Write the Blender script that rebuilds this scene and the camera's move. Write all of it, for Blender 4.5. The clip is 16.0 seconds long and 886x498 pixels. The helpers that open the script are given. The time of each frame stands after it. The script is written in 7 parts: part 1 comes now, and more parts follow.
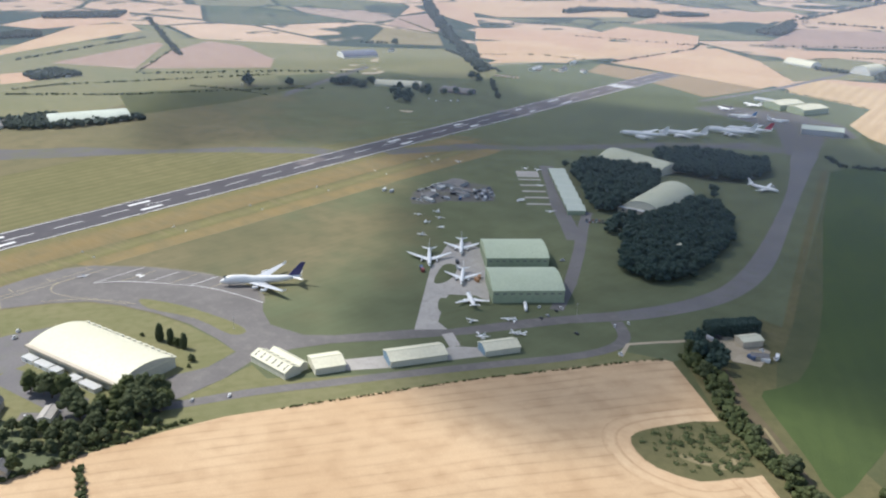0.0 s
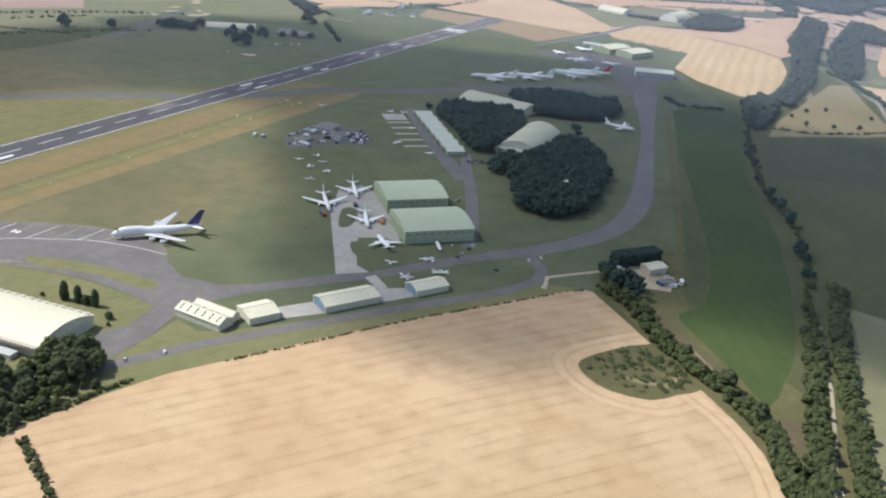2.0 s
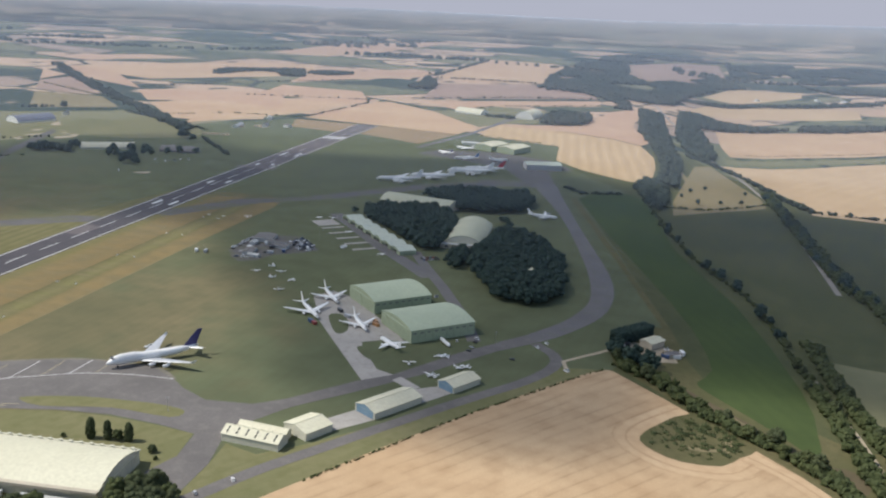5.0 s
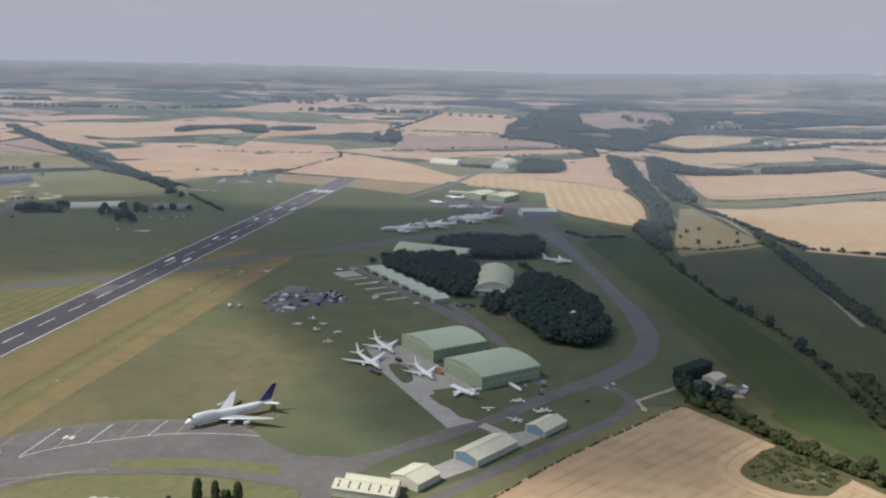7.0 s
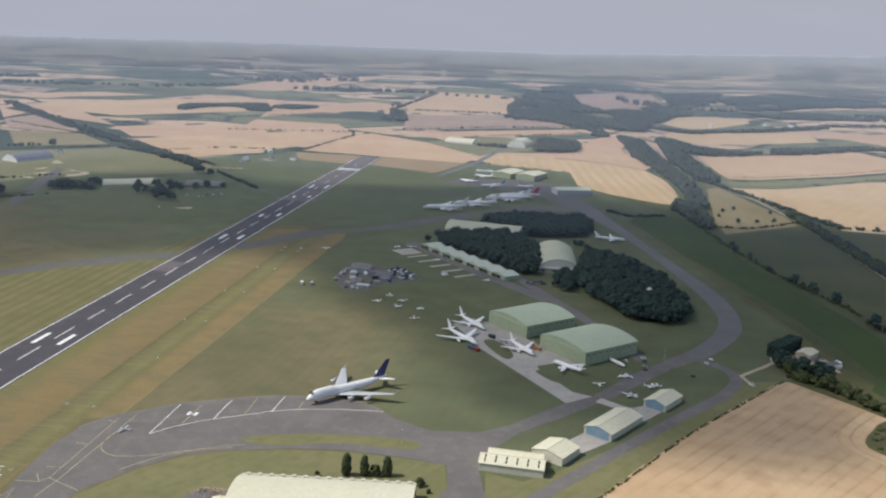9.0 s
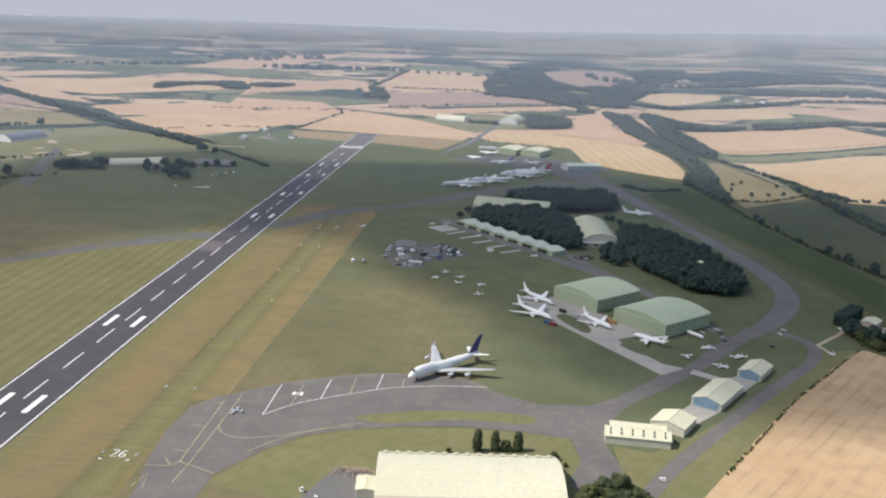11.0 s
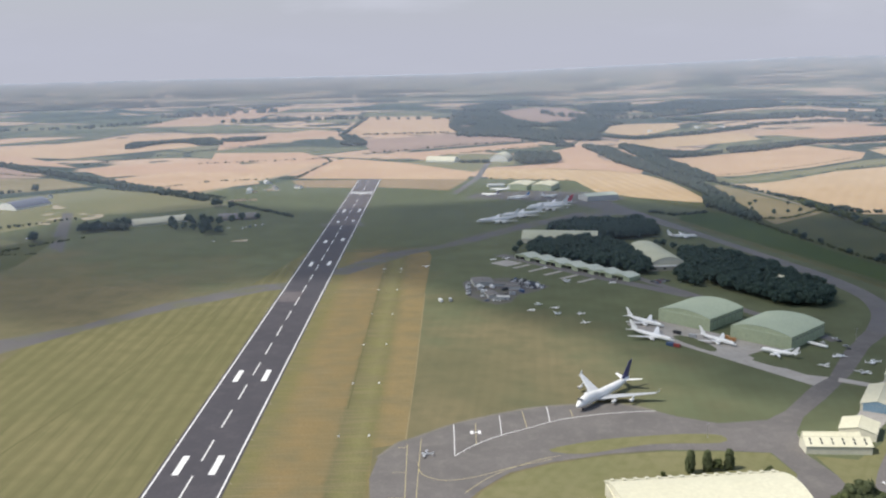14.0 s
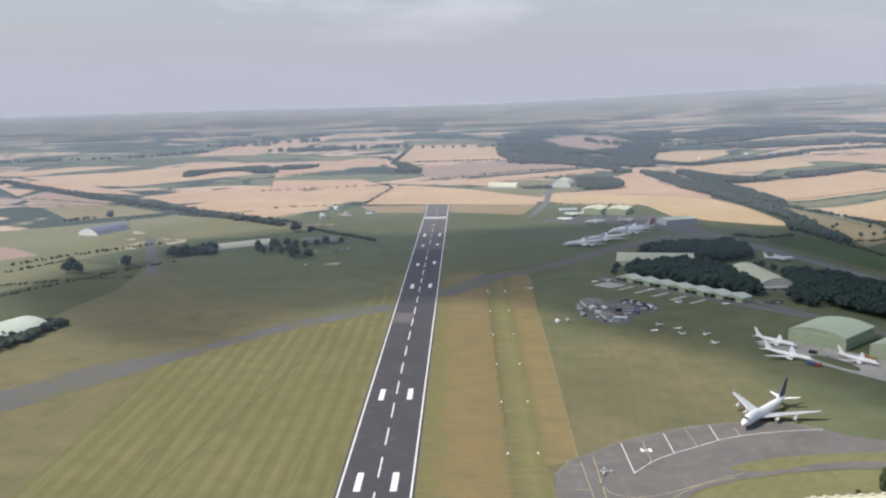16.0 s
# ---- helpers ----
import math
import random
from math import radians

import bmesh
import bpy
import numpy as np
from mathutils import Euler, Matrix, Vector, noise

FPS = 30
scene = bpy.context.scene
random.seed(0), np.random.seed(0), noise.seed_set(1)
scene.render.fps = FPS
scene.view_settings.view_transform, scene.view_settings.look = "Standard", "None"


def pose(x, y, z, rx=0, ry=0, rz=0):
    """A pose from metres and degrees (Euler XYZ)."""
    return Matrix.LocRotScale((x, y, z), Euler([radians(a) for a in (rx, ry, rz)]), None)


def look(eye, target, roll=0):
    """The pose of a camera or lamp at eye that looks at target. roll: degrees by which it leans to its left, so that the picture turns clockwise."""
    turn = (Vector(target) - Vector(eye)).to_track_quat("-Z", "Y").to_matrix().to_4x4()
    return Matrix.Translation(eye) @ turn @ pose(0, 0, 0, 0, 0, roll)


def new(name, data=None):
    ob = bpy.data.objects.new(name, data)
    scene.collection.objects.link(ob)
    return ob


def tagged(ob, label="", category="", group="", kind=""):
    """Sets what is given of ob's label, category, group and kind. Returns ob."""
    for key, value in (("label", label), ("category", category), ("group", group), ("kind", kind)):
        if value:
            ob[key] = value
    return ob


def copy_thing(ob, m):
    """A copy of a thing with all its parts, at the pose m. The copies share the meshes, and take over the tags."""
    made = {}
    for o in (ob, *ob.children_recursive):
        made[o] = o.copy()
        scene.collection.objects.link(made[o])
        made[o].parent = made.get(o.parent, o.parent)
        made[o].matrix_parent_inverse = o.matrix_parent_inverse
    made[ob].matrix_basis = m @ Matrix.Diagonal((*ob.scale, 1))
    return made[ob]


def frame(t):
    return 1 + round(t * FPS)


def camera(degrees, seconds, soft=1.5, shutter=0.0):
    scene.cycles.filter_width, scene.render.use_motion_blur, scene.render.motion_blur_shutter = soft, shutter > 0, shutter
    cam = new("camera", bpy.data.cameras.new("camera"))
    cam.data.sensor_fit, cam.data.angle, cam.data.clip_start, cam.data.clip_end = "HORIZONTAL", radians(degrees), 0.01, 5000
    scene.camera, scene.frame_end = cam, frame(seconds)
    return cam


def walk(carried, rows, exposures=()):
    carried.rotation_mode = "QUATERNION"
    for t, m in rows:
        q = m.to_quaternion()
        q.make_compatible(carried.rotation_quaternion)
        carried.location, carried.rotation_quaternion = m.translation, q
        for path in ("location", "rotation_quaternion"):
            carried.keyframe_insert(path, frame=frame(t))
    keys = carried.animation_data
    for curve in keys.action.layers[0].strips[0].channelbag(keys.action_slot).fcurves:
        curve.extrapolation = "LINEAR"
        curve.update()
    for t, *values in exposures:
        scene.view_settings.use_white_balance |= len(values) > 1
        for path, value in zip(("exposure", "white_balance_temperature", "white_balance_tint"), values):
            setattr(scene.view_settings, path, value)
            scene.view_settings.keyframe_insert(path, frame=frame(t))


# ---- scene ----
cam = camera(50.23, 16.0, soft=2.2)
PATH = [
    (0, (622.57, -260.98, 230.20), (593.07, -224.52, 212.87), 1.66),
    (0.5, (607.16, -271.32, 227.03), (579.51, -233.96, 208.59), 1.64),
    (1, (591.27, -280.99, 223.98), (567.70, -241.41, 204.53), 2.54),
    (1.5, (574.94, -290.00, 221.06), (553.47, -249.26, 201.58), 2.86),
    (2, (558.19, -298.38, 218.25), (538.65, -256.53, 199.09), 4.49),
    (2.5, (541.06, -306.15, 215.56), (523.40, -263.45, 196.46), 4.90),
    (3, (523.57, -313.34, 212.97), (507.91, -269.66, 194.33), 5.18),
    (3.5, (505.76, -319.96, 210.48), (491.01, -275.45, 193.11), 3.84),
    (4, (487.64, -326.03, 208.08), (475.17, -281.38, 189.37), 3.83),
    (4.5, (469.26, -331.59, 205.78), (458.13, -285.67, 189.43), 2.97),
    (4.7, (461.84, -333.67, 204.88), (450.59, -287.19, 190.29), 2.99),
    (7, (374.37, -352.33, 195.44), (366.38, -304.07, 185.08), 1.90),
    (7.5, (355.00, -355.23, 193.57), (347.56, -306.74, 183.88), 2.32),
    (8, (335.56, -357.76, 191.75), (328.80, -309.01, 182.95), 2.11),
    (8.5, (316.09, -359.95, 189.98), (309.07, -311.64, 179.17), 1.80),
    (9, (296.61, -361.81, 188.26), (290.27, -313.51, 177.01), 2.43),
    (9.5, (277.16, -363.38, 186.58), (272.00, -315.21, 174.21), 1.17),
    (10, (257.77, -364.67, 184.93), (253.48, -316.40, 172.61), 1.69),
    (10.2, (250.03, -365.11, 184.27), (245.93, -316.79, 172.11), 2.13),
    (12.3, (170.07, -367.66, 177.62), (170.11, -319.17, 165.41), 0.57),
    (12.5, (162.62, -367.74, 176.99), (164.19, -319.26, 164.84), -0.23),
    (13, (144.16, -367.83, 175.43), (146.70, -319.20, 164.08), -2.48),
    (13.5, (125.96, -367.80, 173.87), (126.20, -318.81, 163.88), -0.52),
    (14, (108.05, -367.67, 172.30), (108.01, -318.64, 162.48), -0.76),
    (14.5, (90.46, -367.46, 170.72), (89.68, -318.35, 161.37), -1.51),
    (15, (73.21, -367.20, 169.12), (71.02, -318.03, 160.31), 0.20),
    (15.5, (56.34, -366.90, 167.50), (54.28, -317.67, 159.00), -0.40),
    (16, (39.88, -366.60, 165.85), (38.67, -317.29, 157.62), -1.12),
]
walk(cam, [(t, look(eye, target, roll)) for t, eye, target, roll in PATH], [(0.0, 0.32, 5900, 10), (2.0, 0.25, 5900, 10), (4.0, 0.14, 5950, 10), (6.0, -0.16, 6150, 10), (8.5, -0.18, 6150, 10), (10.0, 0.04, 6150, 10), (12.5, 0.14, 6250, 10), (14.0, 0.12, 6200, 10), (16.0, 0.12, 6200, 10)])

# ---- light ----
SUN_EL, SUN_AZ = 52.0, 256.0      # elevation; bearing clockwise from +Y
se, sa = radians(SUN_EL), radians(SUN_AZ)
TO_SUN = Vector((math.sin(sa) * math.cos(se), math.cos(sa) * math.cos(se), math.sin(se)))
sun = new("sun", bpy.data.lights.new("sun", "SUN"))
sun.data.energy, sun.data.angle, sun.data.color = 4.6, radians(1.5), (1.0, 0.92, 0.79)
sun.matrix_world = look(TO_SUN * 900, (0, 0, 0))

world = bpy.data.worlds.new("sky")
scene.world = world
world.use_nodes = True
wn, wl = world.node_tree.nodes, world.node_tree.links
wn.clear()
sky = wn.new("ShaderNodeTexSky")
sky.sky_type, sky.sun_disc = "NISHITA", False
sky.sun_elevation, sky.sun_rotation = se, sa
sky.dust_density, sky.air_density, sky.ozone_density = 1.6, 1.2, 1.0
wco = wn.new("ShaderNodeTexCoord")
wsep = wn.new("ShaderNodeSeparateXYZ")
wl.new(wco.outputs["Generated"], wsep.inputs[0])
wmap = wn.new("ShaderNodeMapping")
wmap.inputs["Scale"].default_value = (1.0, 1.0, 4.5)
wl.new(wco.outputs["Generated"], wmap.inputs[0])
wnoise = wn.new("ShaderNodeTexNoise")
wnoise.inputs["Scale"].default_value, wnoise.inputs["Detail"].default_value = 3.6, 8.0
wnoise.inputs["Roughness"].default_value = 0.55
wl.new(wmap.outputs[0], wnoise.inputs["Vector"])
wramp = wn.new("ShaderNodeValToRGB")
wramp.color_ramp.elements[0].position, wramp.color_ramp.elements[1].position = 0.52, 0.74
wl.new(wnoise.outputs["Fac"], wramp.inputs[0])
# broken cumulus over the whole sky
wcloud = wn.new("ShaderNodeMix")
wcloud.data_type = "RGBA"
wcloud.inputs["B"].default_value = (8.6, 8.5, 8.8, 1)
wl.new(wramp.outputs[0], wcloud.inputs["Factor"])
wl.new(sky.outputs[0], wcloud.inputs["A"])
# haze low over the horizon
whz = wn.new("ShaderNodeMapRange")
whz.inputs["From Min"].default_value, whz.inputs["From Max"].default_value = 0.01, 0.20
whz.inputs["To Min"].default_value, whz.inputs["To Max"].default_value = 0.98, 0.0
whz.interpolation_type = "SMOOTHSTEP"
wl.new(wsep.outputs["Z"], whz.inputs["Value"])
whaze = wn.new("ShaderNodeMix")
whaze.data_type = "RGBA"
whaze.inputs["B"].default_value = (4.12, 4.14, 4.68, 1)
wl.new(whz.outputs[0], whaze.inputs["Factor"])
wl.new(wcloud.outputs["Result"], whaze.inputs["A"])
wbg = wn.new("ShaderNodeBackground")
wbg.inputs["Strength"].default_value = 0.115
wl.new(whaze.outputs["Result"], wbg.inputs["Color"])
wout = wn.new("ShaderNodeOutputWorld")
wl.new(wbg.outputs[0], wout.inputs["Surface"])


# ---- materials ----
MATS = {}


def nodes_of(name):
    m = bpy.data.materials.new(name)
    m.use_nodes = True
    MATS[name] = m
    n, l = m.node_tree.nodes, m.node_tree.links
    return m, n, l, n["Principled BSDF"]


def rgb(c):
    return (c[0], c[1], c[2], 1)


def noise_fac(n, l, vec, scale, detail=4.0, lo=0.35, hi=0.65):
    t = n.new("ShaderNodeTexNoise")
    t.inputs["Scale"].default_value, t.inputs["Detail"].default_value = scale, detail
    l.new(vec, t.inputs["Vector"])
    r = n.new("ShaderNodeMapRange")
    r.inputs["From Min"].default_value, r.inputs["From Max"].default_value = lo, hi
    l.new(t.outputs["Fac"], r.inputs["Value"])
    return r.outputs[0]


def mixed(n, l, fac, a, b, blend="MIX"):
    m = n.new("ShaderNodeMix")
    m.data_type, m.blend_type = "RGBA", blend
    if hasattr(fac, "links"):
        l.new(fac, m.inputs["Factor"])
    else:
        m.inputs["Factor"].default_value = fac
    for key, v in (("A", a), ("B", b)):
        if hasattr(v, "links"):
            l.new(v, m.inputs[key])
        else:
            m.inputs[key].default_value = rgb(v)
    return m.outputs["Result"]


def scaled(n, l, v, k):
    m = n.new("ShaderNodeMath")
    m.operation = "MULTIPLY"
    l.new(v, m.inputs[0])
    m.inputs[1].default_value = k
    return m.outputs[0]


def bumped(n, l, bsdf, fac, strength, dist):
    b = n.new("ShaderNodeBump")
    b.inputs["Strength"].default_value, b.inputs["Distance"].default_value = strength, dist
    l.new(fac, b.inputs["Height"])
    l.new(b.outputs[0], bsdf.inputs["Normal"])


def surface(name, a, b, rough=0.8, metal=0.0, big=0.05, fine=1.5, dirt=None, dirt_amount=0.4, bump=0.02):
    """Paint, concrete, asphalt and the like: two tones at two scales and blotches of dirt."""
    m, n, l, s = nodes_of(name)
    co = n.new("ShaderNodeTexCoord").outputs["Object"]
    col = mixed(n, l, noise_fac(n, l, co, big, 5), a, b)
    f = noise_fac(n, l, co, fine, 6, 0.3, 0.7)
    col = mixed(n, l, scaled(n, l, f, 0.5), col, [x * 0.78 for x in a])
    if dirt:
        col = mixed(n, l, scaled(n, l, noise_fac(n, l, co, big * 4.3, 8, 0.5, 0.75), dirt_amount), col, dirt)
    l.new(col, s.inputs["Base Color"])
    s.inputs["Roughness"].default_value, s.inputs["Metallic"].default_value = rough, metal
    bumped(n, l, s, f, 0.4, bump)
    return m


def striped(n, l, co, angle, period, wobble, soft=0.5):
    """Bands across the ground, at right angles to the heading given (degrees from +X)."""
    mp = n.new("ShaderNodeMapping")
    mp.inputs["Rotation"].default_value = (0, 0, radians(-angle))
    l.new(co, mp.inputs[0])
    w = n.new("ShaderNodeTexWave")
    w.wave_type, w.bands_direction, w.wave_profile = "BANDS", "Y", "SIN"
    w.inputs["Scale"].default_value = 0.314159 / period
    w.inputs["Distortion"].default_value, w.inputs["Detail"].default_value = wobble, 2.0
    w.inputs["Detail Scale"].default_value = 0.4
    l.new(mp.outputs[0], w.inputs["Vector"])
    return w.outputs["Fac"]


def field(name, base, light, dark, angle, period, amount=0.35, patch=0.012, wobble=1.2, streak=True, shade_green=None, lines=0.0):
    """Crop, stubble or grass in drilled or mown lines, with patches of ripeness and dry ground."""
    m, n, l, s = nodes_of(name)
    co = n.new("ShaderNodeTexCoord").outputs["Object"]
    col = mixed(n, l, noise_fac(n, l, co, patch, 6, 0.36, 0.64), base, light)
    col = mixed(n, l, scaled(n, l, noise_fac(n, l, co, patch * 6, 6, 0.45, 0.75), 0.55), col, dark)
    # greener, darker tone of the cloud-shaded north and east, put into the grass colour
    if shade_green:
        sx = n.new("ShaderNodeSeparateXYZ")
        l.new(co, sx.inputs[0])
        north = n.new("ShaderNodeMath")
        north.operation = "MULTIPLY_ADD"
        l.new(sx.outputs["Y"], north.inputs[0])
        north.inputs[1].default_value, north.inputs[2].default_value = 0.5, 50.0
        west = n.new("ShaderNodeMath")
        west.operation = "MULTIPLY_ADD"
        l.new(sx.outputs["X"], west.inputs[0])
        west.inputs[1].default_value = 0.3
        l.new(north.outputs[0], west.inputs[2])
        most = n.new("ShaderNodeMath")
        most.operation = "MAXIMUM"
        l.new(sx.outputs["X"], most.inputs[0])
        l.new(west.outputs[0], most.inputs[1])
        ad = n.new("ShaderNodeMath")
        ad.operation = "MULTIPLY_ADD"
        l.new(noise_fac(n, l, co, 0.012, 5, 0.3, 0.7), ad.inputs[0])
        ad.inputs[1].default_value = 120.0
        l.new(most.outputs[0], ad.inputs[2])
        lf = n.new("ShaderNodeMapRange")
        lf.interpolation_type = "SMOOTHSTEP"
        lf.inputs["From Min"].default_value, lf.inputs["From Max"].default_value = 250.0, 400.0
        l.new(ad.outputs[0], lf.inputs["Value"])
        col = mixed(n, l, lf.outputs[0], col, mixed(n, l, noise_fac(n, l, co, 0.03, 5), shade_green, [x * 1.25 for x in shade_green]))
    if streak:
        mp = n.new("ShaderNodeMapping")
        turn = n.new("ShaderNodeMapping")
        turn.inputs["Rotation"].default_value = (0, 0, radians(-angle))
        l.new(co, turn.inputs[0])
        mp.inputs["Scale"].default_value = (0.010, 0.32, 1)
        l.new(turn.outputs[0], mp.inputs[0])
        st = noise_fac(n, l, mp.outputs[0], 1.0, 4, 0.54, 0.68)
        col = mixed(n, l, scaled(n, l, st, amount * 1.3), col, dark)
    wv = striped(n, l, co, angle, period, wobble)
    col = mixed(n, l, scaled(n, l, wv, amount), col, [x * 0.72 for x in base])
    if lines:
        thin = n.new("ShaderNodeMapRange")
        thin.inputs["From Min"].default_value, thin.inputs["From Max"].default_value = 0.90, 0.99
        l.new(striped(n, l, co, angle, period, 1.6), thin.inputs["Value"])
        keep = n.new("ShaderNodeMath")
        keep.operation = "MULTIPLY"
        l.new(thin.outputs[0], keep.inputs[0])
        l.new(noise_fac(n, l, co, 0.03, 5, 0.42, 0.62), keep.inputs[1])
        col = mixed(n, l, scaled(n, l, keep.outputs[0], lines), col, [x * 0.78 for x in dark])
    f = noise_fac(n, l, co, 0.9, 5, 0.3, 0.7)
    col = mixed(n, l, scaled(n, l, f, 0.25), col, dark)
    l.new(col, s.inputs["Base Color"])
    s.inputs["Roughness"].default_value = 0.95
    s.inputs["Specular IOR Level"].default_value = 0.1
    bumped(n, l, s, f, 0.5, 0.15)
    return m


def foliage(name, a, b, dry=None):
    """Leaves: each spray its own green, a third of the light passing through them."""
    m, n, l, s = nodes_of(name)
    info = n.new("ShaderNodeObjectInfo")
    geo = n.new("ShaderNodeNewGeometry")
    col = mixed(n, l, geo.outputs["Random Per Island"], a, b)
    col = mixed(n, l, scaled(n, l, info.outputs["Random"], 0.45), col, dry or [x * 0.6 for x in a])
    big = noise_fac(n, l, n.new("ShaderNodeTexCoord").outputs["Object"], 0.09, 4, 0.35, 0.65)
    col = mixed(n, l, scaled(n, l, big, 0.35), col, [x * 0.72 for x in a])
    l.new(col, s.inputs["Base Color"])
    s.inputs["Roughness"].default_value = 0.75
    s.inputs["Specular IOR Level"].default_value = 0.15
    tl, mx = n.new("ShaderNodeBsdfTranslucent"), n.new("ShaderNodeMixShader")
    l.new(col, tl.inputs["Color"])
    mx.inputs[0].default_value = 0.48
    l.new(s.outputs[0], mx.inputs[1])
    l.new(tl.outputs[0], mx.inputs[2])
    l.new(mx.outputs[0], n["Material Output"].inputs["Surface"])
    return m


surface("asphalt", (0.122, 0.112, 0.106), (0.158, 0.145, 0.136), 0.9, big=0.03, fine=0.6, dirt=(0.20, 0.185, 0.165), dirt_amount=0.45)
surface("asphalt_old", (0.128, 0.120, 0.121), (0.160, 0.150, 0.147), 0.9, big=0.025, fine=0.5, dirt=(0.12, 0.125, 0.09), dirt_amount=0.6)
surface("apron_rim", (0.150, 0.140, 0.118), (0.195, 0.178, 0.145), 0.95, big=0.06, fine=0.8, dirt=(0.12, 0.12, 0.07), dirt_amount=0.8)
surface("old_tarmac", (0.098, 0.092, 0.094), (0.122, 0.114, 0.112), 0.9, big=0.018, fine=0.4, dirt=(0.120, 0.118, 0.068), dirt_amount=1.0)
surface("runway_tarmac", (0.050, 0.046, 0.054), (0.064, 0.058, 0.066), 0.85, big=0.02, fine=0.4, dirt=(0.085, 0.078, 0.082), dirt_amount=0.5)
surface("runway_worn", (0.115, 0.098, 0.102), (0.14, 0.12, 0.12), 0.9, big=0.03, fine=0.5, dirt=(0.08, 0.07, 0.075), dirt_amount=0.5)
surface("concrete", (0.34, 0.32, 0.29), (0.42, 0.39, 0.35), 0.9, big=0.05, fine=0.7, dirt=(0.24, 0.225, 0.2), dirt_amount=0.6)
surface("dirt_track", (0.36, 0.30, 0.21), (0.44, 0.37, 0.27), 0.95, big=0.06, fine=0.8, dirt=(0.18, 0.18, 0.09), dirt_amount=0.6)
surface("white_line", (0.80, 0.80, 0.78), (0.70, 0.70, 0.68), 0.7, big=0.15, fine=1.4, dirt=(0.45, 0.44, 0.42), dirt_amount=0.35)
surface("yellow_line", (0.48, 0.41, 0.20), (0.38, 0.33, 0.20), 0.7, big=0.15, fine=1.4, dirt=(0.32, 0.28, 0.2), dirt_amount=0.5)
surface("aircraft_white", (0.82, 0.82, 0.80), (0.76, 0.76, 0.75), 0.35, big=0.06, fine=0.7, dirt=(0.55, 0.54, 0.51), dirt_amount=0.25, bump=0.004)
surface("aircraft_grey", (0.55, 0.56, 0.57), (0.62, 0.63, 0.63), 0.4, 0.3, big=0.1, fine=0.9, dirt=(0.36, 0.36, 0.36), dirt_amount=0.35, bump=0.004)
surface("aircraft_navy", (0.035, 0.035, 0.14), (0.045, 0.045, 0.17), 0.4, big=0.1, fine=0.9, bump=0.003)
surface("aircraft_red", (0.50, 0.035, 0.06), (0.42, 0.03, 0.06), 0.4, big=0.1, fine=0.9, bump=0.003)
surface("aircraft_blue", (0.10, 0.22, 0.45), (0.12, 0.26, 0.5), 0.4, big=0.1, fine=0.9, bump=0.003)
surface("bare_metal", (0.48, 0.48, 0.49), (0.58, 0.58, 0.59), 0.35, 0.9, big=0.2, fine=1.5, bump=0.003)
surface("rubber", (0.025, 0.025, 0.026), (0.04, 0.04, 0.04), 0.85, big=0.5, fine=4)
surface("dark_glass", (0.03, 0.035, 0.04), (0.04, 0.05, 0.055), 0.12, big=0.5, fine=4, bump=0.001)
surface("roof_green", (0.41, 0.465, 0.325), (0.46, 0.515, 0.365), 0.6, big=0.04, fine=0.5, dirt=(0.36, 0.39, 0.29), dirt_amount=0.35)
surface("wall_green", (0.35, 0.40, 0.265), (0.40, 0.45, 0.30), 0.7, big=0.05, fine=0.6, dirt=(0.24, 0.28, 0.2), dirt_amount=0.4)
surface("roof_cream", (0.60, 0.575, 0.425), (0.66, 0.635, 0.48), 0.7, big=0.03, fine=0.5, dirt=(0.50, 0.47, 0.35), dirt_amount=0.4)
surface("wall_cream", (0.55, 0.53, 0.42), (0.61, 0.59, 0.47), 0.75, big=0.05, fine=0.7, dirt=(0.48, 0.46, 0.38), dirt_amount=0.45)
surface("render_white", (0.74, 0.74, 0.70), (0.80, 0.80, 0.76), 0.75, big=0.05, fine=0.8, dirt=(0.52, 0.51, 0.46), dirt_amount=0.4)
surface("door_blue", (0.17, 0.27, 0.35), (0.21, 0.31, 0.39), 0.55, big=0.15, fine=0.9, dirt=(0.2, 0.27, 0.32), dirt_amount=0.3)
surface("roof_grey", (0.44, 0.45, 0.44), (0.52, 0.52, 0.51), 0.7, big=0.06, fine=0.7, dirt=(0.33, 0.33, 0.31), dirt_amount=0.45)
surface("roof_slate", (0.16, 0.15, 0.15), (0.21, 0.20, 0.19), 0.75, big=0.1, fine=1.2, dirt=(0.2, 0.19, 0.13), dirt_amount=0.4)
surface("roof_blue", (0.15, 0.16, 0.21), (0.18, 0.19, 0.24), 0.7, big=0.1, fine=1.2, dirt=(0.2, 0.2, 0.22), dirt_amount=0.4)
surface("roof_pale_green", (0.46, 0.50, 0.42), (0.53, 0.57, 0.48), 0.7, big=0.05, fine=0.6, dirt=(0.36, 0.40, 0.33), dirt_amount=0.45)
surface("roof_lichen", (0.45, 0.455, 0.325), (0.52, 0.52, 0.38), 0.75, big=0.05, fine=0.6, dirt=(0.36, 0.36, 0.27), dirt_amount=0.5)
surface("stone", (0.45, 0.40, 0.31), (0.52, 0.46, 0.36), 0.9, big=0.1, fine=1.4, dirt=(0.33, 0.3, 0.23), dirt_amount=0.5)
surface("rubble", (0.40, 0.31, 0.24), (0.52, 0.42, 0.33), 0.95, big=0.3, fine=1.5, dirt=(0.22, 0.18, 0.15), dirt_amount=0.5)
surface("bark", (0.11, 0.085, 0.06), (0.16, 0.125, 0.09), 0.95, big=0.4, fine=3.0, bump=0.05)
surface("rail_ballast", (0.27, 0.24, 0.21), (0.34, 0.31, 0.27), 0.95, big=0.08, fine=0.9)
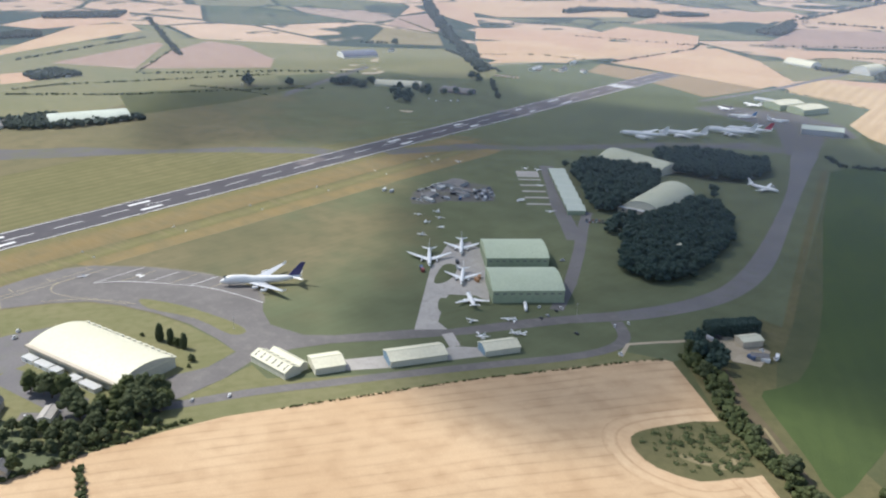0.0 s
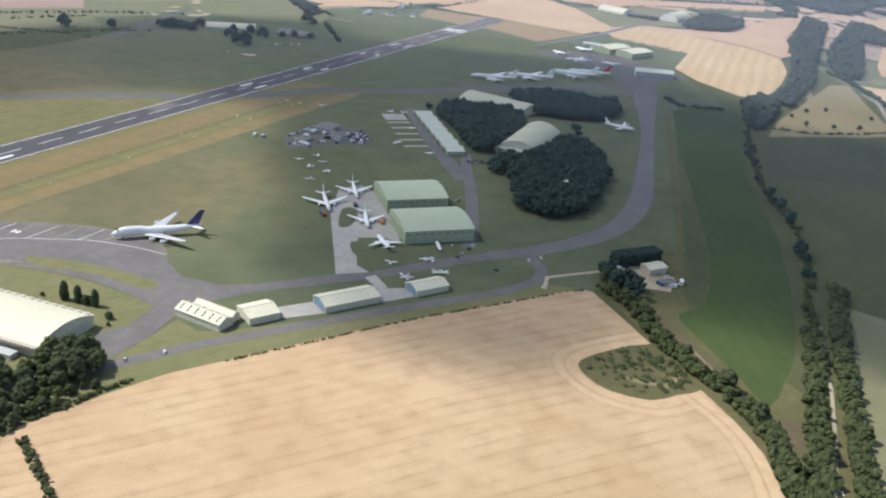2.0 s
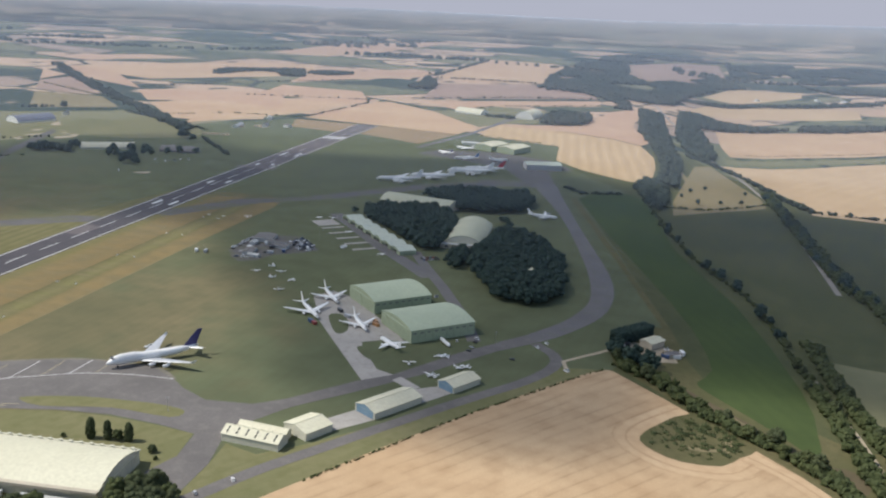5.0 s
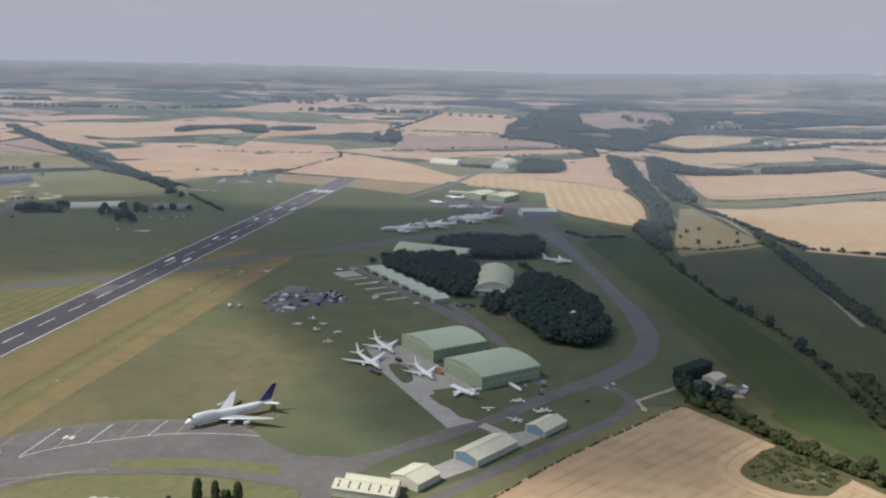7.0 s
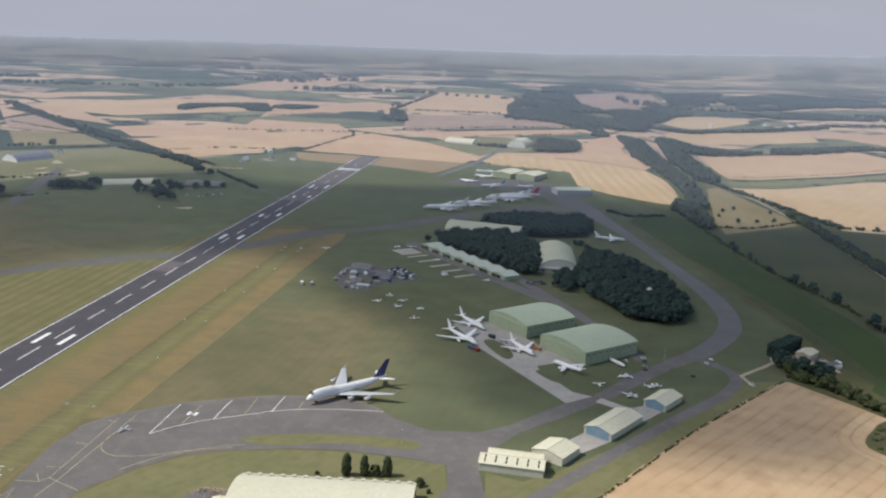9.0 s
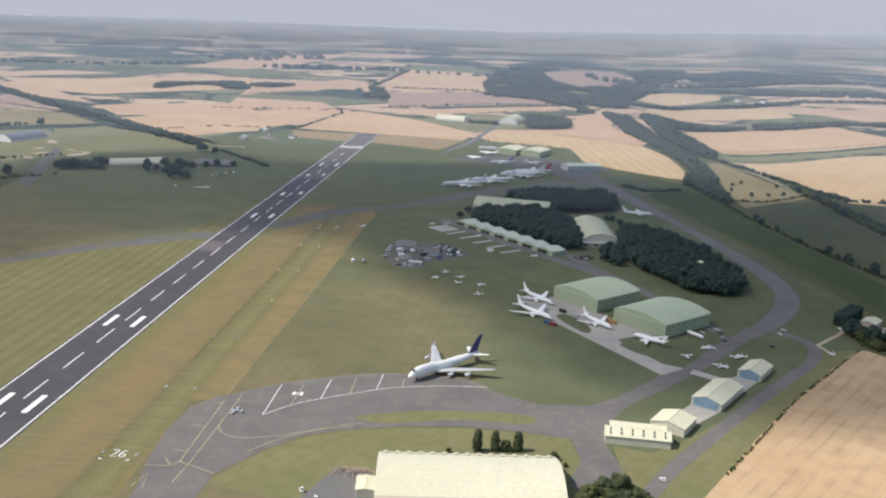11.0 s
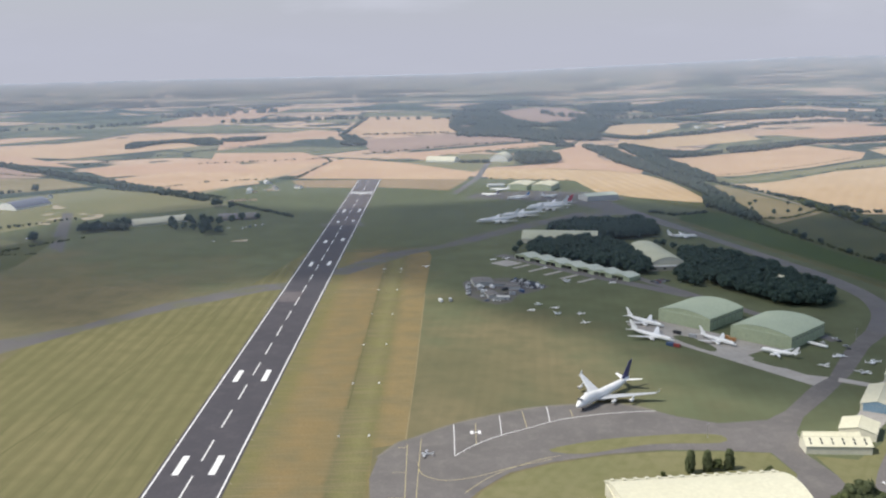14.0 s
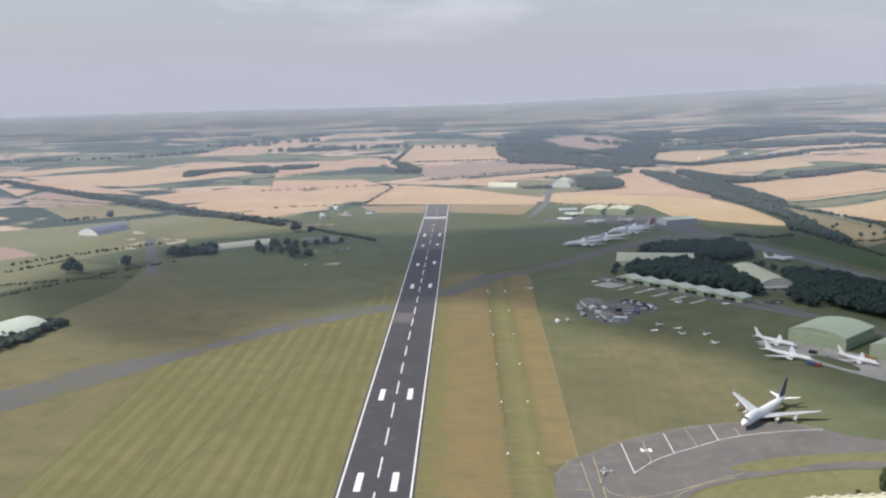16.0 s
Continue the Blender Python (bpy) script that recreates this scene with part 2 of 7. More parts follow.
for key, c in (("white", (0.78, 0.78, 0.77)), ("silver", (0.42, 0.43, 0.45)), ("dark", (0.035, 0.037, 0.045)), ("red", (0.25, 0.05, 0.045)), ("blue", (0.05, 0.09, 0.19)), ("orange", (0.42, 0.22, 0.09))):
    surface("paint_" + key, c, [x * 0.9 for x in c], 0.35, big=0.3, fine=2.0, bump=0.002)

field("airfield_grass", (0.142, 0.130, 0.072), (0.190, 0.160, 0.090), (0.098, 0.101, 0.058), 84, 9, 0.10, 0.008, 3.0, shade_green=(0.102, 0.116, 0.065))
field("runway_verge", (0.160, 0.150, 0.072), (0.192, 0.172, 0.086), (0.112, 0.112, 0.052), 90, 12, 0.48, 0.01, 1.0)
field("grass_green", (0.168, 0.166, 0.082), (0.200, 0.186, 0.098), (0.125, 0.128, 0.052), 60, 8, 0.14, 0.02, 2.0)
field("rough_grass", (0.112, 0.108, 0.050), (0.146, 0.128, 0.064), (0.078, 0.080, 0.038), 50, 16, 0.12, 0.03, 4.0)
field("field_bank", (0.122, 0.098, 0.060), (0.158, 0.124, 0.076), (0.086, 0.078, 0.044), 50, 16, 0.12, 0.03, 4.0)
field("stubble_near", (0.470, 0.330, 0.195), (0.530, 0.388, 0.240), (0.330, 0.215, 0.120), 56, 9.5, 0.12, 0.010, 1.2, lines=0.4)
field("stubble_headland", (0.510, 0.365, 0.222), (0.560, 0.415, 0.262), (0.400, 0.270, 0.155), 0, 4.5, 0.10, 0.02, 2.0)
field("stubble_rut", (0.420, 0.285, 0.165), (0.470, 0.330, 0.195), (0.310, 0.200, 0.110), 0, 4.5, 0.10, 0.05, 2.0)
field("stubble_a", (0.500, 0.345, 0.225), (0.555, 0.405, 0.262), (0.400, 0.270, 0.165), 8, 22, 0.16, 0.006, 1.0)
field("stubble_b", (0.480, 0.320, 0.220), (0.530, 0.375, 0.255), (0.385, 0.255, 0.170), 70, 20, 0.14, 0.006, 1.0)
field("stubble_c", (0.500, 0.365, 0.225), (0.550, 0.412, 0.262), (0.405, 0.290, 0.172), 62, 24, 0.18, 0.006, 1.4)
field("stubble_curve", (0.510, 0.370, 0.220), (0.570, 0.425, 0.262), (0.405, 0.290, 0.160), 97, 20, 0.42, 0.006, 2.2)
field("plough", (0.330, 0.235, 0.185), (0.375, 0.275, 0.215), (0.255, 0.180, 0.140), 20, 18, 0.12, 0.006, 1.0)
field("dry_brown", (0.290, 0.212, 0.128), (0.330, 0.240, 0.145), (0.225, 0.172, 0.098), 20, 22, 0.12, 0.012, 2.0)
field("meadow", (0.235, 0.190, 0.105), (0.275, 0.225, 0.130), (0.165, 0.150, 0.080), 40, 25, 0.10, 0.01, 2.0)
field("pasture_light", (0.185, 0.182, 0.100), (0.225, 0.208, 0.118), (0.135, 0.143, 0.078), 30, 20, 0.10, 0.01, 2.0)
field("pasture", (0.084, 0.092, 0.044), (0.110, 0.112, 0.054), (0.060, 0.072, 0.036), 75, 22, 0.12, 0.01, 2.0)
field("green_crop", (0.058, 0.084, 0.030), (0.074, 0.100, 0.034), (0.050, 0.070, 0.028), 118, 14, 0.14, 0.008, 0.8)

foliage("leaf_oak", (0.105, 0.128, 0.066), (0.150, 0.172, 0.084), (0.108, 0.128, 0.070))
foliage("leaf_ash", (0.120, 0.146, 0.062), (0.175, 0.196, 0.082), (0.112, 0.134, 0.062))
foliage("leaf_dark", (0.062, 0.098, 0.082), (0.082, 0.122, 0.096), (0.066, 0.102, 0.088))
foliage("leaf_hedge", (0.096, 0.120, 0.052), (0.140, 0.162, 0.066), (0.100, 0.118, 0.056))
foliage("leaf_far", (0.074, 0.100, 0.078), (0.100, 0.124, 0.094), (0.084, 0.108, 0.086))

# disused tarmac that the grass is taking back
m, n, l, s = nodes_of("weedy_tarmac")
co = n.new("ShaderNodeTexCoord").outputs["Object"]
col = mixed(n, l, noise_fac(n, l, co, 0.02, 5), (0.098, 0.092, 0.096), (0.120, 0.112, 0.112))
col = mixed(n, l, scaled(n, l, noise_fac(n, l, co, 0.035, 10, 0.44, 0.62), 0.9), col, (0.112, 0.112, 0.064))
f = noise_fac(n, l, co, 0.5, 6, 0.3, 0.7)
col = mixed(n, l, scaled(n, l, f, 0.4), col, (0.088, 0.086, 0.076))
l.new(col, s.inputs["Base Color"])
s.inputs["Roughness"].default_value = 0.95
bumped(n, l, s, f, 0.4, 0.03)

# landing strip: bands of mown and long grass that run into each other
m, n, l, s = nodes_of("strip_grass")
co = n.new("ShaderNodeTexCoord").outputs["Object"]
sx = n.new("ShaderNodeSeparateXYZ")
l.new(co, sx.inputs[0])
warp = n.new("ShaderNodeMath")
warp.operation = "MULTIPLY_ADD"
l.new(noise_fac(n, l, co, 0.05, 6, 0.25, 0.75), warp.inputs[0])
warp.inputs[1].default_value = 3.5
l.new(sx.outputs["X"], warp.inputs[2])
across = n.new("ShaderNodeMapRange")
across.inputs["From Min"].default_value, across.inputs["From Max"].default_value = 20.0, 145.0
l.new(warp.outputs[0], across.inputs["Value"])
bands = n.new("ShaderNodeValToRGB")
ce = bands.color_ramp.elements
ce[0].color, ce[1].color = rgb((0.150, 0.150, 0.062)), rgb((0.226, 0.170, 0.080))
ce[1].position = 1.0
for x, c in ((33, (0.166, 0.152, 0.064)), (41, (0.205, 0.160, 0.074)), (50, (0.220, 0.163, 0.078)), (66, (0.208, 0.156, 0.074)), (74.5, (0.204, 0.152, 0.072)), (77.5, (0.118, 0.114, 0.056)), (82, (0.150, 0.146, 0.062)), (90, (0.186, 0.178, 0.078)), (97, (0.152, 0.146, 0.062)), (101, (0.200, 0.160, 0.074)), (105, (0.232, 0.174, 0.082))):
    ce.new((x - 20) / 125).color = rgb(c)
l.new(across.outputs[0], bands.inputs[0])
dry = noise_fac(n, l, co, 0.045, 8, 0.40, 0.66)
col = mixed(n, l, scaled(n, l, dry, 0.65), bands.outputs[0], (0.150, 0.138, 0.078))
mp = n.new("ShaderNodeMapping")
mp.inputs["Scale"].default_value = (0.03, 0.5, 1)
l.new(co, mp.inputs[0])
col = mixed(n, l, scaled(n, l, noise_fac(n, l, mp.outputs[0], 1.0, 6, 0.46, 0.70), 0.45), col, (0.250, 0.200, 0.118))
ends = n.new("ShaderNodeMath")
ends.operation = "MULTIPLY_ADD"
l.new(noise_fac(n, l, co, 0.04, 6, 0.25, 0.75), ends.inputs[0])
ends.inputs[1].default_value = 70.0
l.new(sx.outputs["Y"], ends.inputs[2])
fade = n.new("ShaderNodeMapRange")
fade.interpolation_type = "SMOOTHSTEP"
fade.inputs["From Min"].default_value, fade.inputs["From Max"].default_value = 640.0, 690.0
l.new(ends.outputs[0], fade.inputs["Value"])
col = mixed(n, l, fade.outputs[0], col, (0.115, 0.120, 0.068))
f = noise_fac(n, l, co, 0.6, 6, 0.3, 0.7)
col = mixed(n, l, scaled(n, l, f, 0.35), col, (0.120, 0.100, 0.052))
l.new(col, s.inputs["Base Color"])
s.inputs["Roughness"].default_value = 0.95
s.inputs["Specular IOR Level"].default_value = 0.1
bumped(n, l, s, f, 0.5, 0.2)


# ---- mesh helpers ----
KNOTS = [(540, 0.0), (600, -4.0), (650, -9.0), (700, -14.5), (760, -18.0), (950, -18.0), (1500, 0.0)]


def land(x):
    """Height of the ground: level airfield, then the brook's shallow valley."""
    if x <= KNOTS[0][0]:
        return 0.0
    for (a, za), (b, zb) in zip(KNOTS, KNOTS[1:]):
        if x <= b:
            return za + (zb - za) * (x - a) / (b - a)
    return 0.0


def part(name, bm, material, parent=None, label="", smooth=False):
    me = bpy.data.meshes.new(name)
    bm.normal_update()
    bm.to_mesh(me)
    bm.free()
    me.materials.append(MATS[material])
    if smooth:
        me.shade_smooth()
    ob = new(name, me)
    ob.parent = parent
    if label:
        ob["label"] = label
    return ob


def thing(name, label, category, m=None, group="", kind=""):
    ob = new(name)
    ob.empty_display_size = 0.5
    if m is not None:
        ob.matrix_basis = m
    return tagged(ob, label, category, group, kind)


def again(name, source, material, parent, m=None, label=""):
    """Another object on the mesh of source."""
    ob = new(name, source.data)
    ob.parent = parent
    if m is not None:
        ob.matrix_basis = m
    if label:
        ob["label"] = label
    return ob


def box(bm, x, y, z, sx, sy, sz, rz=0.0, bevel=0.0):
    """A block that stands on z, centred on x, y."""
    vs = bmesh.ops.create_cube(bm, size=1.0, matrix=pose(x, y, z + sz / 2, 0, 0, rz) @ Matrix.Diagonal((sx, sy, sz, 1)))["verts"]
    if bevel:
        es = list({e for v in vs for e in v.link_edges})
        bmesh.ops.bevel(bm, geom=es, offset=bevel, segments=1, affect="EDGES")


def boxed(*a, **k):
    bm = bmesh.new()
    box(bm, *a, **k)
    return bm


def prism(bm, outline, z0, z1):
    lo = [bm.verts.new((x, y, z0)) for x, y in outline]
    hi = [bm.verts.new((x, y, z1)) for x, y in outline]
    k = len(outline)
    bm.faces.new(lo[::-1])
    bm.faces.new(hi)
    for i in range(k):
        bm.faces.new((lo[i], lo[(i + 1) % k], hi[(i + 1) % k], hi[i]))


def loft(bm, rings, cap=True):
    rows = [[bm.verts.new(p) for p in r] for r in rings]
    k = len(rows[0])
    for a, b in zip(rows, rows[1:]):
        for i in range(k):
            bm.faces.new((a[i], a[(i + 1) % k], b[(i + 1) % k], b[i]))
    if cap:
        bm.faces.new(rows[0][::-1])
        bm.faces.new(rows[-1])
    bmesh.ops.recalc_face_normals(bm, faces=bm.faces)


def ring(c, ax, ay, r, k=12):
    return [c + ax * (r * math.cos(2 * math.pi * i / k)) + ay * (r * math.sin(2 * math.pi * i / k)) for i in range(k)]


def tube(bm, p, q, r0, r1=None, k=8):
    p, q = Vector(p), Vector(q)
    d = (q - p).normalized()
    u = d.orthogonal().normalized()
    w = d.cross(u)
    loft(bm, [ring(p, u, w, r0, k), ring(q, u, w, r0 if r1 is None else r1, k)])


def curve_through(pts, step=4, closed=True):
    """A smooth outline through the corners of the plan."""
    out, k = [], len(pts)
    for i in range(k if closed else k - 1):
        p = [Vector(pts[(i + j) % k]) if closed else Vector(pts[min(max(i + j, 0), k - 1)]) for j in (-1, 0, 1, 2)]
        for s in range(step):
            t = s / step
            out.append(tuple(0.5 * (2 * p[1] + (p[2] - p[0]) * t + (2 * p[0] - 5 * p[1] + 4 * p[2] - p[3]) * t * t + (3 * p[1] - p[0] - 3 * p[2] + p[3]) * t ** 3)))
    if not closed:
        out.append(tuple(pts[-1]))
    return out


def sheet(bm, pts, lift):
    """A flat piece of ground in plan, bent over the lie of the land."""
    f = bm.faces.new([bm.verts.new((x, y, 0)) for x, y in pts])
    xs = [p[0] for p in pts]
    fs = [f]
    f.normal_update()
    if max(xs) > KNOTS[0][0] and len(pts) > 4:
        fs = bmesh.ops.triangulate(bm, faces=[f], ngon_method="EAR_CLIP")["faces"]
    geom = fs + list({e for q in fs for e in q.edges}) + list({v for q in fs for v in q.verts})
    for kx, _ in KNOTS:
        if min(xs) < kx < max(xs):
            geom = bmesh.ops.bisect_plane(bm, geom=geom, plane_co=(kx, 0, 0), plane_no=(1, 0, 0))["geom"]
    for v in {v for g in geom if isinstance(g, bmesh.types.BMFace) for v in g.verts}:
        v.co.z = land(v.co.x) + lift
    for g in geom:
        if isinstance(g, bmesh.types.BMFace):
            g.normal_update()
            if g.normal.z < 0:
                g.normal_flip()


def ground_piece(name, pts, material, lift, label, smooth=0, category="ground"):
    bm = bmesh.new()
    sheet(bm, curve_through(pts, smooth) if smooth else pts, lift)
    bmesh.ops.triangulate(bm, faces=bm.faces, ngon_method="EAR_CLIP")
    return tagged(part(name, bm, material), label, category, kind="structure")


def ribbon(pts, width):
    """Outline of a band of one width along a line."""
    left, right = [], []
    for i, p in enumerate(pts):
        a, b = Vector(pts[max(i - 1, 0)]), Vector(pts[min(i + 1, len(pts) - 1)])
        d = (b - a).normalized()
        nrm = Vector((-d.y, d.x)) * (width / 2)
        left.append(tuple(Vector(p) + nrm))
        right.append(tuple(Vector(p) - nrm))
    return left + right[::-1]


def line_piece(bm, pts, width, lift):
    sheet(bm, ribbon(pts, width), lift)


def inside(x, y, poly):
    c = False
    for (x1, y1), (x2, y2) in zip(poly, poly[1:] + poly[:1]):
        if (y1 > y) != (y2 > y) and x < (x2 - x1) * (y - y1) / (y2 - y1) + x1:
            c = not c
    return c


# ---- leaf clumps ----
G = (1 + 5 ** 0.5) / 2
ICO_V = np.array([(-1, G, 0), (1, G, 0), (-1, -G, 0), (1, -G, 0), (0, -1, G), (0, 1, G), (0, -1, -G), (0, 1, -G), (G, 0, -1), (G, 0, 1), (-G, 0, -1), (-G, 0, 1)]) / (1 + G * G) ** 0.5
ICO_F = np.array([(0, 11, 5), (0, 5, 1), (0, 1, 7), (0, 7, 10), (0, 10, 11), (1, 5, 9), (5, 11, 4), (11, 10, 2), (10, 7, 6), (7, 1, 8), (3, 9, 4), (3, 4, 2), (3, 2, 6), (3, 6, 8), (3, 8, 9), (4, 9, 5), (2, 4, 11), (6, 2, 10), (8, 6, 7), (9, 8, 1)])
rng = np.random.default_rng(7)


def clump_mesh(name, centres, radii, flat=0.85, rag=0.28, sprays=0, spray_size=0.5):
    """Uneven leafy clumps with loose sprays of leaves round them, as one mesh."""
    centres, radii = np.asarray(centres, float), np.asarray(radii, float)
    k = len(centres)
    v = ICO_V[None] * (1 + rag * rng.standard_normal((k, 12, 1))) * radii[:, None, None]
    v[:, :, 2] *= flat
    v = (v + centres[:, None, :]).reshape(-1, 3)
    f = (ICO_F[None] + 12 * np.arange(k)[:, None, None]).reshape(-1, 3)
    if sprays:
        i = rng.integers(0, k, sprays)
        d = rng.standard_normal((sprays, 3))
        d /= np.linalg.norm(d, axis=1)[:, None]
        c = centres[i] + d * radii[i][:, None] * rng.uniform(0.9, 1.35, (sprays, 1))
        tri = c[:, None, :] + rng.standard_normal((sprays, 3, 3)) * spray_size
        f = np.vstack([f, len(v) + np.arange(sprays * 3).reshape(-1, 3)])
        v = np.vstack([v, tri.reshape(-1, 3)])
    me = bpy.data.meshes.new(name)
    me.from_pydata(v.tolist(), [], f.tolist())
    return me


def stuff(name, centres, radii, material, label, category, flat=0.85, sprays=0, spray_size=0.6):
    me = clump_mesh(name, centres, radii, flat, 0.25, sprays, spray_size)
    me.materials.append(MATS[material])
    return tagged(new(name, me), label, category, kind="stuff")


def along(pts, step):
    out = []
    for a, b in zip(pts, pts[1:]):
        a, b = Vector(a), Vector(b)
        k = max(1, int((b - a).length / step))
        out += [a.lerp(b, i / k) for i in range(k)]
    return out


def hedge_clumps(pts, width, height, step, gap=0.0):
    """Tufts of one size with the hedge's height, heaped where its trees stand."""
    c, r = [], []
    for p in along(pts, step):
        if gap and rng.random() < gap:
            continue
        h = height * rng.uniform(0.6, 1.3)
        for layer in range(max(1, int(width / height + 0.7))):
            o = rng.uniform(-0.5, 0.5, 2) * width
            x, y = p.x + o[0], p.y + o[1]
            rad = h * rng.uniform(0.40, 0.52)
            base = land(x) + h * rng.uniform(0.38, 0.55)
            c.append((x, y, base))
            r.append(rad)
            for j in range(2):
                a = rng.uniform(0, 6.283)
                c.append((x + rad * 0.7 * math.cos(a), y + rad * 0.7 * math.sin(a), base + rad * rng.uniform(0.1, 0.6)))
                r.append(rad * rng.uniform(0.4, 0.6))
    return c, r


ICO2 = bmesh.new()
bmesh.ops.create_icosphere(ICO2, subdivisions=2, radius=1.0)
ICO2.verts.ensure_lookup_table()
BALL_V = np.array([v.co[:] for v in ICO2.verts])
BALL_F = np.array([[v.index for v in f.verts] for f in ICO2.faces])
ICO2.free()


def lobed_crown(name, lobes, radii, clumps, sprays, leaf, material, small=(0.20, 0.36)):
    """A crown of uneven lobes, with leafy tufts over them and loose leaves round the outline."""
    lobes, radii = np.asarray(lobes, float), np.asarray(radii, float)
    k, nv = len(lobes), len(BALL_V)
    v = BALL_V[None] * (1 + 0.10 * rng.standard_normal((k, nv, 1))) * radii[:, None, None] * (1, 1, 0.86)
    v = (v + lobes[:, None, :]).reshape(-1, 3)
    f = [(BALL_F[None] + nv * np.arange(k)[:, None, None]).reshape(-1, 3)]
    share = radii ** 2 / (radii ** 2).sum()

    def over(count, near, far):
        i = rng.choice(k, count, p=share)
        d = rng.standard_normal((count, 3))
        d[:, 2] = np.where(d[:, 2] < -0.4, -d[:, 2], d[:, 2])
        d /= np.linalg.norm(d, axis=1)[:, None]
        return i, lobes[i] + d * (radii[i] * rng.uniform(near, far, count))[:, None] * (1, 1, 0.86)

    i, c = over(clumps, 0.72, 0.98)
    w = ICO_V[None] * (1 + 0.2 * rng.standard_normal((clumps, 12, 1))) * (radii[i] * rng.uniform(*small, clumps))[:, None, None]
    f.append((ICO_F[None] + len(v) + 12 * np.arange(clumps)[:, None, None]).reshape(-1, 3))
    v = np.vstack([v, (w + c[:, None, :]).reshape(-1, 3)])
    i, c = over(sprays, 0.92, 1.20)
    f.append(len(v) + np.arange(sprays * 3).reshape(-1, 3))
    v = np.vstack([v, (c[:, None, :] + rng.standard_normal((sprays, 3, 3)) * leaf).reshape(-1, 3)])
    me = bpy.data.meshes.new(name)
    me.from_pydata(v.tolist(), [], np.vstack(f).tolist())
    me.shade_smooth()
    me.materials.append(MATS[material])
    return me


def tree_source(seed, height, spread, material, lobes=8, clumps=55, sprays=1100, trunk=0.3, low=0.34, leaf=0.024):
    """Tapered trunk with limbs that reach into the lobes of the crown."""
    global rng
    rng = np.random.default_rng(seed)
    rd = random.Random(seed)
    root = thing("tree", "", "tree")
    c, r = [(0, 0, height * 0.60), (0, 0, height * 0.46)], [spread * 0.29, spread * 0.27]
    size = (8 / lobes) ** 0.4
    for i in range(lobes):
        a, ring_z = i * 2.4 + rd.uniform(-0.4, 0.4), (i + 0.5) / lobes
        z = height * (low + (0.86 - low) * ring_z)
        out = spread * (0.33 - 0.22 * ring_z ** 2) * rd.uniform(0.8, 1.15)
        c.append((math.cos(a) * out, math.sin(a) * out, z))
        r.append(spread * rd.uniform(0.17, 0.235) * (1 - 0.2 * ring_z) * size)
    bm = bmesh.new()
    th = height * 0.45
    lean = Vector((rd.uniform(-0.4, 0.4), rd.uniform(-0.4, 0.4), th))
    tube(bm, (0, 0, -0.3), lean, trunk * 1.3, trunk * 0.7, 7)
    for x, y, z in c[2:8]:
        p = lean * rd.uniform(0.55, 0.95)
        tube(bm, p, p.lerp(Vector((x, y, z)), 0.85), trunk * 0.5, trunk * 0.15, 5)
    part("trunk", bm, "bark", root)
    crown = new("crown", lobed_crown("crown", c, r, clumps, sprays, spread * leaf, material))
    crown.parent = root
    return root


# ---- ground ----
VIEW = (250.0, -470.0)
RIM = 5200.0


def patchwork(name):
    """Country of hedged fields, cropped, grazed and wooded, laid out in kilometres."""
    m, n, l, s = nodes_of(name)
    uv = n.new("ShaderNodeUVMap").outputs[0]
    mp = n.new("ShaderNodeMapping")
    mp.inputs["Rotation"].default_value = (0, 0, 0.25)
    mp.inputs["Scale"].default_value = (0.75, 1.2, 1)
    l.new(uv, mp.inputs[0])
    vor, edge = n.new("ShaderNodeTexVoronoi"), n.new("ShaderNodeTexVoronoi")
    for v in (vor, edge):
        v.inputs["Scale"].default_value, v.inputs["Randomness"].default_value = 3.4, 0.85
        l.new(mp.outputs[0], v.inputs["Vector"])
    edge.feature = "DISTANCE_TO_EDGE"
    sep = n.new("ShaderNodeSeparateColor")
    l.new(vor.outputs["Color"], sep.inputs[0])
    crop = n.new("ShaderNodeValToRGB")
    crop.color_ramp.interpolation = "CONSTANT"
    crop.color_ramp.elements[0].color, crop.color_ramp.elements[1].color = rgb((0.15, 0.165, 0.105)), rgb((0.50, 0.365, 0.265))
    crop.color_ramp.elements[1].position = 0.24
    for pos, c in ((0.48, (0.20, 0.20, 0.13)), (0.58, (0.54, 0.40, 0.29)), (0.76, (0.36, 0.28, 0.23)), (0.84, (0.095, 0.118, 0.082))):
        crop.color_ramp.elements.new(pos).color = rgb(c)
    l.new(sep.outputs[0], crop.inputs[0])
    hed = n.new("ShaderNodeMapRange")
    hed.inputs["From Min"].default_value, hed.inputs["From Max"].default_value = 0.018, 0.030
    hed.inputs["To Min"].default_value, hed.inputs["To Max"].default_value = 1.0, 0.0
    l.new(edge.outputs["Distance"], hed.inputs["Value"])
    wooded = (0.056, 0.075, 0.064)
    col = mixed(n, l, scaled(n, l, noise_fac(n, l, uv, 9.0, 5), 0.25), crop.outputs[0], (0.2, 0.165, 0.11))
    col = mixed(n, l, hed.outputs[0], col, wooded)
    col = mixed(n, l, noise_fac(n, l, uv, 1.5, 8, 0.545, 0.56), col, wooded)
    col = mixed(n, l, scaled(n, l, noise_fac(n, l, uv, 14.0, 3, 0.60, 0.63), 0.9), col, wooded)
    l.new(col, s.inputs["Base Color"])
    s.inputs["Roughness"].default_value = 1.0
    s.inputs["Specular IOR Level"].default_value = 0.0


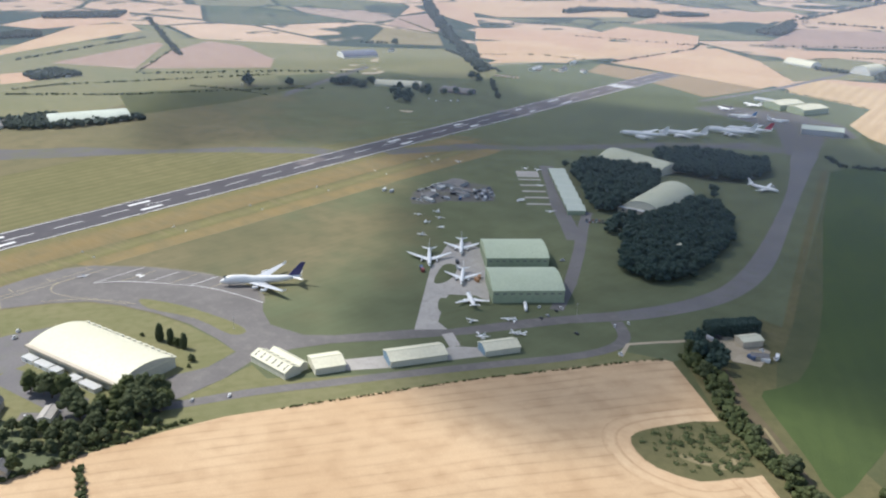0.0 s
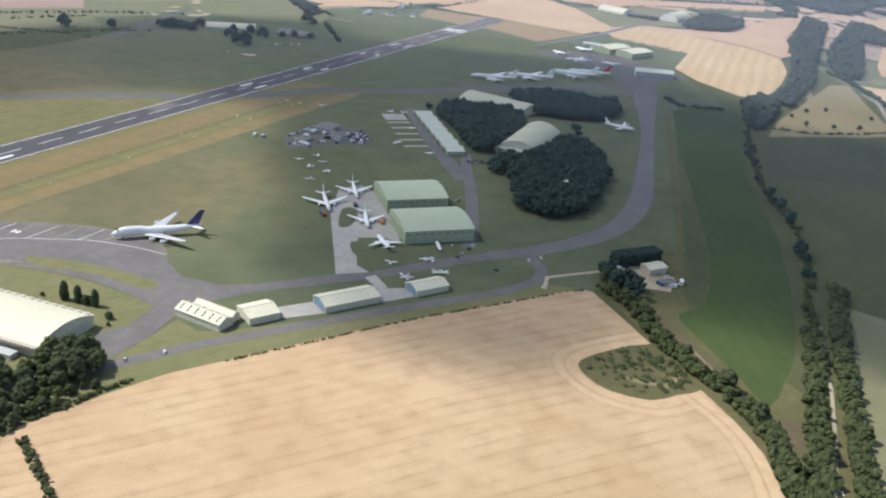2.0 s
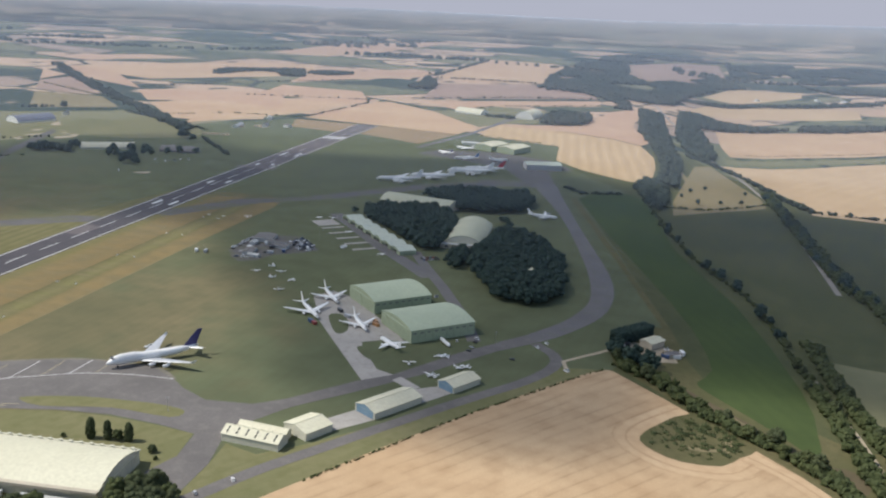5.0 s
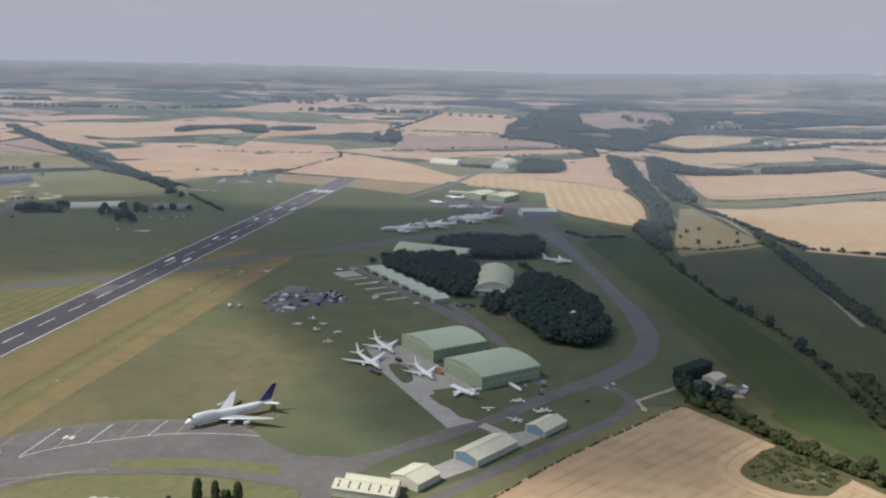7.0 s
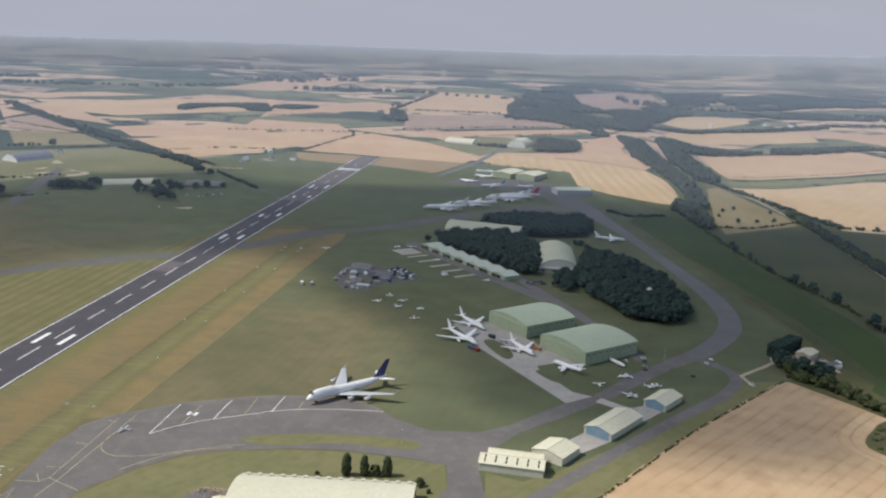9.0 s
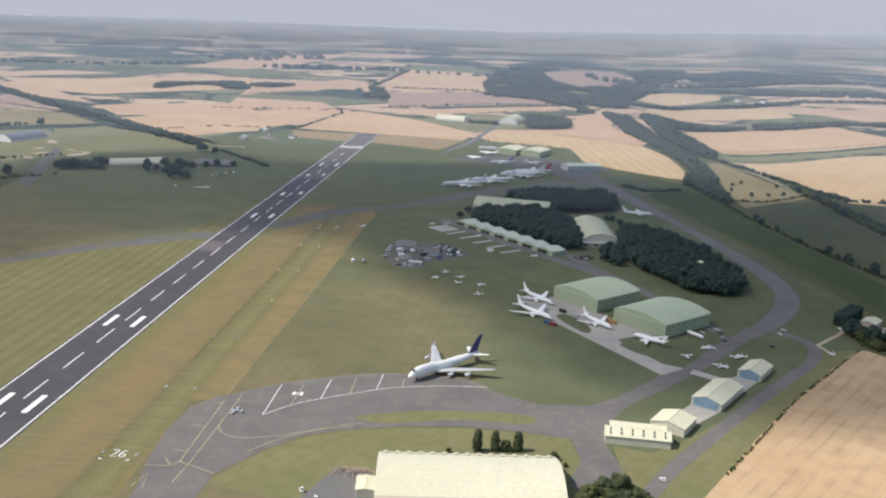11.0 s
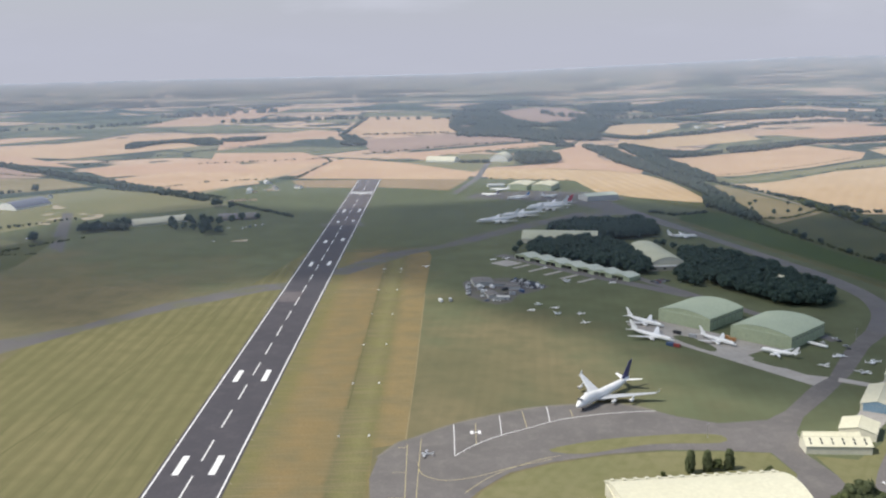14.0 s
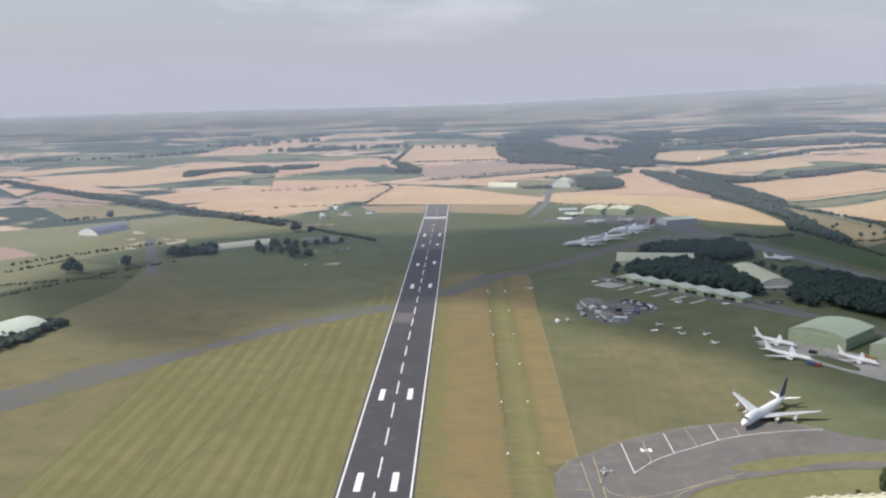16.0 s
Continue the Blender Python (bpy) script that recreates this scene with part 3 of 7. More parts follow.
patchwork("country")
bm = bmesh.new()
sheet(bm, [(VIEW[0] + RIM * math.cos(2 * math.pi * i / 96), VIEW[1] + RIM * math.sin(2 * math.pi * i / 96)) for i in range(96)], 0.0)
bmesh.ops.triangulate(bm, faces=bm.faces, ngon_method="EAR_CLIP")
uvl = bm.loops.layers.uv.new("UVMap")
for f in bm.faces:
    for lp in f.loops:
        lp[uvl].uv = ((lp.vert.co.x - VIEW[0]) / 1000, (lp.vert.co.y - VIEW[1]) / 1000)
ground = tagged(part("ground", bm, "country"), "farm land of stubble, pasture and hedges", "ground", kind="structure")

# distant country: low land rising to the skyline, higher towards the hills in the east
DEEP = 560.0


def swell(t):
    return 1 - (1 - t) ** 2.2


def skyline(a):
    """Height of the far edge at a bearing in degrees east of north."""
    return min(max(140 + (3.6 if a > 0 else 0.7) * a, 118), 212)


def far_place(x, y):
    """Where a spot of the open country stands: as it lies on the plain, drawn in on the rising land past its rim."""
    dx, dy = x - VIEW[0], y - VIEW[1]
    far = math.hypot(dx, dy)
    if far < RIM - 60:
        return x, y, land(x), 1.0
    lo, hi = 0.0, 1.0
    for _ in range(24):
        t = (lo + hi) / 2
        lo, hi = (t, hi) if 235 * (RIM - 60 + DEEP * t) / (235 - 216 * swell(t)) < far else (lo, t)
    r = RIM - 60 + DEEP * lo
    return VIEW[0] + dx * r / far, VIEW[1] + dy * r / far, -1.0 + skyline(math.degrees(math.atan2(dx, dy))) * swell(lo), r / far


bm = bmesh.new()
uvl = bm.loops.layers.uv.new("UVMap")
rows, real = [], {}
for j in range(25):
    t = j / 24
    r = RIM - 60 + DEEP * t
    row = []
    for i in range(240):
        a = 2 * math.pi * i / 240
        dx, dy = math.cos(a), math.sin(a)
        z = -1.0 + skyline(math.degrees(math.atan2(dx, dy))) * swell(t) + land(VIEW[0] + r * dx) * (1 - t) ** 2
        far = min(235 * r / (235 - 216 * swell(t)), 40000) / 1000
        v = bm.verts.new((VIEW[0] + r * dx, VIEW[1] + r * dy, z + (2.5 * math.sin(7 * a) + 1.5 * math.sin(17 * a + 1)) * t))
        real[v] = (far * dx, far * dy)
        row.append(v)
    rows.append(row)
for a, b in zip(rows, rows[1:]):
    for i in range(240):
        f = bm.faces.new((a[i], a[(i + 1) % 240], b[(i + 1) % 240], b[i]))
        for lp in f.loops:
            lp[uvl].uv = real[lp.vert]
tagged(part("backdrop", bm, "country", smooth=True), "hazy patchwork of far fields and woods to the skyline", "backdrop", kind="structure")

# rough grazing under the hedges and between the fields
ground_piece("field_pasture", [(430, -420), (900, -420), (1250, 0), (1250, 960), (964, 960), (790, 980), (690, 1180), (600, 1330), (380, 1330), (380, 1100), (420, 1040), (440, 830), (520, 420), (500, 100)], "pasture", 0.03, "rough grazing between the hedges")
ground_piece("field_pasture", [(-1300, -100), (-300, -300), (-300, 900), (-210, 1120), (-330, 1180), (-480, 1236), (-620, 1120), (-1000, 900)], "pasture_light", 0.03, "dry grazing beyond the airfield")
# airfield grass
ground_piece("ground_airfield", [(-330, -500), (330, -500), (340, -160), (357, -150), (409, 2), (560, 228), (600, 345), (470, 830), (530, 900), (440, 1040), (384, 1270), (227, 1315), (-160, 1330), (-330, 1050), (-480, 760), (-420, 300)], "airfield_grass", 0.05, "mown airfield grass, green with dry tan patches")
ground_piece("ground_verge", [(-200, -400), (-21, -400), (-21, 640), (-60, 455), (-130, 380), (-200, 290)], "runway_verge", 0.09, "striped mown grass beside the runway")
ground_piece("ground_grass_runway", [(21, -420), (112, -420), (97, 45), (115.5, 52), (118, 180), (121, 420), (126, 600), (120, 640), (90, 660), (50, 655), (21, 640)], "strip_grass", 0.10, "mown grass landing strip between bands of long dry brown grass")
ground_piece("field_track", ribbon([(116, 56), (118.5, 180), (121.5, 420)], 0.8), "meadow", 0.13, "pale worn line at the edge of the long grass")
ground_piece("ground_dry_grass", [(-150, 1330), (-120, 1230), (-21, 1210), (-21, 1325)], "dry_brown", 0.09, "dry grass by the runway end")
ground_piece("ground_dry_grass", [(23, 1330), (23, 1215), (90, 1190), (150, 1160), (190, 1318)], "dry_brown", 0.09, "dry grass by the runway end")
ground_piece("ground_grass", [(140, -50), (150, -56), (185, -64), (205, -120), (340, -120), (331, 3), (326, 31), (300, 34), (267, 35), (233, 30), (200, 20), (176, 7), (159, -14)], "grass_green", 0.10, "green grass round the large hangar")
ground_piece("ground_grass", [(350, 26), (372, 20), (395, 42), (430, 84), (470, 136), (505, 178), (520, 214), (555, 226), (410, 3), (391, -29), (379, -62), (367, -106), (350, -106), (353, -60), (352, 0)], "grass_green", 0.09, "green verge between the lane and the field")

# old cross runway and worn taxiways
ground_piece("old_runway", [(-700, -130), (-270, 155), (-240, 198), (-168, 305), (-120, 362), (-40, 436), (-20, 446), (-20, 474), (-55, 462), (-125, 394), (-178, 320), (-256, 258), (-300, 195), (-720, -90)], "weedy_tarmac", 0.13, "disused grey cross runway, cracked and weedy", category="runway")
ground_piece("old_taxiway", [(20, 508), (38, 508), (104, 612), (178, 680), (240, 760), (330, 850), (430, 890), (425, 915), (340, 905), (228, 790), (138, 668), (68, 618), (20, 530)], "weedy_tarmac", 0.13, "worn grey taxiway joining the runway", category="taxiway")
ground_piece("far_apron", [(175, 1063), (215, 1050), (330, 1010), (400, 870), (425, 915), (405, 1000), (438, 1040), (392, 1112), (300, 1140), (200, 1120)], "old_tarmac", 0.14, "far aircraft parking apron", category="apron")

# runway
ground_piece("runway", [(-22, -450), (22, -450), (22, 815), (-22, 815)], "runway_tarmac", 0.16, "dark resurfaced tarmac runway", category="runway")
ground_piece("runway", [(-22, 815), (22, 815), (22, 1332), (-22, 1332)], "runway_worn", 0.16, "older worn end of the runway", category="runway")
ground_piece("runway_joint", [(-30, 812), (30, 812), (30, 830), (-30, 830)], "asphalt_old", 0.14, "grey widened joint across the runway", category="runway")
ground_piece("runway_patch", [(-18.5, 394), (1, 393), (1, 433), (-18.5, 434)], "runway_worn", 0.18, "paler repair patch on the runway", category="runway")


def markings(name, pieces, material, lift, label):
    bm = bmesh.new()
    for p in pieces:
        sheet(bm, p, lift)
    return tagged(part(name, bm, material), label, "marking", kind="structure")


def rect(x0, y0, x1, y1):
    return [(x0, y0), (x1, y0), (x1, y1), (x0, y1)]


markings("runway_edge_line", [rect(sx * 20 - 0.5, -440, sx * 20 + 0.5, 1330) for sx in (-1, 1)], "white_line", 0.20, "white painted runway edge lines")
markings("runway_centre_line", [rect(-0.45, y, 0.45, y + 30) for y in range(-370, 800, 50)] + [rect(-0.45, y, 0.45, y + 30) for y in range(860, 1110, 60)] + [rect(-0.45, y, 0.45, y + 25) for y in (1180, 1230, 1280)], "white_line", 0.20, "white dashed runway centre line")
aims = [(-10.3, 11, 26), (10, 11, 26), (-10.3, 166, 25), (10, 167, 25), (-9, 550, 24), (11, 554, 22), (-9, 688, 18), (11.5, 700, 18), (-9, 838, 14), (11.5, 846, 14), (-10.5, 928, 32), (12.5, 932, 32), (-10.3, -140, 26), (10, -140, 26)]
markings("touchdown_mark", [rect(x - 1.9, y, x + 1.9, y + d) for x, y, d in aims], "white_line", 0.205, "white painted touchdown zone blocks")
markings("threshold_mark", [rect(-17.5 + 3.7 * i, 1128, -15.5 + 3.7 * i, 1158) for i in range(10)], "white_line", 0.205, "white piano-key threshold stripes")

# apron and taxiways
ground_piece("apron", [(112, -150), (107, -61), (101, -30), (98, 4), (101, 31), (112, 52), (120, 58), (145, 80), (177, 98), (206, 109), (252, 112.5), (275, 99), (287, 88.7), (310, 76.5), (341, 81), (358, 96), (393, 142), (412, 160), (446, 217), (469, 248), (487, 273),
    (501, 263), (472, 230), (431, 167), (393, 118), (365.5, 85), (352, 60), (346, 28), (352, 0), (352, -36), (344, -75), (332, -75), (324, -18), (331, 3), (327, 31), (300, 35), (267, 37), (233, 32), (200, 22), (175, 9), (158, -12), (140, -44), (135, -150)], "asphalt", 0.15, "grey asphalt apron and taxiway", category="apron")
ground_piece("taxiway", [(469, 248), (487, 273), (512, 318), (524, 356), (528, 392), (520, 462), (499, 559), (470, 676), (440, 772), (400, 890), (425, 913), (447, 829), (486, 675), (514, 571), (539, 475), (548, 415), (546, 360), (532, 315), (501, 263)], "asphalt_old", 0.145, "perimeter taxiway curving round the wood", smooth=3, category="taxiway")
ground_piece("grass_island", [(200, 39.5), (234, 53.5), (270, 59), (290, 60.3), (306, 57), (302, 46), (261, 45.6), (220, 33)], "grass_green", 0.19, "grass island within the taxiway", smooth=3)
ground_piece("lane", ribbon(curve_through([(300, -112), (335, -78), (360, -36), (380, 2), (405, 40), (430, 78), (470, 136), (502, 180), (518, 214), (516, 238), (498, 258)], 4, False), 9.5), "asphalt", 0.155, "narrow asphalt lane behind the small hangars", category="road")
ground_piece("taxiway_link", ribbon([(338, 478), (362, 430), (395, 370), (430, 300), (452, 245)], 11), "asphalt_old", 0.136, "worn taxiway between the halls and the wood", category="taxiway")
ground_piece("taxiway_link", ribbon([(205, 600), (250, 545), (300, 480), (345, 430), (375, 395)], 16), "asphalt_old", 0.14, "apron strip before the row of hangars", category="taxiway")

ground_piece("hardstanding", [(236, -84), (268, -76.5), (312, -72.5), (324, -84), (322, -93), (300, -97), (247, -102)], "asphalt_old", 0.165, "worn grey yard behind the large hangar", category="apron")
# pale concrete hardstanding by the two halls
ground_piece("hardstanding", [(394, 142.5), (412, 159.5), (398, 165), (374, 203), (371, 212), (388, 224), (404, 222), (372, 262), (357, 279), (326, 313), (306, 322), (296, 300), (312, 268), (322, 246)], "concrete", 0.17, "pale concrete parking stand", category="apron")
ground_piece("grass_island", [(371, 199), (377, 206), (392, 216), (404, 218), (398, 196), (388, 180)], "airfield_grass", 0.19, "grass beside the concrete stand", smooth=3)
ground_piece("grass_island", [(345, 223), (352, 231), (344, 254), (333, 266), (326, 258)], "airfield_grass", 0.195, "grass island in the concrete stand", smooth=3)
for i, p in enumerate(([(381, 60), (404, 64), (424, 88), (407, 97)], [(424, 90), (444, 121), (460, 145), (447, 151), (432, 140)], [(414, 150), (431, 138), (436, 145), (418, 158)])):
    ground_piece("hardstanding", p, "concrete", 0.172, "small concrete pad before a hangar", category="apron")
ground_piece("hardstanding", [(189, -60), (200, -27), (214, -25), (222, -30), (226, -68), (240, -75), (240, -130), (180, -130)], "asphalt_old", 0.16, "worn yard at the hangar end", category="apron")
row_dir, row_out = Vector((0.652, -0.758)), Vector((-0.758, -0.652))
for i in range(6):
    c = Vector((222, 580)) + row_dir * (12 + 23.3 * i) + row_out * 26
    w = 13 if i == 0 else 2.6
    a, b = row_dir * w, row_out * 13
    ground_piece("hardstanding", [tuple(c - a - b), tuple(c + a - b), tuple(c + a + b), tuple(c - a + b)], "concrete", 0.16, "concrete strip leading to a hangar", category="apron")

ground_piece("apron_edge", ribbon(curve_through([(101, 31), (112, 52), (120, 58), (145, 80), (177, 98), (206, 109), (252, 112.5), (275, 99)], 4, False), 3.4), "apron_rim", 0.146, "pale weathered gravel rim of the apron", category="apron")
# paint on the apron
pl = [[(145.2, 32.5), (145.1, 79.6)], [(174.0, 62.0), (174.4, 93.9)], [(205.6, 82.1), (206.3, 108.9)], curve_through([(145.2, 32.5), (158, 48.6), (174, 62), (190.4, 72.3), (205.6, 82.1), (221, 89.2), (248, 96), (275.5, 99.1)], 3, False)]
bm = bmesh.new()
for p in pl:
    line_piece(bm, p, 0.5, 0.20)
for x in (-2.3, 0.0, 2.3):
    for y in ((-2.6, 2.6) if x else (-0.6, 0.6)):
        sheet(bm, rect(158.3 + min(x - 1, x + 1), 67 + min(0, y), 158.3 + x + 1, 67 + max(0, y)), 0.21)
tagged(part("apron_line", bm, "white_line"), "white parking bay lines on the apron", "marking", kind="structure")
bm = bmesh.new()
for p in ([(117.2, 49.3), (118.5, -32), (115, -38), (102.4, -39.2)], [(125.2, 57.6), (124.1, -30.6), (122.4, -54.9)], [(117.9, -32.3), (140.3, -42.5)], [(111.8, 45.3), (117.2, 45)], [(109.7, 11.3), (117.6, 11)], [(109.5, -20.3), (118, -20)], [(109.8, -30), (115, -37)],
    [(158.8, 81.9), (158.1, 48.6)], [(189.6, 101.4), (190.4, 72.3)], [(221, 89.2), (221, 103)], curve_through([(124, 24), (127, 8), (140, 0), (160, 6), (175, 15), (200, 26)], 3, False), curve_through([(150, -15), (166, 6), (190, 24), (206, 31)], 3, False), [(104, -62), (107, -46), (110, -62)]):
    line_piece(bm, p, 0.42, 0.20)
tagged(part("taxi_line", bm, "yellow_line"), "faded yellow taxi and holding lines", "marking", kind="structure")
# figures cut out of white boards on the grass
bm = bmesh.new()
for p in ([(78.6, -25), (79.4, -23.8), (82.2, -23.8), (82.6, -26.5), (79.6, -33.8), (84, -33.8)], [(89, -24.2), (86.4, -25), (85.2, -29), (85.6, -33), (87.4, -34.2), (89.2, -33), (89.2, -30), (87.4, -28.8), (85.4, -30)], [(73.5, -37.4), (73.5, -39.2), (76, -39.2)], [(94.6, -36.6), (94.6, -38.4), (92, -38.4)]):
    line_piece(bm, [(84 + 0.74 * (x - 84), -29 + 0.74 * (y + 29)) for x, y in p], 0.75, 0.22)
tagged(part("ground_number", bm, "white_line"), "white strip number 26 laid on the grass", "marking", kind="structure")

# corner marks at the far end of the grass strip
bm = bmesh.new()
for sx, x in ((1, 74.4), (-1, 94.8)):
    for sy, y in ((1, 516.3), (-1, 533.2)):
        sheet(bm, rect(min(x, x + sx * 3.2), y - 0.35, max(x, x + sx * 3.2), y + 0.35), 0.21)
        sheet(bm, rect(x - 0.35, min(y + sy * 0.5, y + sy * 3), x + 0.35, max(y + sy * 0.5, y + sy * 3)), 0.21)
tagged(part("corner_mark", bm, "white_line"), "white corner marks at the end of the grass strip", "marking", kind="structure")

# fields of the country round the airfield
for pts, key, lb in (([(-330, -504), (330, -504), (420, -560), (300, -900), (-250, -960)], "stubble_a", "pale stubble field behind the airfield"), ([(404, -424), (700, -424), (960, -470), (900, -900), (330, -900), (440, -560)], "stubble_b", "wide harvested field"), ([(-340, -504), (-260, -970), (-900, -1000), (-1000, -500), (-500, -300)], "pasture_light", "dry grazing land"), ([(980, -470), (1700, -300), (1700, -950), (920, -910)], "pasture", "green grazing land"), ([(-900, -1010), (900, -910), (1000, -1700), (-900, -1700)], "stubble_c", "broad golden stubble field"), ([(1260, -420), (1700, -280), (1700, 300), (1260, 0)], "stubble_a", "pale stubble field"), ([(-1310, -100), (-1010, -490), (-2000, -700), (-2000, 200)], "stubble_b", "harvested field")):
    ground_piece("field_" + key.split("_")[0], pts, key, 0.06, lb)
near_field = [(250, -330), (300, -215), (357, -153), (365, -112), (379, -62), (391, -29), (409, 2), (437, 51), (476, 115), (514, 171), (545, 215), (553, 226), (560, 228), (617, 181), (597, 152), (588, 135), (586, 122), (596, 111), (612, 106), (636, 113), (648, 131), (659, 147), (685, 126), (705, 104), (724, 65), (745, 0), (780, -150), (700, -420), (400, -420)]
ground_piece("field_stubble", near_field, "stubble_near", 0.12, "harvested stubble field with straw rows")
for brim, lift in ([(617, 181), (597, 152), (588, 135), (586, 122), (596, 111), (612, 106), (636, 113), (648, 131)], 0.14), ([(657, 143), (685, 126), (705, 104), (724, 65), (745, 0), (770, -110)], 0.165):
    brim = curve_through(brim, 4, False)
    for off, w, key in ((4.5, 7.0, "stubble_headland"), (8.6, 1.0, "stubble_rut"), (12.5, 5.0, "stubble_headland"), (17, 0.7, "stubble_rut")):
        bm = bmesh.new()
        line_piece(bm, ribbon(brim, 2 * off)[len(brim):][::-1], w, lift)
        tagged(part("field_track", bm, key), "turning tracks of the harvester round the stubble edge", "ground", kind="structure")
ground_piece("pit", [(617, 180), (597, 152), (588, 135), (586, 122), (596, 111), (612, 106), (636, 113), (648, 131), (659, 147), (650, 165)], "rough_grass", 0.14, "rough overgrown hollow cut into the field", smooth=2)
ground_piece("track", ribbon(curve_through([(616, 127.9), (623.3, 128.7), (632.1, 132.8), (640.7, 137.5), (641.7, 157.2)], 4, False), 4.5), "meadow", 0.155, "dry trodden path through the hollow", category="track")
ground_piece("field_crop", [(470, 826), (600, 420), (624, 336), (634, 272), (622, 240), (630, 225), (654, 202), (677, 180), (699, 159), (703, 200), (700, 274), (660, 455), (600, 621), (566, 826), (530, 890)], "green_crop", 0.136, "dark green pasture field", smooth=2)
ground_piece("field_track", ribbon([(462, 830), (520, 620), (565, 460), (598, 345), (612, 280), (640, 205), (690, 160), (728, 110)], 7), "rough_grass", 0.132, "rough grassy margin along the field")
ground_piece("field_track", ribbon([(464, 826), (521, 620), (566, 460), (596, 364), (609, 307), (619, 263)], 0.9), "rough_grass", 0.137, "narrow worn track along the field")
ground_piece("field_track", ribbon([(500, 700), (556, 500), (585, 400)], 1.2), "rough_grass", 0.135, "narrow worn track in the grass")
ground_piece("field_rough", [(556, 262), (562, 240), (617, 181), (650, 165), (659, 147), (685, 126), (705, 104), (724, 65), (745, 0), (770, -60), (785, 60), (760, 180), (715, 190), (700, 200), (690, 172), (640, 215), (616, 275), (600, 345), (570, 345)], "rough_grass", 0.10, "rough grass along the hedge")
ground_piece("field_dry", [(590, 250), (613, 224), (640, 202), (668, 178), (700, 150), (714, 152), (726, 142), (724, 124), (712, 118), (696, 132), (668, 160), (638, 190), (608, 216)], "field_bank", 0.134, "brown trampled grass between hedge and field", smooth=2)
ground_piece("field_track", ribbon([(640, 196), (668, 170), (684, 153), (700, 139), (716, 128)], 2.0), "meadow", 0.140, "pale trodden line along the hedge")
ground_piece("track", ribbon([(714, 300), (720, 253), (731, 208), (736, 172), (741, 134), (745, 90), (754, 20), (764, -60)], 2.4), "dirt_track", 0.16, "pale dirt path between two rows of trees", category="track")
ground_piece("yard", [(555, 272), (575, 278), (590, 262), (608, 270), (604, 298), (586, 300), (568, 296)], "dirt_track", 0.15, "bare dirt of the farm yard", category="yard")
ground_piece("track", ribbon([(530, 208), (524, 229), (546, 256), (558, 274)], 3.5), "dirt_track", 0.16, "pale dirt track to the farm yard", category="track")
ground_piece("field_pasture", [(575, 830), (605, 640), (680, 480), (725, 300), (745, 200), (762, 240), (790, 560), (770, 690), (757, 840), (735, 1000), (640, 870)], "pasture", 0.11, "rough pasture beyond the brook")
ground_piece("field_meadow", [(726, 350), (757, 349), (800, 345), (1000, 420), (1100, 250), (900, 50), (796, -60), (775, 50), (756, 150), (741, 250)], "pasture_light", 0.118, "yellowing meadow with single trees")
ground_piece("field_pasture", [(800, 300), (790, 560), (775, 690), (765, 850), (964, 940), (1100, 800), (1050, 420)], "pasture", 0.11, "shaded green pasture")
ground_piece("field_stubble", [(227, 1316), (226, 1480), (300, 1474), (373, 1463), (470, 1420), (528, 1359), (556, 1240), (562, 1142), (560, 982), (522, 992), (450, 1050), (400, 1120), (386, 1270)], "stubble_curve", 0.12, "golden stubble field with curved straw swaths")
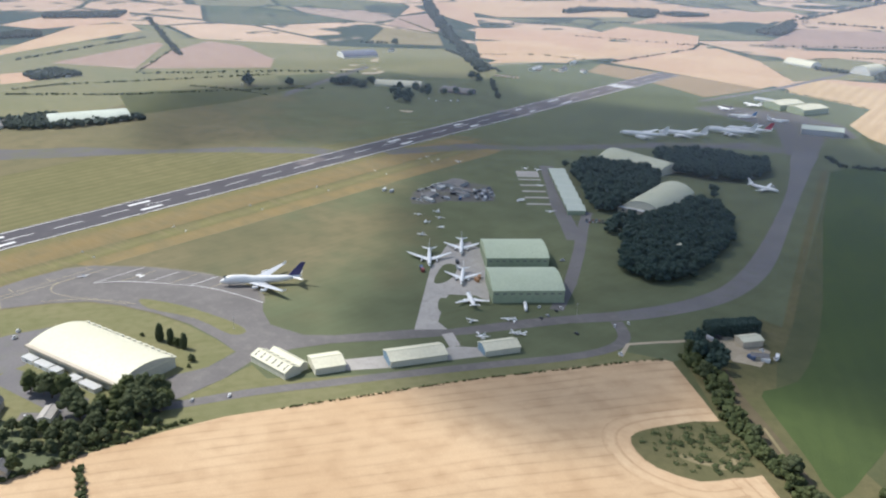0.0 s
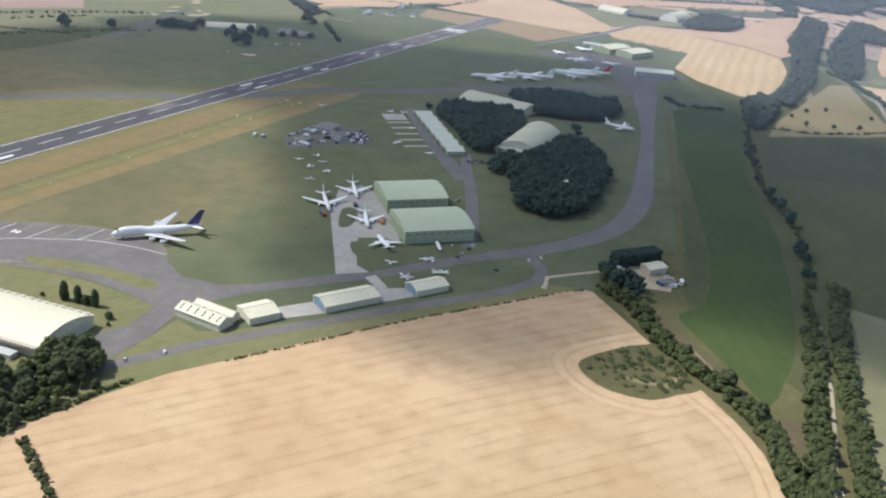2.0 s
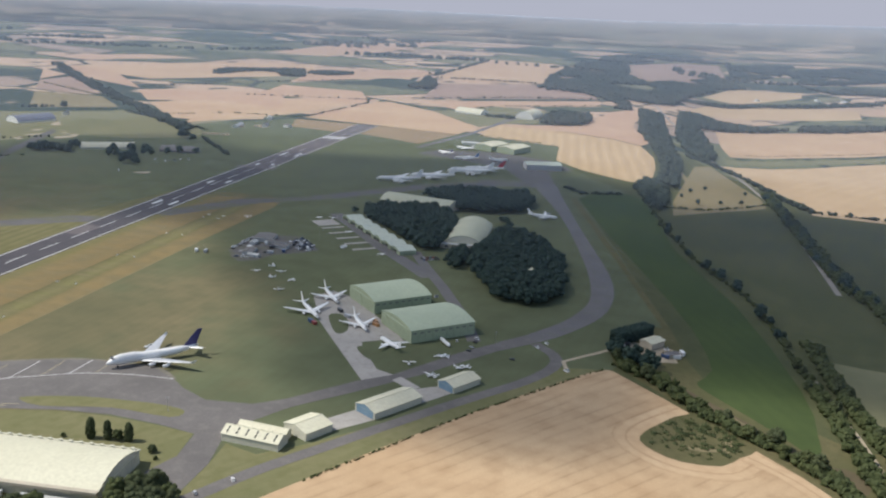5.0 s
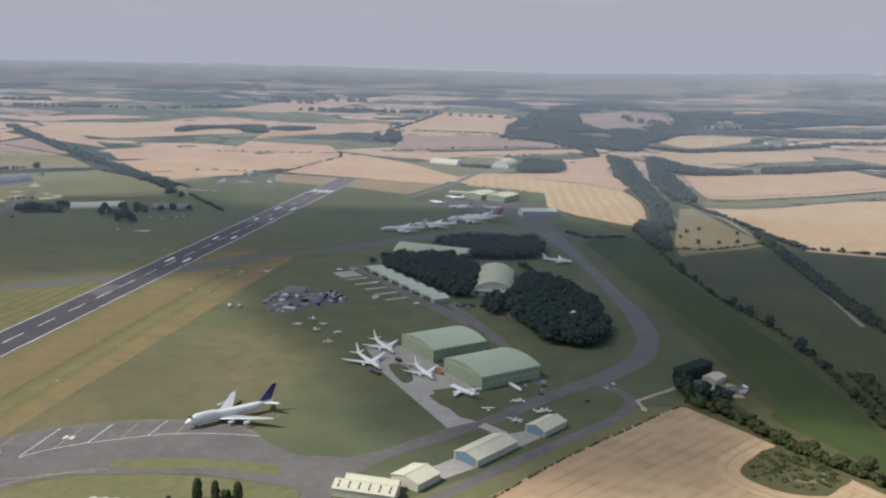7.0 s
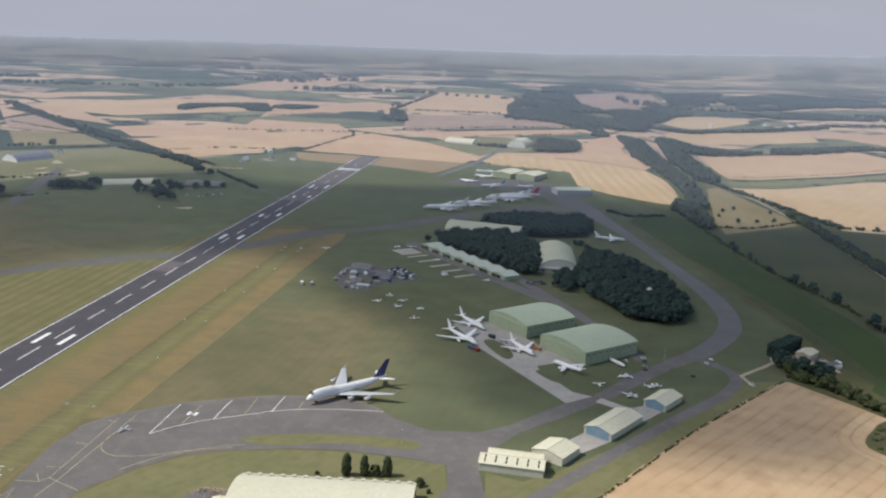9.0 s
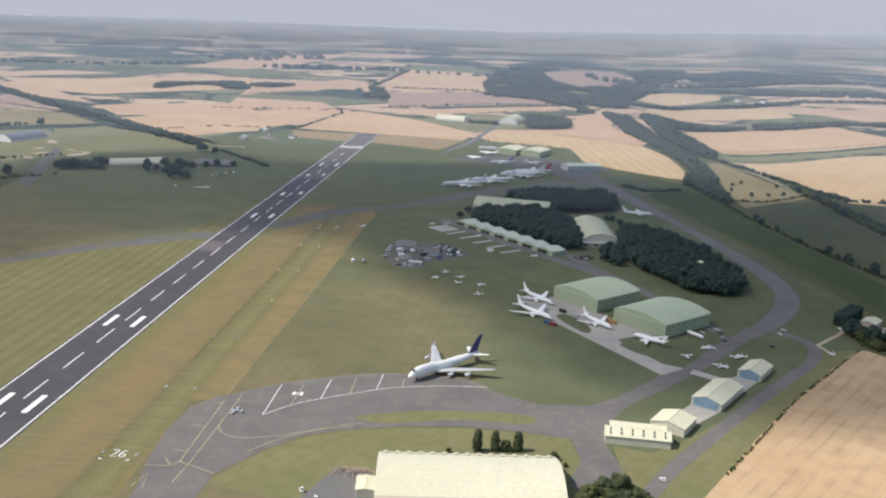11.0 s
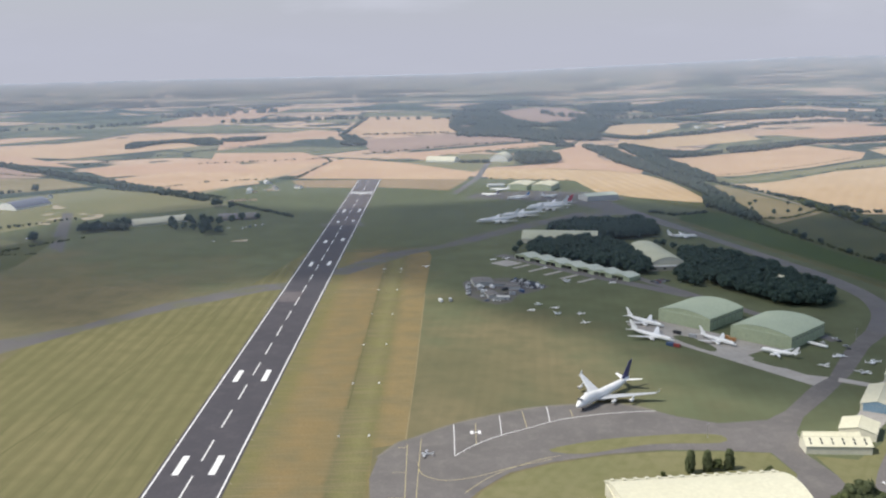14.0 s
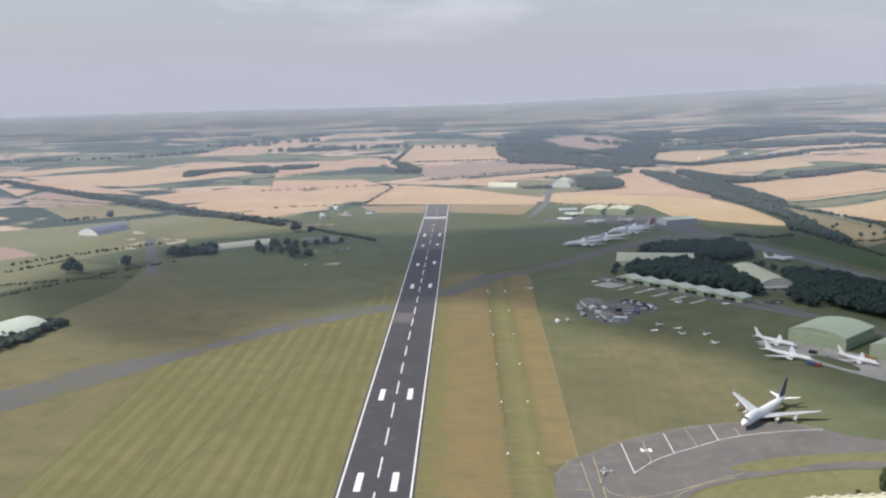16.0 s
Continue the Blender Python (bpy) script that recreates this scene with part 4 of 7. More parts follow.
FIELDS = [
    ("stubble_b", [(402, 1590), (226, 1486), (300, 1480), (373, 1469), (470, 1426), (528, 1366), (545, 1420), (510, 1600), (440, 1660)]),
    ("pasture_light", [(202, 1430), (61, 1620), (100, 1670), (160, 1800), (300, 1790), (300, 1560), (226, 1490)]),
    ("stubble_a", [(-151, 1360), (-119, 1672), (-84, 1732), (61, 1617), (202, 1426), (186, 1313)]),
    ("stubble_b", [(-317, 1461), (-326, 1621), (-119, 1756), (-101, 1714), (-116, 1391)]),
    ("stubble_b", [(-396, 1693), (-432, 1909), (-208, 1898), (-138, 1741), (-181, 1645)]),
    ("stubble_a", [(-306, 1150), (-384, 1606), (-178, 1620), (-132, 1674), (-184, 1404)]),
    ("stubble_b", [(-445, 1974), (-496, 2273), (-292, 2692), (-191, 2614), (-176, 2416), (-309, 2233)]),
    ("stubble_a", [(-153, 2457), (-170, 3383), (94, 3379), (198, 3116), (172, 2709), (199, 2491), (-20, 2379)]),
    ("plough", [(-90, 2246), (198, 2467), (357, 2248), (376, 2143), (-35, 1850)]),
    ("stubble_b", [(-13, 1802), (387, 2102), (399, 1974), (158, 1800), (100, 1673)]),
    ("stubble_b", [(435, 1884), (499, 2005), (498, 1532), (391, 1574)]),
    ("stubble_a", [(675, 1758), (1090, 2079), (1169, 1819), (1103, 1694), (693, 1414), (680, 1501)]),
    ("pasture_light", [(680, 1368), (1108, 1674), (1271, 1705), (1295, 1621), (971, 1528), (682, 1313)]),
    ("stubble_c", [(668, 1279), (820, 1376), (961, 1501), (1134, 1556), (1281, 1549), (958, 941), (788, 960), (778, 1052)]),
    ("stubble_c", [(609, 2047), (654, 2270), (899, 2529), (1088, 2490), (1065, 2273), (662, 2046)]),
    ("stubble_c", [(656, 2546), (758, 2998), (996, 3032), (971, 2833), (760, 2472)]),
    ("stubble_b", [(1102, 2475), (1461, 2600), (1682, 2304), (1226, 2186)]),
    ("stubble_c", [(1200, 1874), (1465, 1897), (1291, 1568), (1174, 1644)]),
    ("meadow", [(625, 1218), (652, 1254), (722, 1030), (727, 968), (596, 798), (594, 885)]),
    ("stubble_a", [(-1122, 1983), (-872, 2406), (-596, 2588), (-470, 2186), (-763, 1811), (-860, 1844)]),
    ("stubble_b", [(-657, 1579), (-360, 1760), (-242, 1466), (-417, 1496), (-534, 1416)]),
    ("stubble_a", [(-515, 1392), (-412, 1487), (-255, 1450), (-203, 1287), (-294, 1204), (-362, 1208)]),
    ("plough", [(-940, 1602), (-935, 1732), (-664, 1435), (-829, 1439)]),
    ("stubble_b", [(-1109, 1848), (-977, 1760), (-956, 1624)]),
    ("meadow", [(-804, 1402), (-642, 1410), (-515, 1278), (-651, 1178)]),
    ("pasture_light", [(-492, 1250), (-359, 1176), (-239, 1108), (-198, 1020), (-293, 950), (-397, 940), (-510, 1070)]),
    ("stubble_b", [(-1230, 2025), (-1138, 1994), (-888, 1864), (-664, 1603), (-924, 1738)]),
    ("plough", [(920, 5776), (1359, 6627), (1328, 5382), (1087, 4220), (877, 4225), (773, 4798)]),
    ("stubble_c", [(2204, 5258), (2955, 6657), (2913, 5056), (3185, 5130), (2679, 4178), (2238, 4276), (1959, 4310)]),
    ("stubble_b", [(-1371, 2232), (-1184, 2508), (-978, 2502), (-1220, 2176)]),
    ("stubble_b", [(-949, 2953), (-925, 3745), (-571, 4572), (-616, 3413), (-704, 2953)]),
    ("stubble_b", [(-1388, 729), (-1556, 1027), (-1458, 1116), (-1279, 991), (-1273, 762)]),
    ("stubble_a", [(-1035, 550), (-1282, 865), (-1239, 972), (-1112, 919), (-983, 524)]),
    ("plough", [(-842, 548), (-941, 845), (-900, 831), (-693, 626)]),
    ("plough", [(-690, 630), (-818, 786), (-888, 936), (-785, 945), (-615, 882), (-545, 814)]),
    ("stubble_b", [(-792, 428), (-781, 482), (-702, 464), (-696, 380)]),
    ("pasture_light", [(-706, 384), (-690, 463), (-522, 795), (-405, 718), (-538, 498), (-670, 366)]),
    ("pasture", [(-521, 482), (-397, 712), (-367, 760), (-345, 575), (-369, 403)]),
    ("plough", [(373, 3638), (502, 3842), (751, 4286), (758, 3362), (686, 3012), (497, 2766), (414, 3122)]),
]
for i, (key, pts) in enumerate(FIELDS):
    pts = [p for p in pts if (p[0] - VIEW[0]) ** 2 + (p[1] - VIEW[1]) ** 2 < (RIM - 80) ** 2]
    if len(pts) > 2:
        ground_piece("field_" + key.split("_")[0], pts, key, 0.10 + 0.002 * i, {"s": "pale gold harvested cereal field", "p": "brown and green farmed field", "m": "dry tan meadow"}[key[0]])
# lanes through the far country
for pts, w, key in (([(160, 1120), (185, 1230), (207, 1330), (232, 1530), (246, 1625)], 12, "asphalt_old"), ([(-300, 1130), (-180, 1400), (-115, 1660), (-110, 1760)], 7, "dirt_track"), ([(768, 560), (752, 840), (735, 1000), (700, 1180), (660, 1300), (620, 1500), (560, 1900), (500, 2300)], 6, "rail_ballast"), ([(520, 1900), (545, 1500), (600, 1150), (640, 900)], 8, "meadow")):
    ground_piece("track", ribbon(pts, w), key, 0.19, "narrow pale country track", category="track")
# broken concrete, spoil and a disused track across the far grass
for pts in ([(-351.3, 678.7), (-322.5, 647.3), (-425.3, 951.4), (-446.3, 965.3)],):
    ground_piece("track", pts, "old_tarmac", 0.12, "disused grey track across the far grass", category="track")
for pts in ([(-491.3, 1040.7), (-474.9, 1056.3), (-456.8, 1017.6), (-475, 1003.1)], [(-419.8, 950.6), (-386.8, 956.5), (-368.3, 916.9), (-385, 889.1), (-396.9, 910.8), (-381, 929.1)], [(-472.4, 942.4), (-460.9, 962), (-455.8, 940)], [(-447.9, 868.8), (-429.8, 871), (-423.8, 851.3)], [(-463.9, 1054.5), (-439.8, 1063), (-430.5, 1031.2)], [(-447.9, 897.9), (-430.3, 920.7), (-433.6, 895.9)], [(-438.6, 997.6), (-410.4, 1004.7), (-406.1, 987)], [(-133.4, 707.9), (-113.2, 720.9), (-111.8, 705.2)], [(-179.5, 1202.9), (-154.7, 1213.5), (-151, 1183)]):
    ground_piece("spoil", pts, "dirt_track", 0.11, "pale patch of broken concrete and spoil", smooth=3)
# added translucent shell that imitates aerial haze, more opaque with distance from VIEW
m, n, l, s = nodes_of("haze_shell")
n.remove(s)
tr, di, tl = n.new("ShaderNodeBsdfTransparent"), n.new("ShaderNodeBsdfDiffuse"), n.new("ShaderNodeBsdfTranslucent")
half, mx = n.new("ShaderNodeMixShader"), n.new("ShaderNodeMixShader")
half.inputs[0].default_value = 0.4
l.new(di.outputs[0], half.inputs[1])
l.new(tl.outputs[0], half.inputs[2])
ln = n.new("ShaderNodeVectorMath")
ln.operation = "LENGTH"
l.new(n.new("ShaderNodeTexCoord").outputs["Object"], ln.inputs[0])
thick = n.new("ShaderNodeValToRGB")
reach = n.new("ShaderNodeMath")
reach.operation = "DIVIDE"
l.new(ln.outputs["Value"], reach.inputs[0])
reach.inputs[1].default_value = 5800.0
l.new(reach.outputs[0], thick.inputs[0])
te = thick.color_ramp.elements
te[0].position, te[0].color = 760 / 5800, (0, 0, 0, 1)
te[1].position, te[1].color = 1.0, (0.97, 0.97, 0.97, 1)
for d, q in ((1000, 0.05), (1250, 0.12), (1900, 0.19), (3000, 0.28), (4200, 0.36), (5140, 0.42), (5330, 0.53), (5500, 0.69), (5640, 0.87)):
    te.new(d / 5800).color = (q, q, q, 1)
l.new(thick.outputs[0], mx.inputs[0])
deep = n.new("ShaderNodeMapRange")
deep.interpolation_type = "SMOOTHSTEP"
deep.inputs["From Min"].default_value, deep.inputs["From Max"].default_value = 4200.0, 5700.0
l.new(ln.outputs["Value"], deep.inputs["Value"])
# haze tint put into the shell's colour, near the sky's tone at its rim
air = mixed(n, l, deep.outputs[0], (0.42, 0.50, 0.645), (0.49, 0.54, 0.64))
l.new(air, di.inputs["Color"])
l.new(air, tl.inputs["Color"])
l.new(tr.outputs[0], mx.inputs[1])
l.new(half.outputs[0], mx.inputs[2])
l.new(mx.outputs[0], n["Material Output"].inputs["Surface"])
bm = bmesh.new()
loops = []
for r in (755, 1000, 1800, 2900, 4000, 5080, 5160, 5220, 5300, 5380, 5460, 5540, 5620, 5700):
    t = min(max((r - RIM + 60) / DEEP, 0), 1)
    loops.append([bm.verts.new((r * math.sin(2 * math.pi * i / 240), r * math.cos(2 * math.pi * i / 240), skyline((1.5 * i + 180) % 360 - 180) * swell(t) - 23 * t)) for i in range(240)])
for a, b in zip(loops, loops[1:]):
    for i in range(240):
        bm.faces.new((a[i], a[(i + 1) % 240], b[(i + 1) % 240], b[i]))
haze = tagged(part("haze", bm, "haze_shell", smooth=True), "translucent shell imitating distance haze over the far country", "haze", kind="structure")
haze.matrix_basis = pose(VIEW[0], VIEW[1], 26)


# ---- buildings ----
def arc(span, eave, rise, k=14):
    """Outline of a low arched roof across the span: (across, height)."""
    r = (span * span / 4 + rise * rise) / (2 * rise)
    a = math.asin(min(1, span / 2 / r))
    return [(r * math.sin(-a + 2 * a * i / k), eave + rise - r + r * math.cos(-a + 2 * a * i / k)) for i in range(k + 1)]


def arch_hall(label, m, length, span, eave, rise, wall, roof, doors=True, vents=False, ribs=10, group="", annexe=0.0, windows=True, k=14, open_front=False):
    """Hangar with an arched roof; the barrel runs along local X."""
    hall = thing("hangar", label, "hangar", m, group)
    top = arc(span, eave, rise, k)
    for sx in (-1, 1):
        bm = bmesh.new()
        low = eave * 0.86 if open_front and sx < 0 else 0
        o = [(-span / 2, low)] + top + [(span / 2, low)]
        loft(bm, [[Vector((sx * length / 2 + d, y, z)) for y, z in o] for d in (-0.25, 0.25)])
        part("fascia" if low else "end_wall", bm, wall, hall)
        if low:
            for y in (-span / 2 + 0.4, -span / 6, span / 6, span / 2 - 0.4):
                part("post", boxed(-length / 2, y, 0, 0.5, 0.5, low), wall, hall)
            part("door", boxed(-length / 2 + 0.5, -span / 3, 0.05, 0.2, span / 3 - 0.6, low * 0.96), wall, hall)
        elif doors:
            w = span * 0.86
            for i in range(6):
                bm = boxed(sx * (length / 2 + 0.38 + 0.1 * (i % 2)), -w / 2 + w * (i + 0.5) / 6, 0.05, 0.2, w / 6 - 0.15, eave * 0.94, bevel=0.04)
                for j in range(5):
                    box(bm, sx * (length / 2 + 0.5 + 0.1 * (i % 2)), -w / 2 + w * (i + 0.1 + 0.2 * j) / 6, 0.1, 0.12, 0.16, eave * 0.92)
                part("door", bm, wall, hall)
            part("lintel", boxed(sx * (length / 2 + 0.4), 0, eave * 0.96, 0.5, w + 1, 0.6), roof, hall)
    for sy in (-1, 1):
        bm = boxed(0, sy * (span / 2 - 0.15), 0, length, 0.4, eave)
        for j in range(ribs + 1):
            box(bm, -length / 2 + length * j / ribs, sy * (span / 2 + 0.15), 0, 0.4, 0.35, eave)
        part("side_wall", bm, wall, hall)
        if windows:
            for j in range(ribs):
                part("window", boxed(-length / 2 + length * (j + 0.5) / ribs, sy * (span / 2 + 0.07), eave * 0.70, length / ribs * 0.5, 0.12, eave * 0.09), "roof_slate", hall)
    bm = bmesh.new()
    over = [(y * 1.012, z + 0.12) for y, z in top]
    o = over + [(y, z - 0.32) for y, z in over[::-1]]
    loft(bm, [[Vector((x, y, z)) for y, z in o] for x in (-length / 2 - 0.6, length / 2 + 0.6)])
    part("roof", bm, roof, hall)
    for j in range(1, ribs * 2):
        x = -length / 2 + length * j / (ribs * 2)
        bm = bmesh.new()
        s2 = [(y, z + 0.035) for y, z in over] + [(y, z) for y, z in over[::-1]]
        loft(bm, [[Vector((x + d, y, z)) for y, z in s2] for d in (-0.06, 0.06)])
        part("roof_seam", bm, roof, hall)
    if vents:
        for j in range(15):
            bm = boxed(-length / 2 + length * (j + 0.5) / 15, span * 0.49, eave + 0.2, 1.7, 1.3, 1.3, bevel=0.1)
            box(bm, -length / 2 + length * (j + 0.5) / 15, span * 0.49, eave + 1.5, 2.1, 1.7, 0.2)
            part("roof_vent", bm, wall, hall)
        bm = boxed(0, span / 2 + 0.7, eave - 0.4, length + 1, 1.3, 0.9)
        part("gutter", bm, wall, hall)
        bm = boxed(0, -span / 2 - 1.3, eave - 0.9, length + 1, 2.8, 1.5)
        part("parapet", bm, "stone", hall)
    if annexe:
        for x, d in ((-37, 11), (-22, 14), (-9, 8), (10, 9), (26, 16)):
            part("annexe", boxed(x, -span / 2 - annexe / 2 - 2.6, 0, d, annexe, 3.0), "render_white", hall)
            part("annexe_roof", boxed(x, -span / 2 - annexe / 2 - 2.6, 3.0, d + 0.5, annexe + 0.5, 0.25), "roof_grey", hall)
        for j in range(5):
            part("window", boxed((-37, -22, -9, 10, 26)[j], -span / 2 - annexe - 2.63, 1.1, 3.2, 0.12, 1.1), "dark_glass", hall)
    return hall


def gable_shed(label, m, length, width, eave, ridge, wall, roof, front=None, rooflights=0, group="", name="hangar", category="hangar"):
    """Building with a ridged roof along local Y; its front gable faces -Y."""
    hut = thing(name, label, category, m, group)
    w = width / 2
    for sy in (-1, 1):
        bm = bmesh.new()
        o = [(-w, 0), (-w, eave), (0, ridge), (w, eave), (w, 0)]
        loft(bm, [[Vector((x, sy * (length / 2 - 0.15) + d, z)) for x, z in o] for d in (-0.15, 0.15)])
        part("gable_wall", bm, wall, hut)
    for sx in (-1, 1):
        part("side_wall", boxed(sx * (w - 0.14), 0, 0, 0.28, length - 0.6, eave), wall, hut)
        bm = bmesh.new()
        e, up = Vector((sx * (w + 0.5), 0, eave - 0.5 * (ridge - eave) / w)), Vector((0, 0, ridge))
        th = Vector((0, 0, 0.22))
        q = [e + Vector((0, 0, 0.06)), up + Vector((0, 0, 0.06)), up + th, e + th]
        loft(bm, [[p + Vector((0, y, 0)) for p in q] for y in (-length / 2 - 0.5, length / 2 + 0.5)])
        part("roof_slope", bm, roof, hut)
        ns = max(3, int(length / 3))
        for j in range(ns + 1):
            bm = bmesh.new()
            y = -length / 2 + length * j / ns
            tube(bm, e + th + Vector((0, y, 0.02)), up + th + Vector((0, y, 0.02)), 0.06, k=4)
            part("roof_seam", bm, roof, hut)
        slope = math.degrees(math.atan2(ridge - eave, w))
        for j in range(rooflights):
            for s in (0.36, 0.72):
                p = (e + th).lerp(up + th, s)
                y = -length / 2 + length * (j + 0.5) / rooflights
                bm = bmesh.new()
                bmesh.ops.create_cube(bm, size=1, matrix=pose(p.x, y, p.z + 0.06, 0, sx * slope, 0) @ Matrix.Diagonal((2.2, 0.95, 0.14, 1)))
                part("rooflight", bm, "dark_glass", hut)
    bm = bmesh.new()
    tube(bm, (0, -length / 2 - 0.5, ridge + 0.2), (0, length / 2 + 0.5, ridge + 0.2), 0.28, k=6)
    part("ridge_cap", bm, roof, hut)
    if front:
        n_leaf = 4
        for i in range(n_leaf):
            x = -w * 0.84 + w * 1.68 * (i + 0.5) / n_leaf
            part("door", boxed(x, -length / 2 - 0.16 - 0.08 * (i % 2), 0.05, w * 1.68 / n_leaf - 0.1, 0.2, eave * 0.92, bevel=0.04), front, hut)
        bm = bmesh.new()
        o = [(-w, eave * 0.96), (-w, eave), (0, ridge), (w, eave), (w, eave * 0.96)]
        loft(bm, [[Vector((x, -length / 2 - 0.1 + d, z)) for x, z in o] for d in (-0.08, 0.08)])
        part("gable_cladding", bm, front, hut)
    return hut


def deg(dx, dy):
    return math.degrees(math.atan2(dy, dx))


arch_hall("large cream D-shaped hangar with roof vents and white annexe", pose(271.5, -38.5, 0, 0, 0, 5.6), 93, 46, 7.5, 5.5, "wall_cream", "roof_cream", vents=True, annexe=6.0, ribs=12, k=20)
# small plant room at the hangar end
gable_shed("small cream flat plant room beside the large hangar", pose(220, -48, 0, 0, 0, 5.6), 14, 9, 4.5, 5.2, "wall_cream", "roof_cream", name="plant_room", category="shed")
arch_hall("pale green metal hall with low arched roof", pose(410, 260, 0, 0, 0, 43.9), 57, 51, 10.5, 4.2, "wall_green", "roof_green", ribs=9, group="pale green halls")
arch_hall("pale green metal hall with low arched roof behind another", pose(362, 313, 0, 0, 0, 43.9), 54, 49, 10.5, 4.2, "wall_green", "roof_green", ribs=9, group="pale green halls")
hall = arch_hall("old arched hangar among the trees with brick-tinted end", pose(377, 560, 0, 0, 0, 95), 94, 42, 5.0, 8.5, "wall_cream", "roof_lichen", ribs=10, windows=False, k=18)
part("annexe", boxed(-51, 0, 0, 7, 47, 4.6, bevel=0.1), "stone", hall, "low stone-coloured lean-to")
part("annexe_roof", boxed(-51, 0, 4.6, 7.6, 47.6, 0.3), "roof_grey", hall)
for y in (-16, -5, 6, 17):
    part("window", boxed(-54.55, y, 1.6, 0.12, 3.4, 1.6), "dark_glass", hall)
arch_hall("long pale arched hangar behind the wood", pose(286, 684, 0, 0, 0, -10), 92, 42, 5.5, 7.0, "wall_cream", "roof_lichen", ribs=10, windows=False)
fa, fb = Vector((-548.5, 997.2)), Vector((-520.9, 1063.5))
arch_hall("dark slate-roofed arched store with pale ends", pose((fa.x + fb.x) / 2, (fa.y + fb.y) / 2, 0, 0, 0, deg(fb.x - fa.x, fb.y - fa.y)), (fb - fa).length, 40, 3, 9, "render_white", "roof_blue", doors=False, windows=False, ribs=5)
arch_hall("dark earth-brown shelter in a clump of trees", pose(-160, 885, 0, 0, 0, 12), 54, 26, 3, 5, "roof_slate", "roof_slate", doors=False, windows=False, ribs=5)
arch_hall("long pale hangar partly hidden by trees", pose(-385, 348, 0, 0, 0, 68), 104, 46, 6, 5, "render_white", "roof_pale_green", ribs=8, windows=False)
arch_hall("long low pale-roofed shelter beside a dark tree clump", pose(-268, 858, 0, 0, 0, 32), 78, 26, 2.5, 6, "wall_cream", "roof_cream", doors=False, windows=False, ribs=6)
arch_hall("white domed storage hangar by a copse", pose(140, 1645, 0, 0, 0, -18), 66, 34, 3, 8, "render_white", "roof_cream", doors=False, windows=False, ribs=6, group="white domed stores")
arch_hall("white domed storage hangar under trees", pose(272, 1644, 0, 0, 0, 75), 60, 42, 4, 13, "render_white", "roof_cream", windows=False, ribs=6, group="white domed stores")

SHEDS = "small hangars along the lane"
def shed_from(l, n, r):
    """Pose and sizes from the front corners and the far corner of a shed."""
    l, n, r = Vector(l), Vector(n), Vector(r)
    c = (l + r) / 2
    d = (r - n)
    return pose(c.x, c.y, 0, 0, 0, deg(d.x, d.y) - 90), d.length, (n - l).length


m4, d4, w4 = shed_from((446.4, 150.3), (460.5, 143), (474, 165.5))
gable_shed("small cream shed hangar with blue doors", m4, d4, w4, 4.6, 7.2, "wall_cream", "roof_cream", "door_blue", group=SHEDS)
m3, d3, w3 = shed_from((405.8, 95.8), (422.5, 85.9), (443.6, 120.7))
gable_shed("long cream shed hangar with blue doors", m3, d3, w3, 4.8, 7.6, "wall_cream", "roof_cream", "door_blue", group=SHEDS)
m2, d2, w2 = shed_from((374.8, 54.2), (392.8, 43.9), (402.8, 62.1))
gable_shed("square cream shed hangar with plain walls", m2, d2, w2, 5.0, 7.6, "wall_cream", "roof_cream", group=SHEDS)
gable_shed("cream shed hangar with rows of roof lights", pose(364.6, 34, 0, 0, 0, -93.6), 37, 13, 5.0, 8.0, "wall_cream", "roof_cream", rooflights=6, group=SHEDS)
gable_shed("low cream lean-to behind the lit-roof shed", pose(366, 44.6, 0, 0, 0, -93.6), 32, 7.6, 4.6, 6.6, "wall_cream", "roof_cream", group=SHEDS)

# row of low gabled units
ROW = "row of low gabled hangars"
a_row = deg(row_dir.x, row_dir.y)
unit = None
for i in range(7):
    c = Vector((222.5, 580)) + row_dir * (23.3 * i + 11.6) - row_out * 8
    m = pose(c.x, c.y, 0, 0, 0, a_row + 90)
    if unit is None:
        unit = arch_hall("low grey-green gabled hangar unit in a row", m, 18, 22.6, 4.6, 2.6, "wall_green", "roof_pale_green", ribs=2, open_front=True, group=ROW, windows=False, k=2)
        tagged(unit, "low grey-green gabled hangar unit with open front")
    else:
        copy_thing(unit, m)

# far hangars by the far apron
for x, y, a in ((279, 1176, -22), (320, 1166, -22)):
    gable_shed("pale gabled hangar with wide doors on the far apron", pose(x, y, 0, 0, 0, a), 54, 35, 9, 11.5, "wall_green", "roof_cream", "wall_green", group="far gabled hangars")
gable_shed("large blue-grey shed on the far apron", pose(390, 1030, 0, 0, 0, -70), 56, 30, 8, 11, "roof_grey", "roof_pale_green", name="shed", category="shed")
gable_shed("low office building by the far apron", pose(235, 1205, 0, 0, 0, 95), 30, 12, 3.2, 5, "render_white", "roof_grey", name="office", category="building")

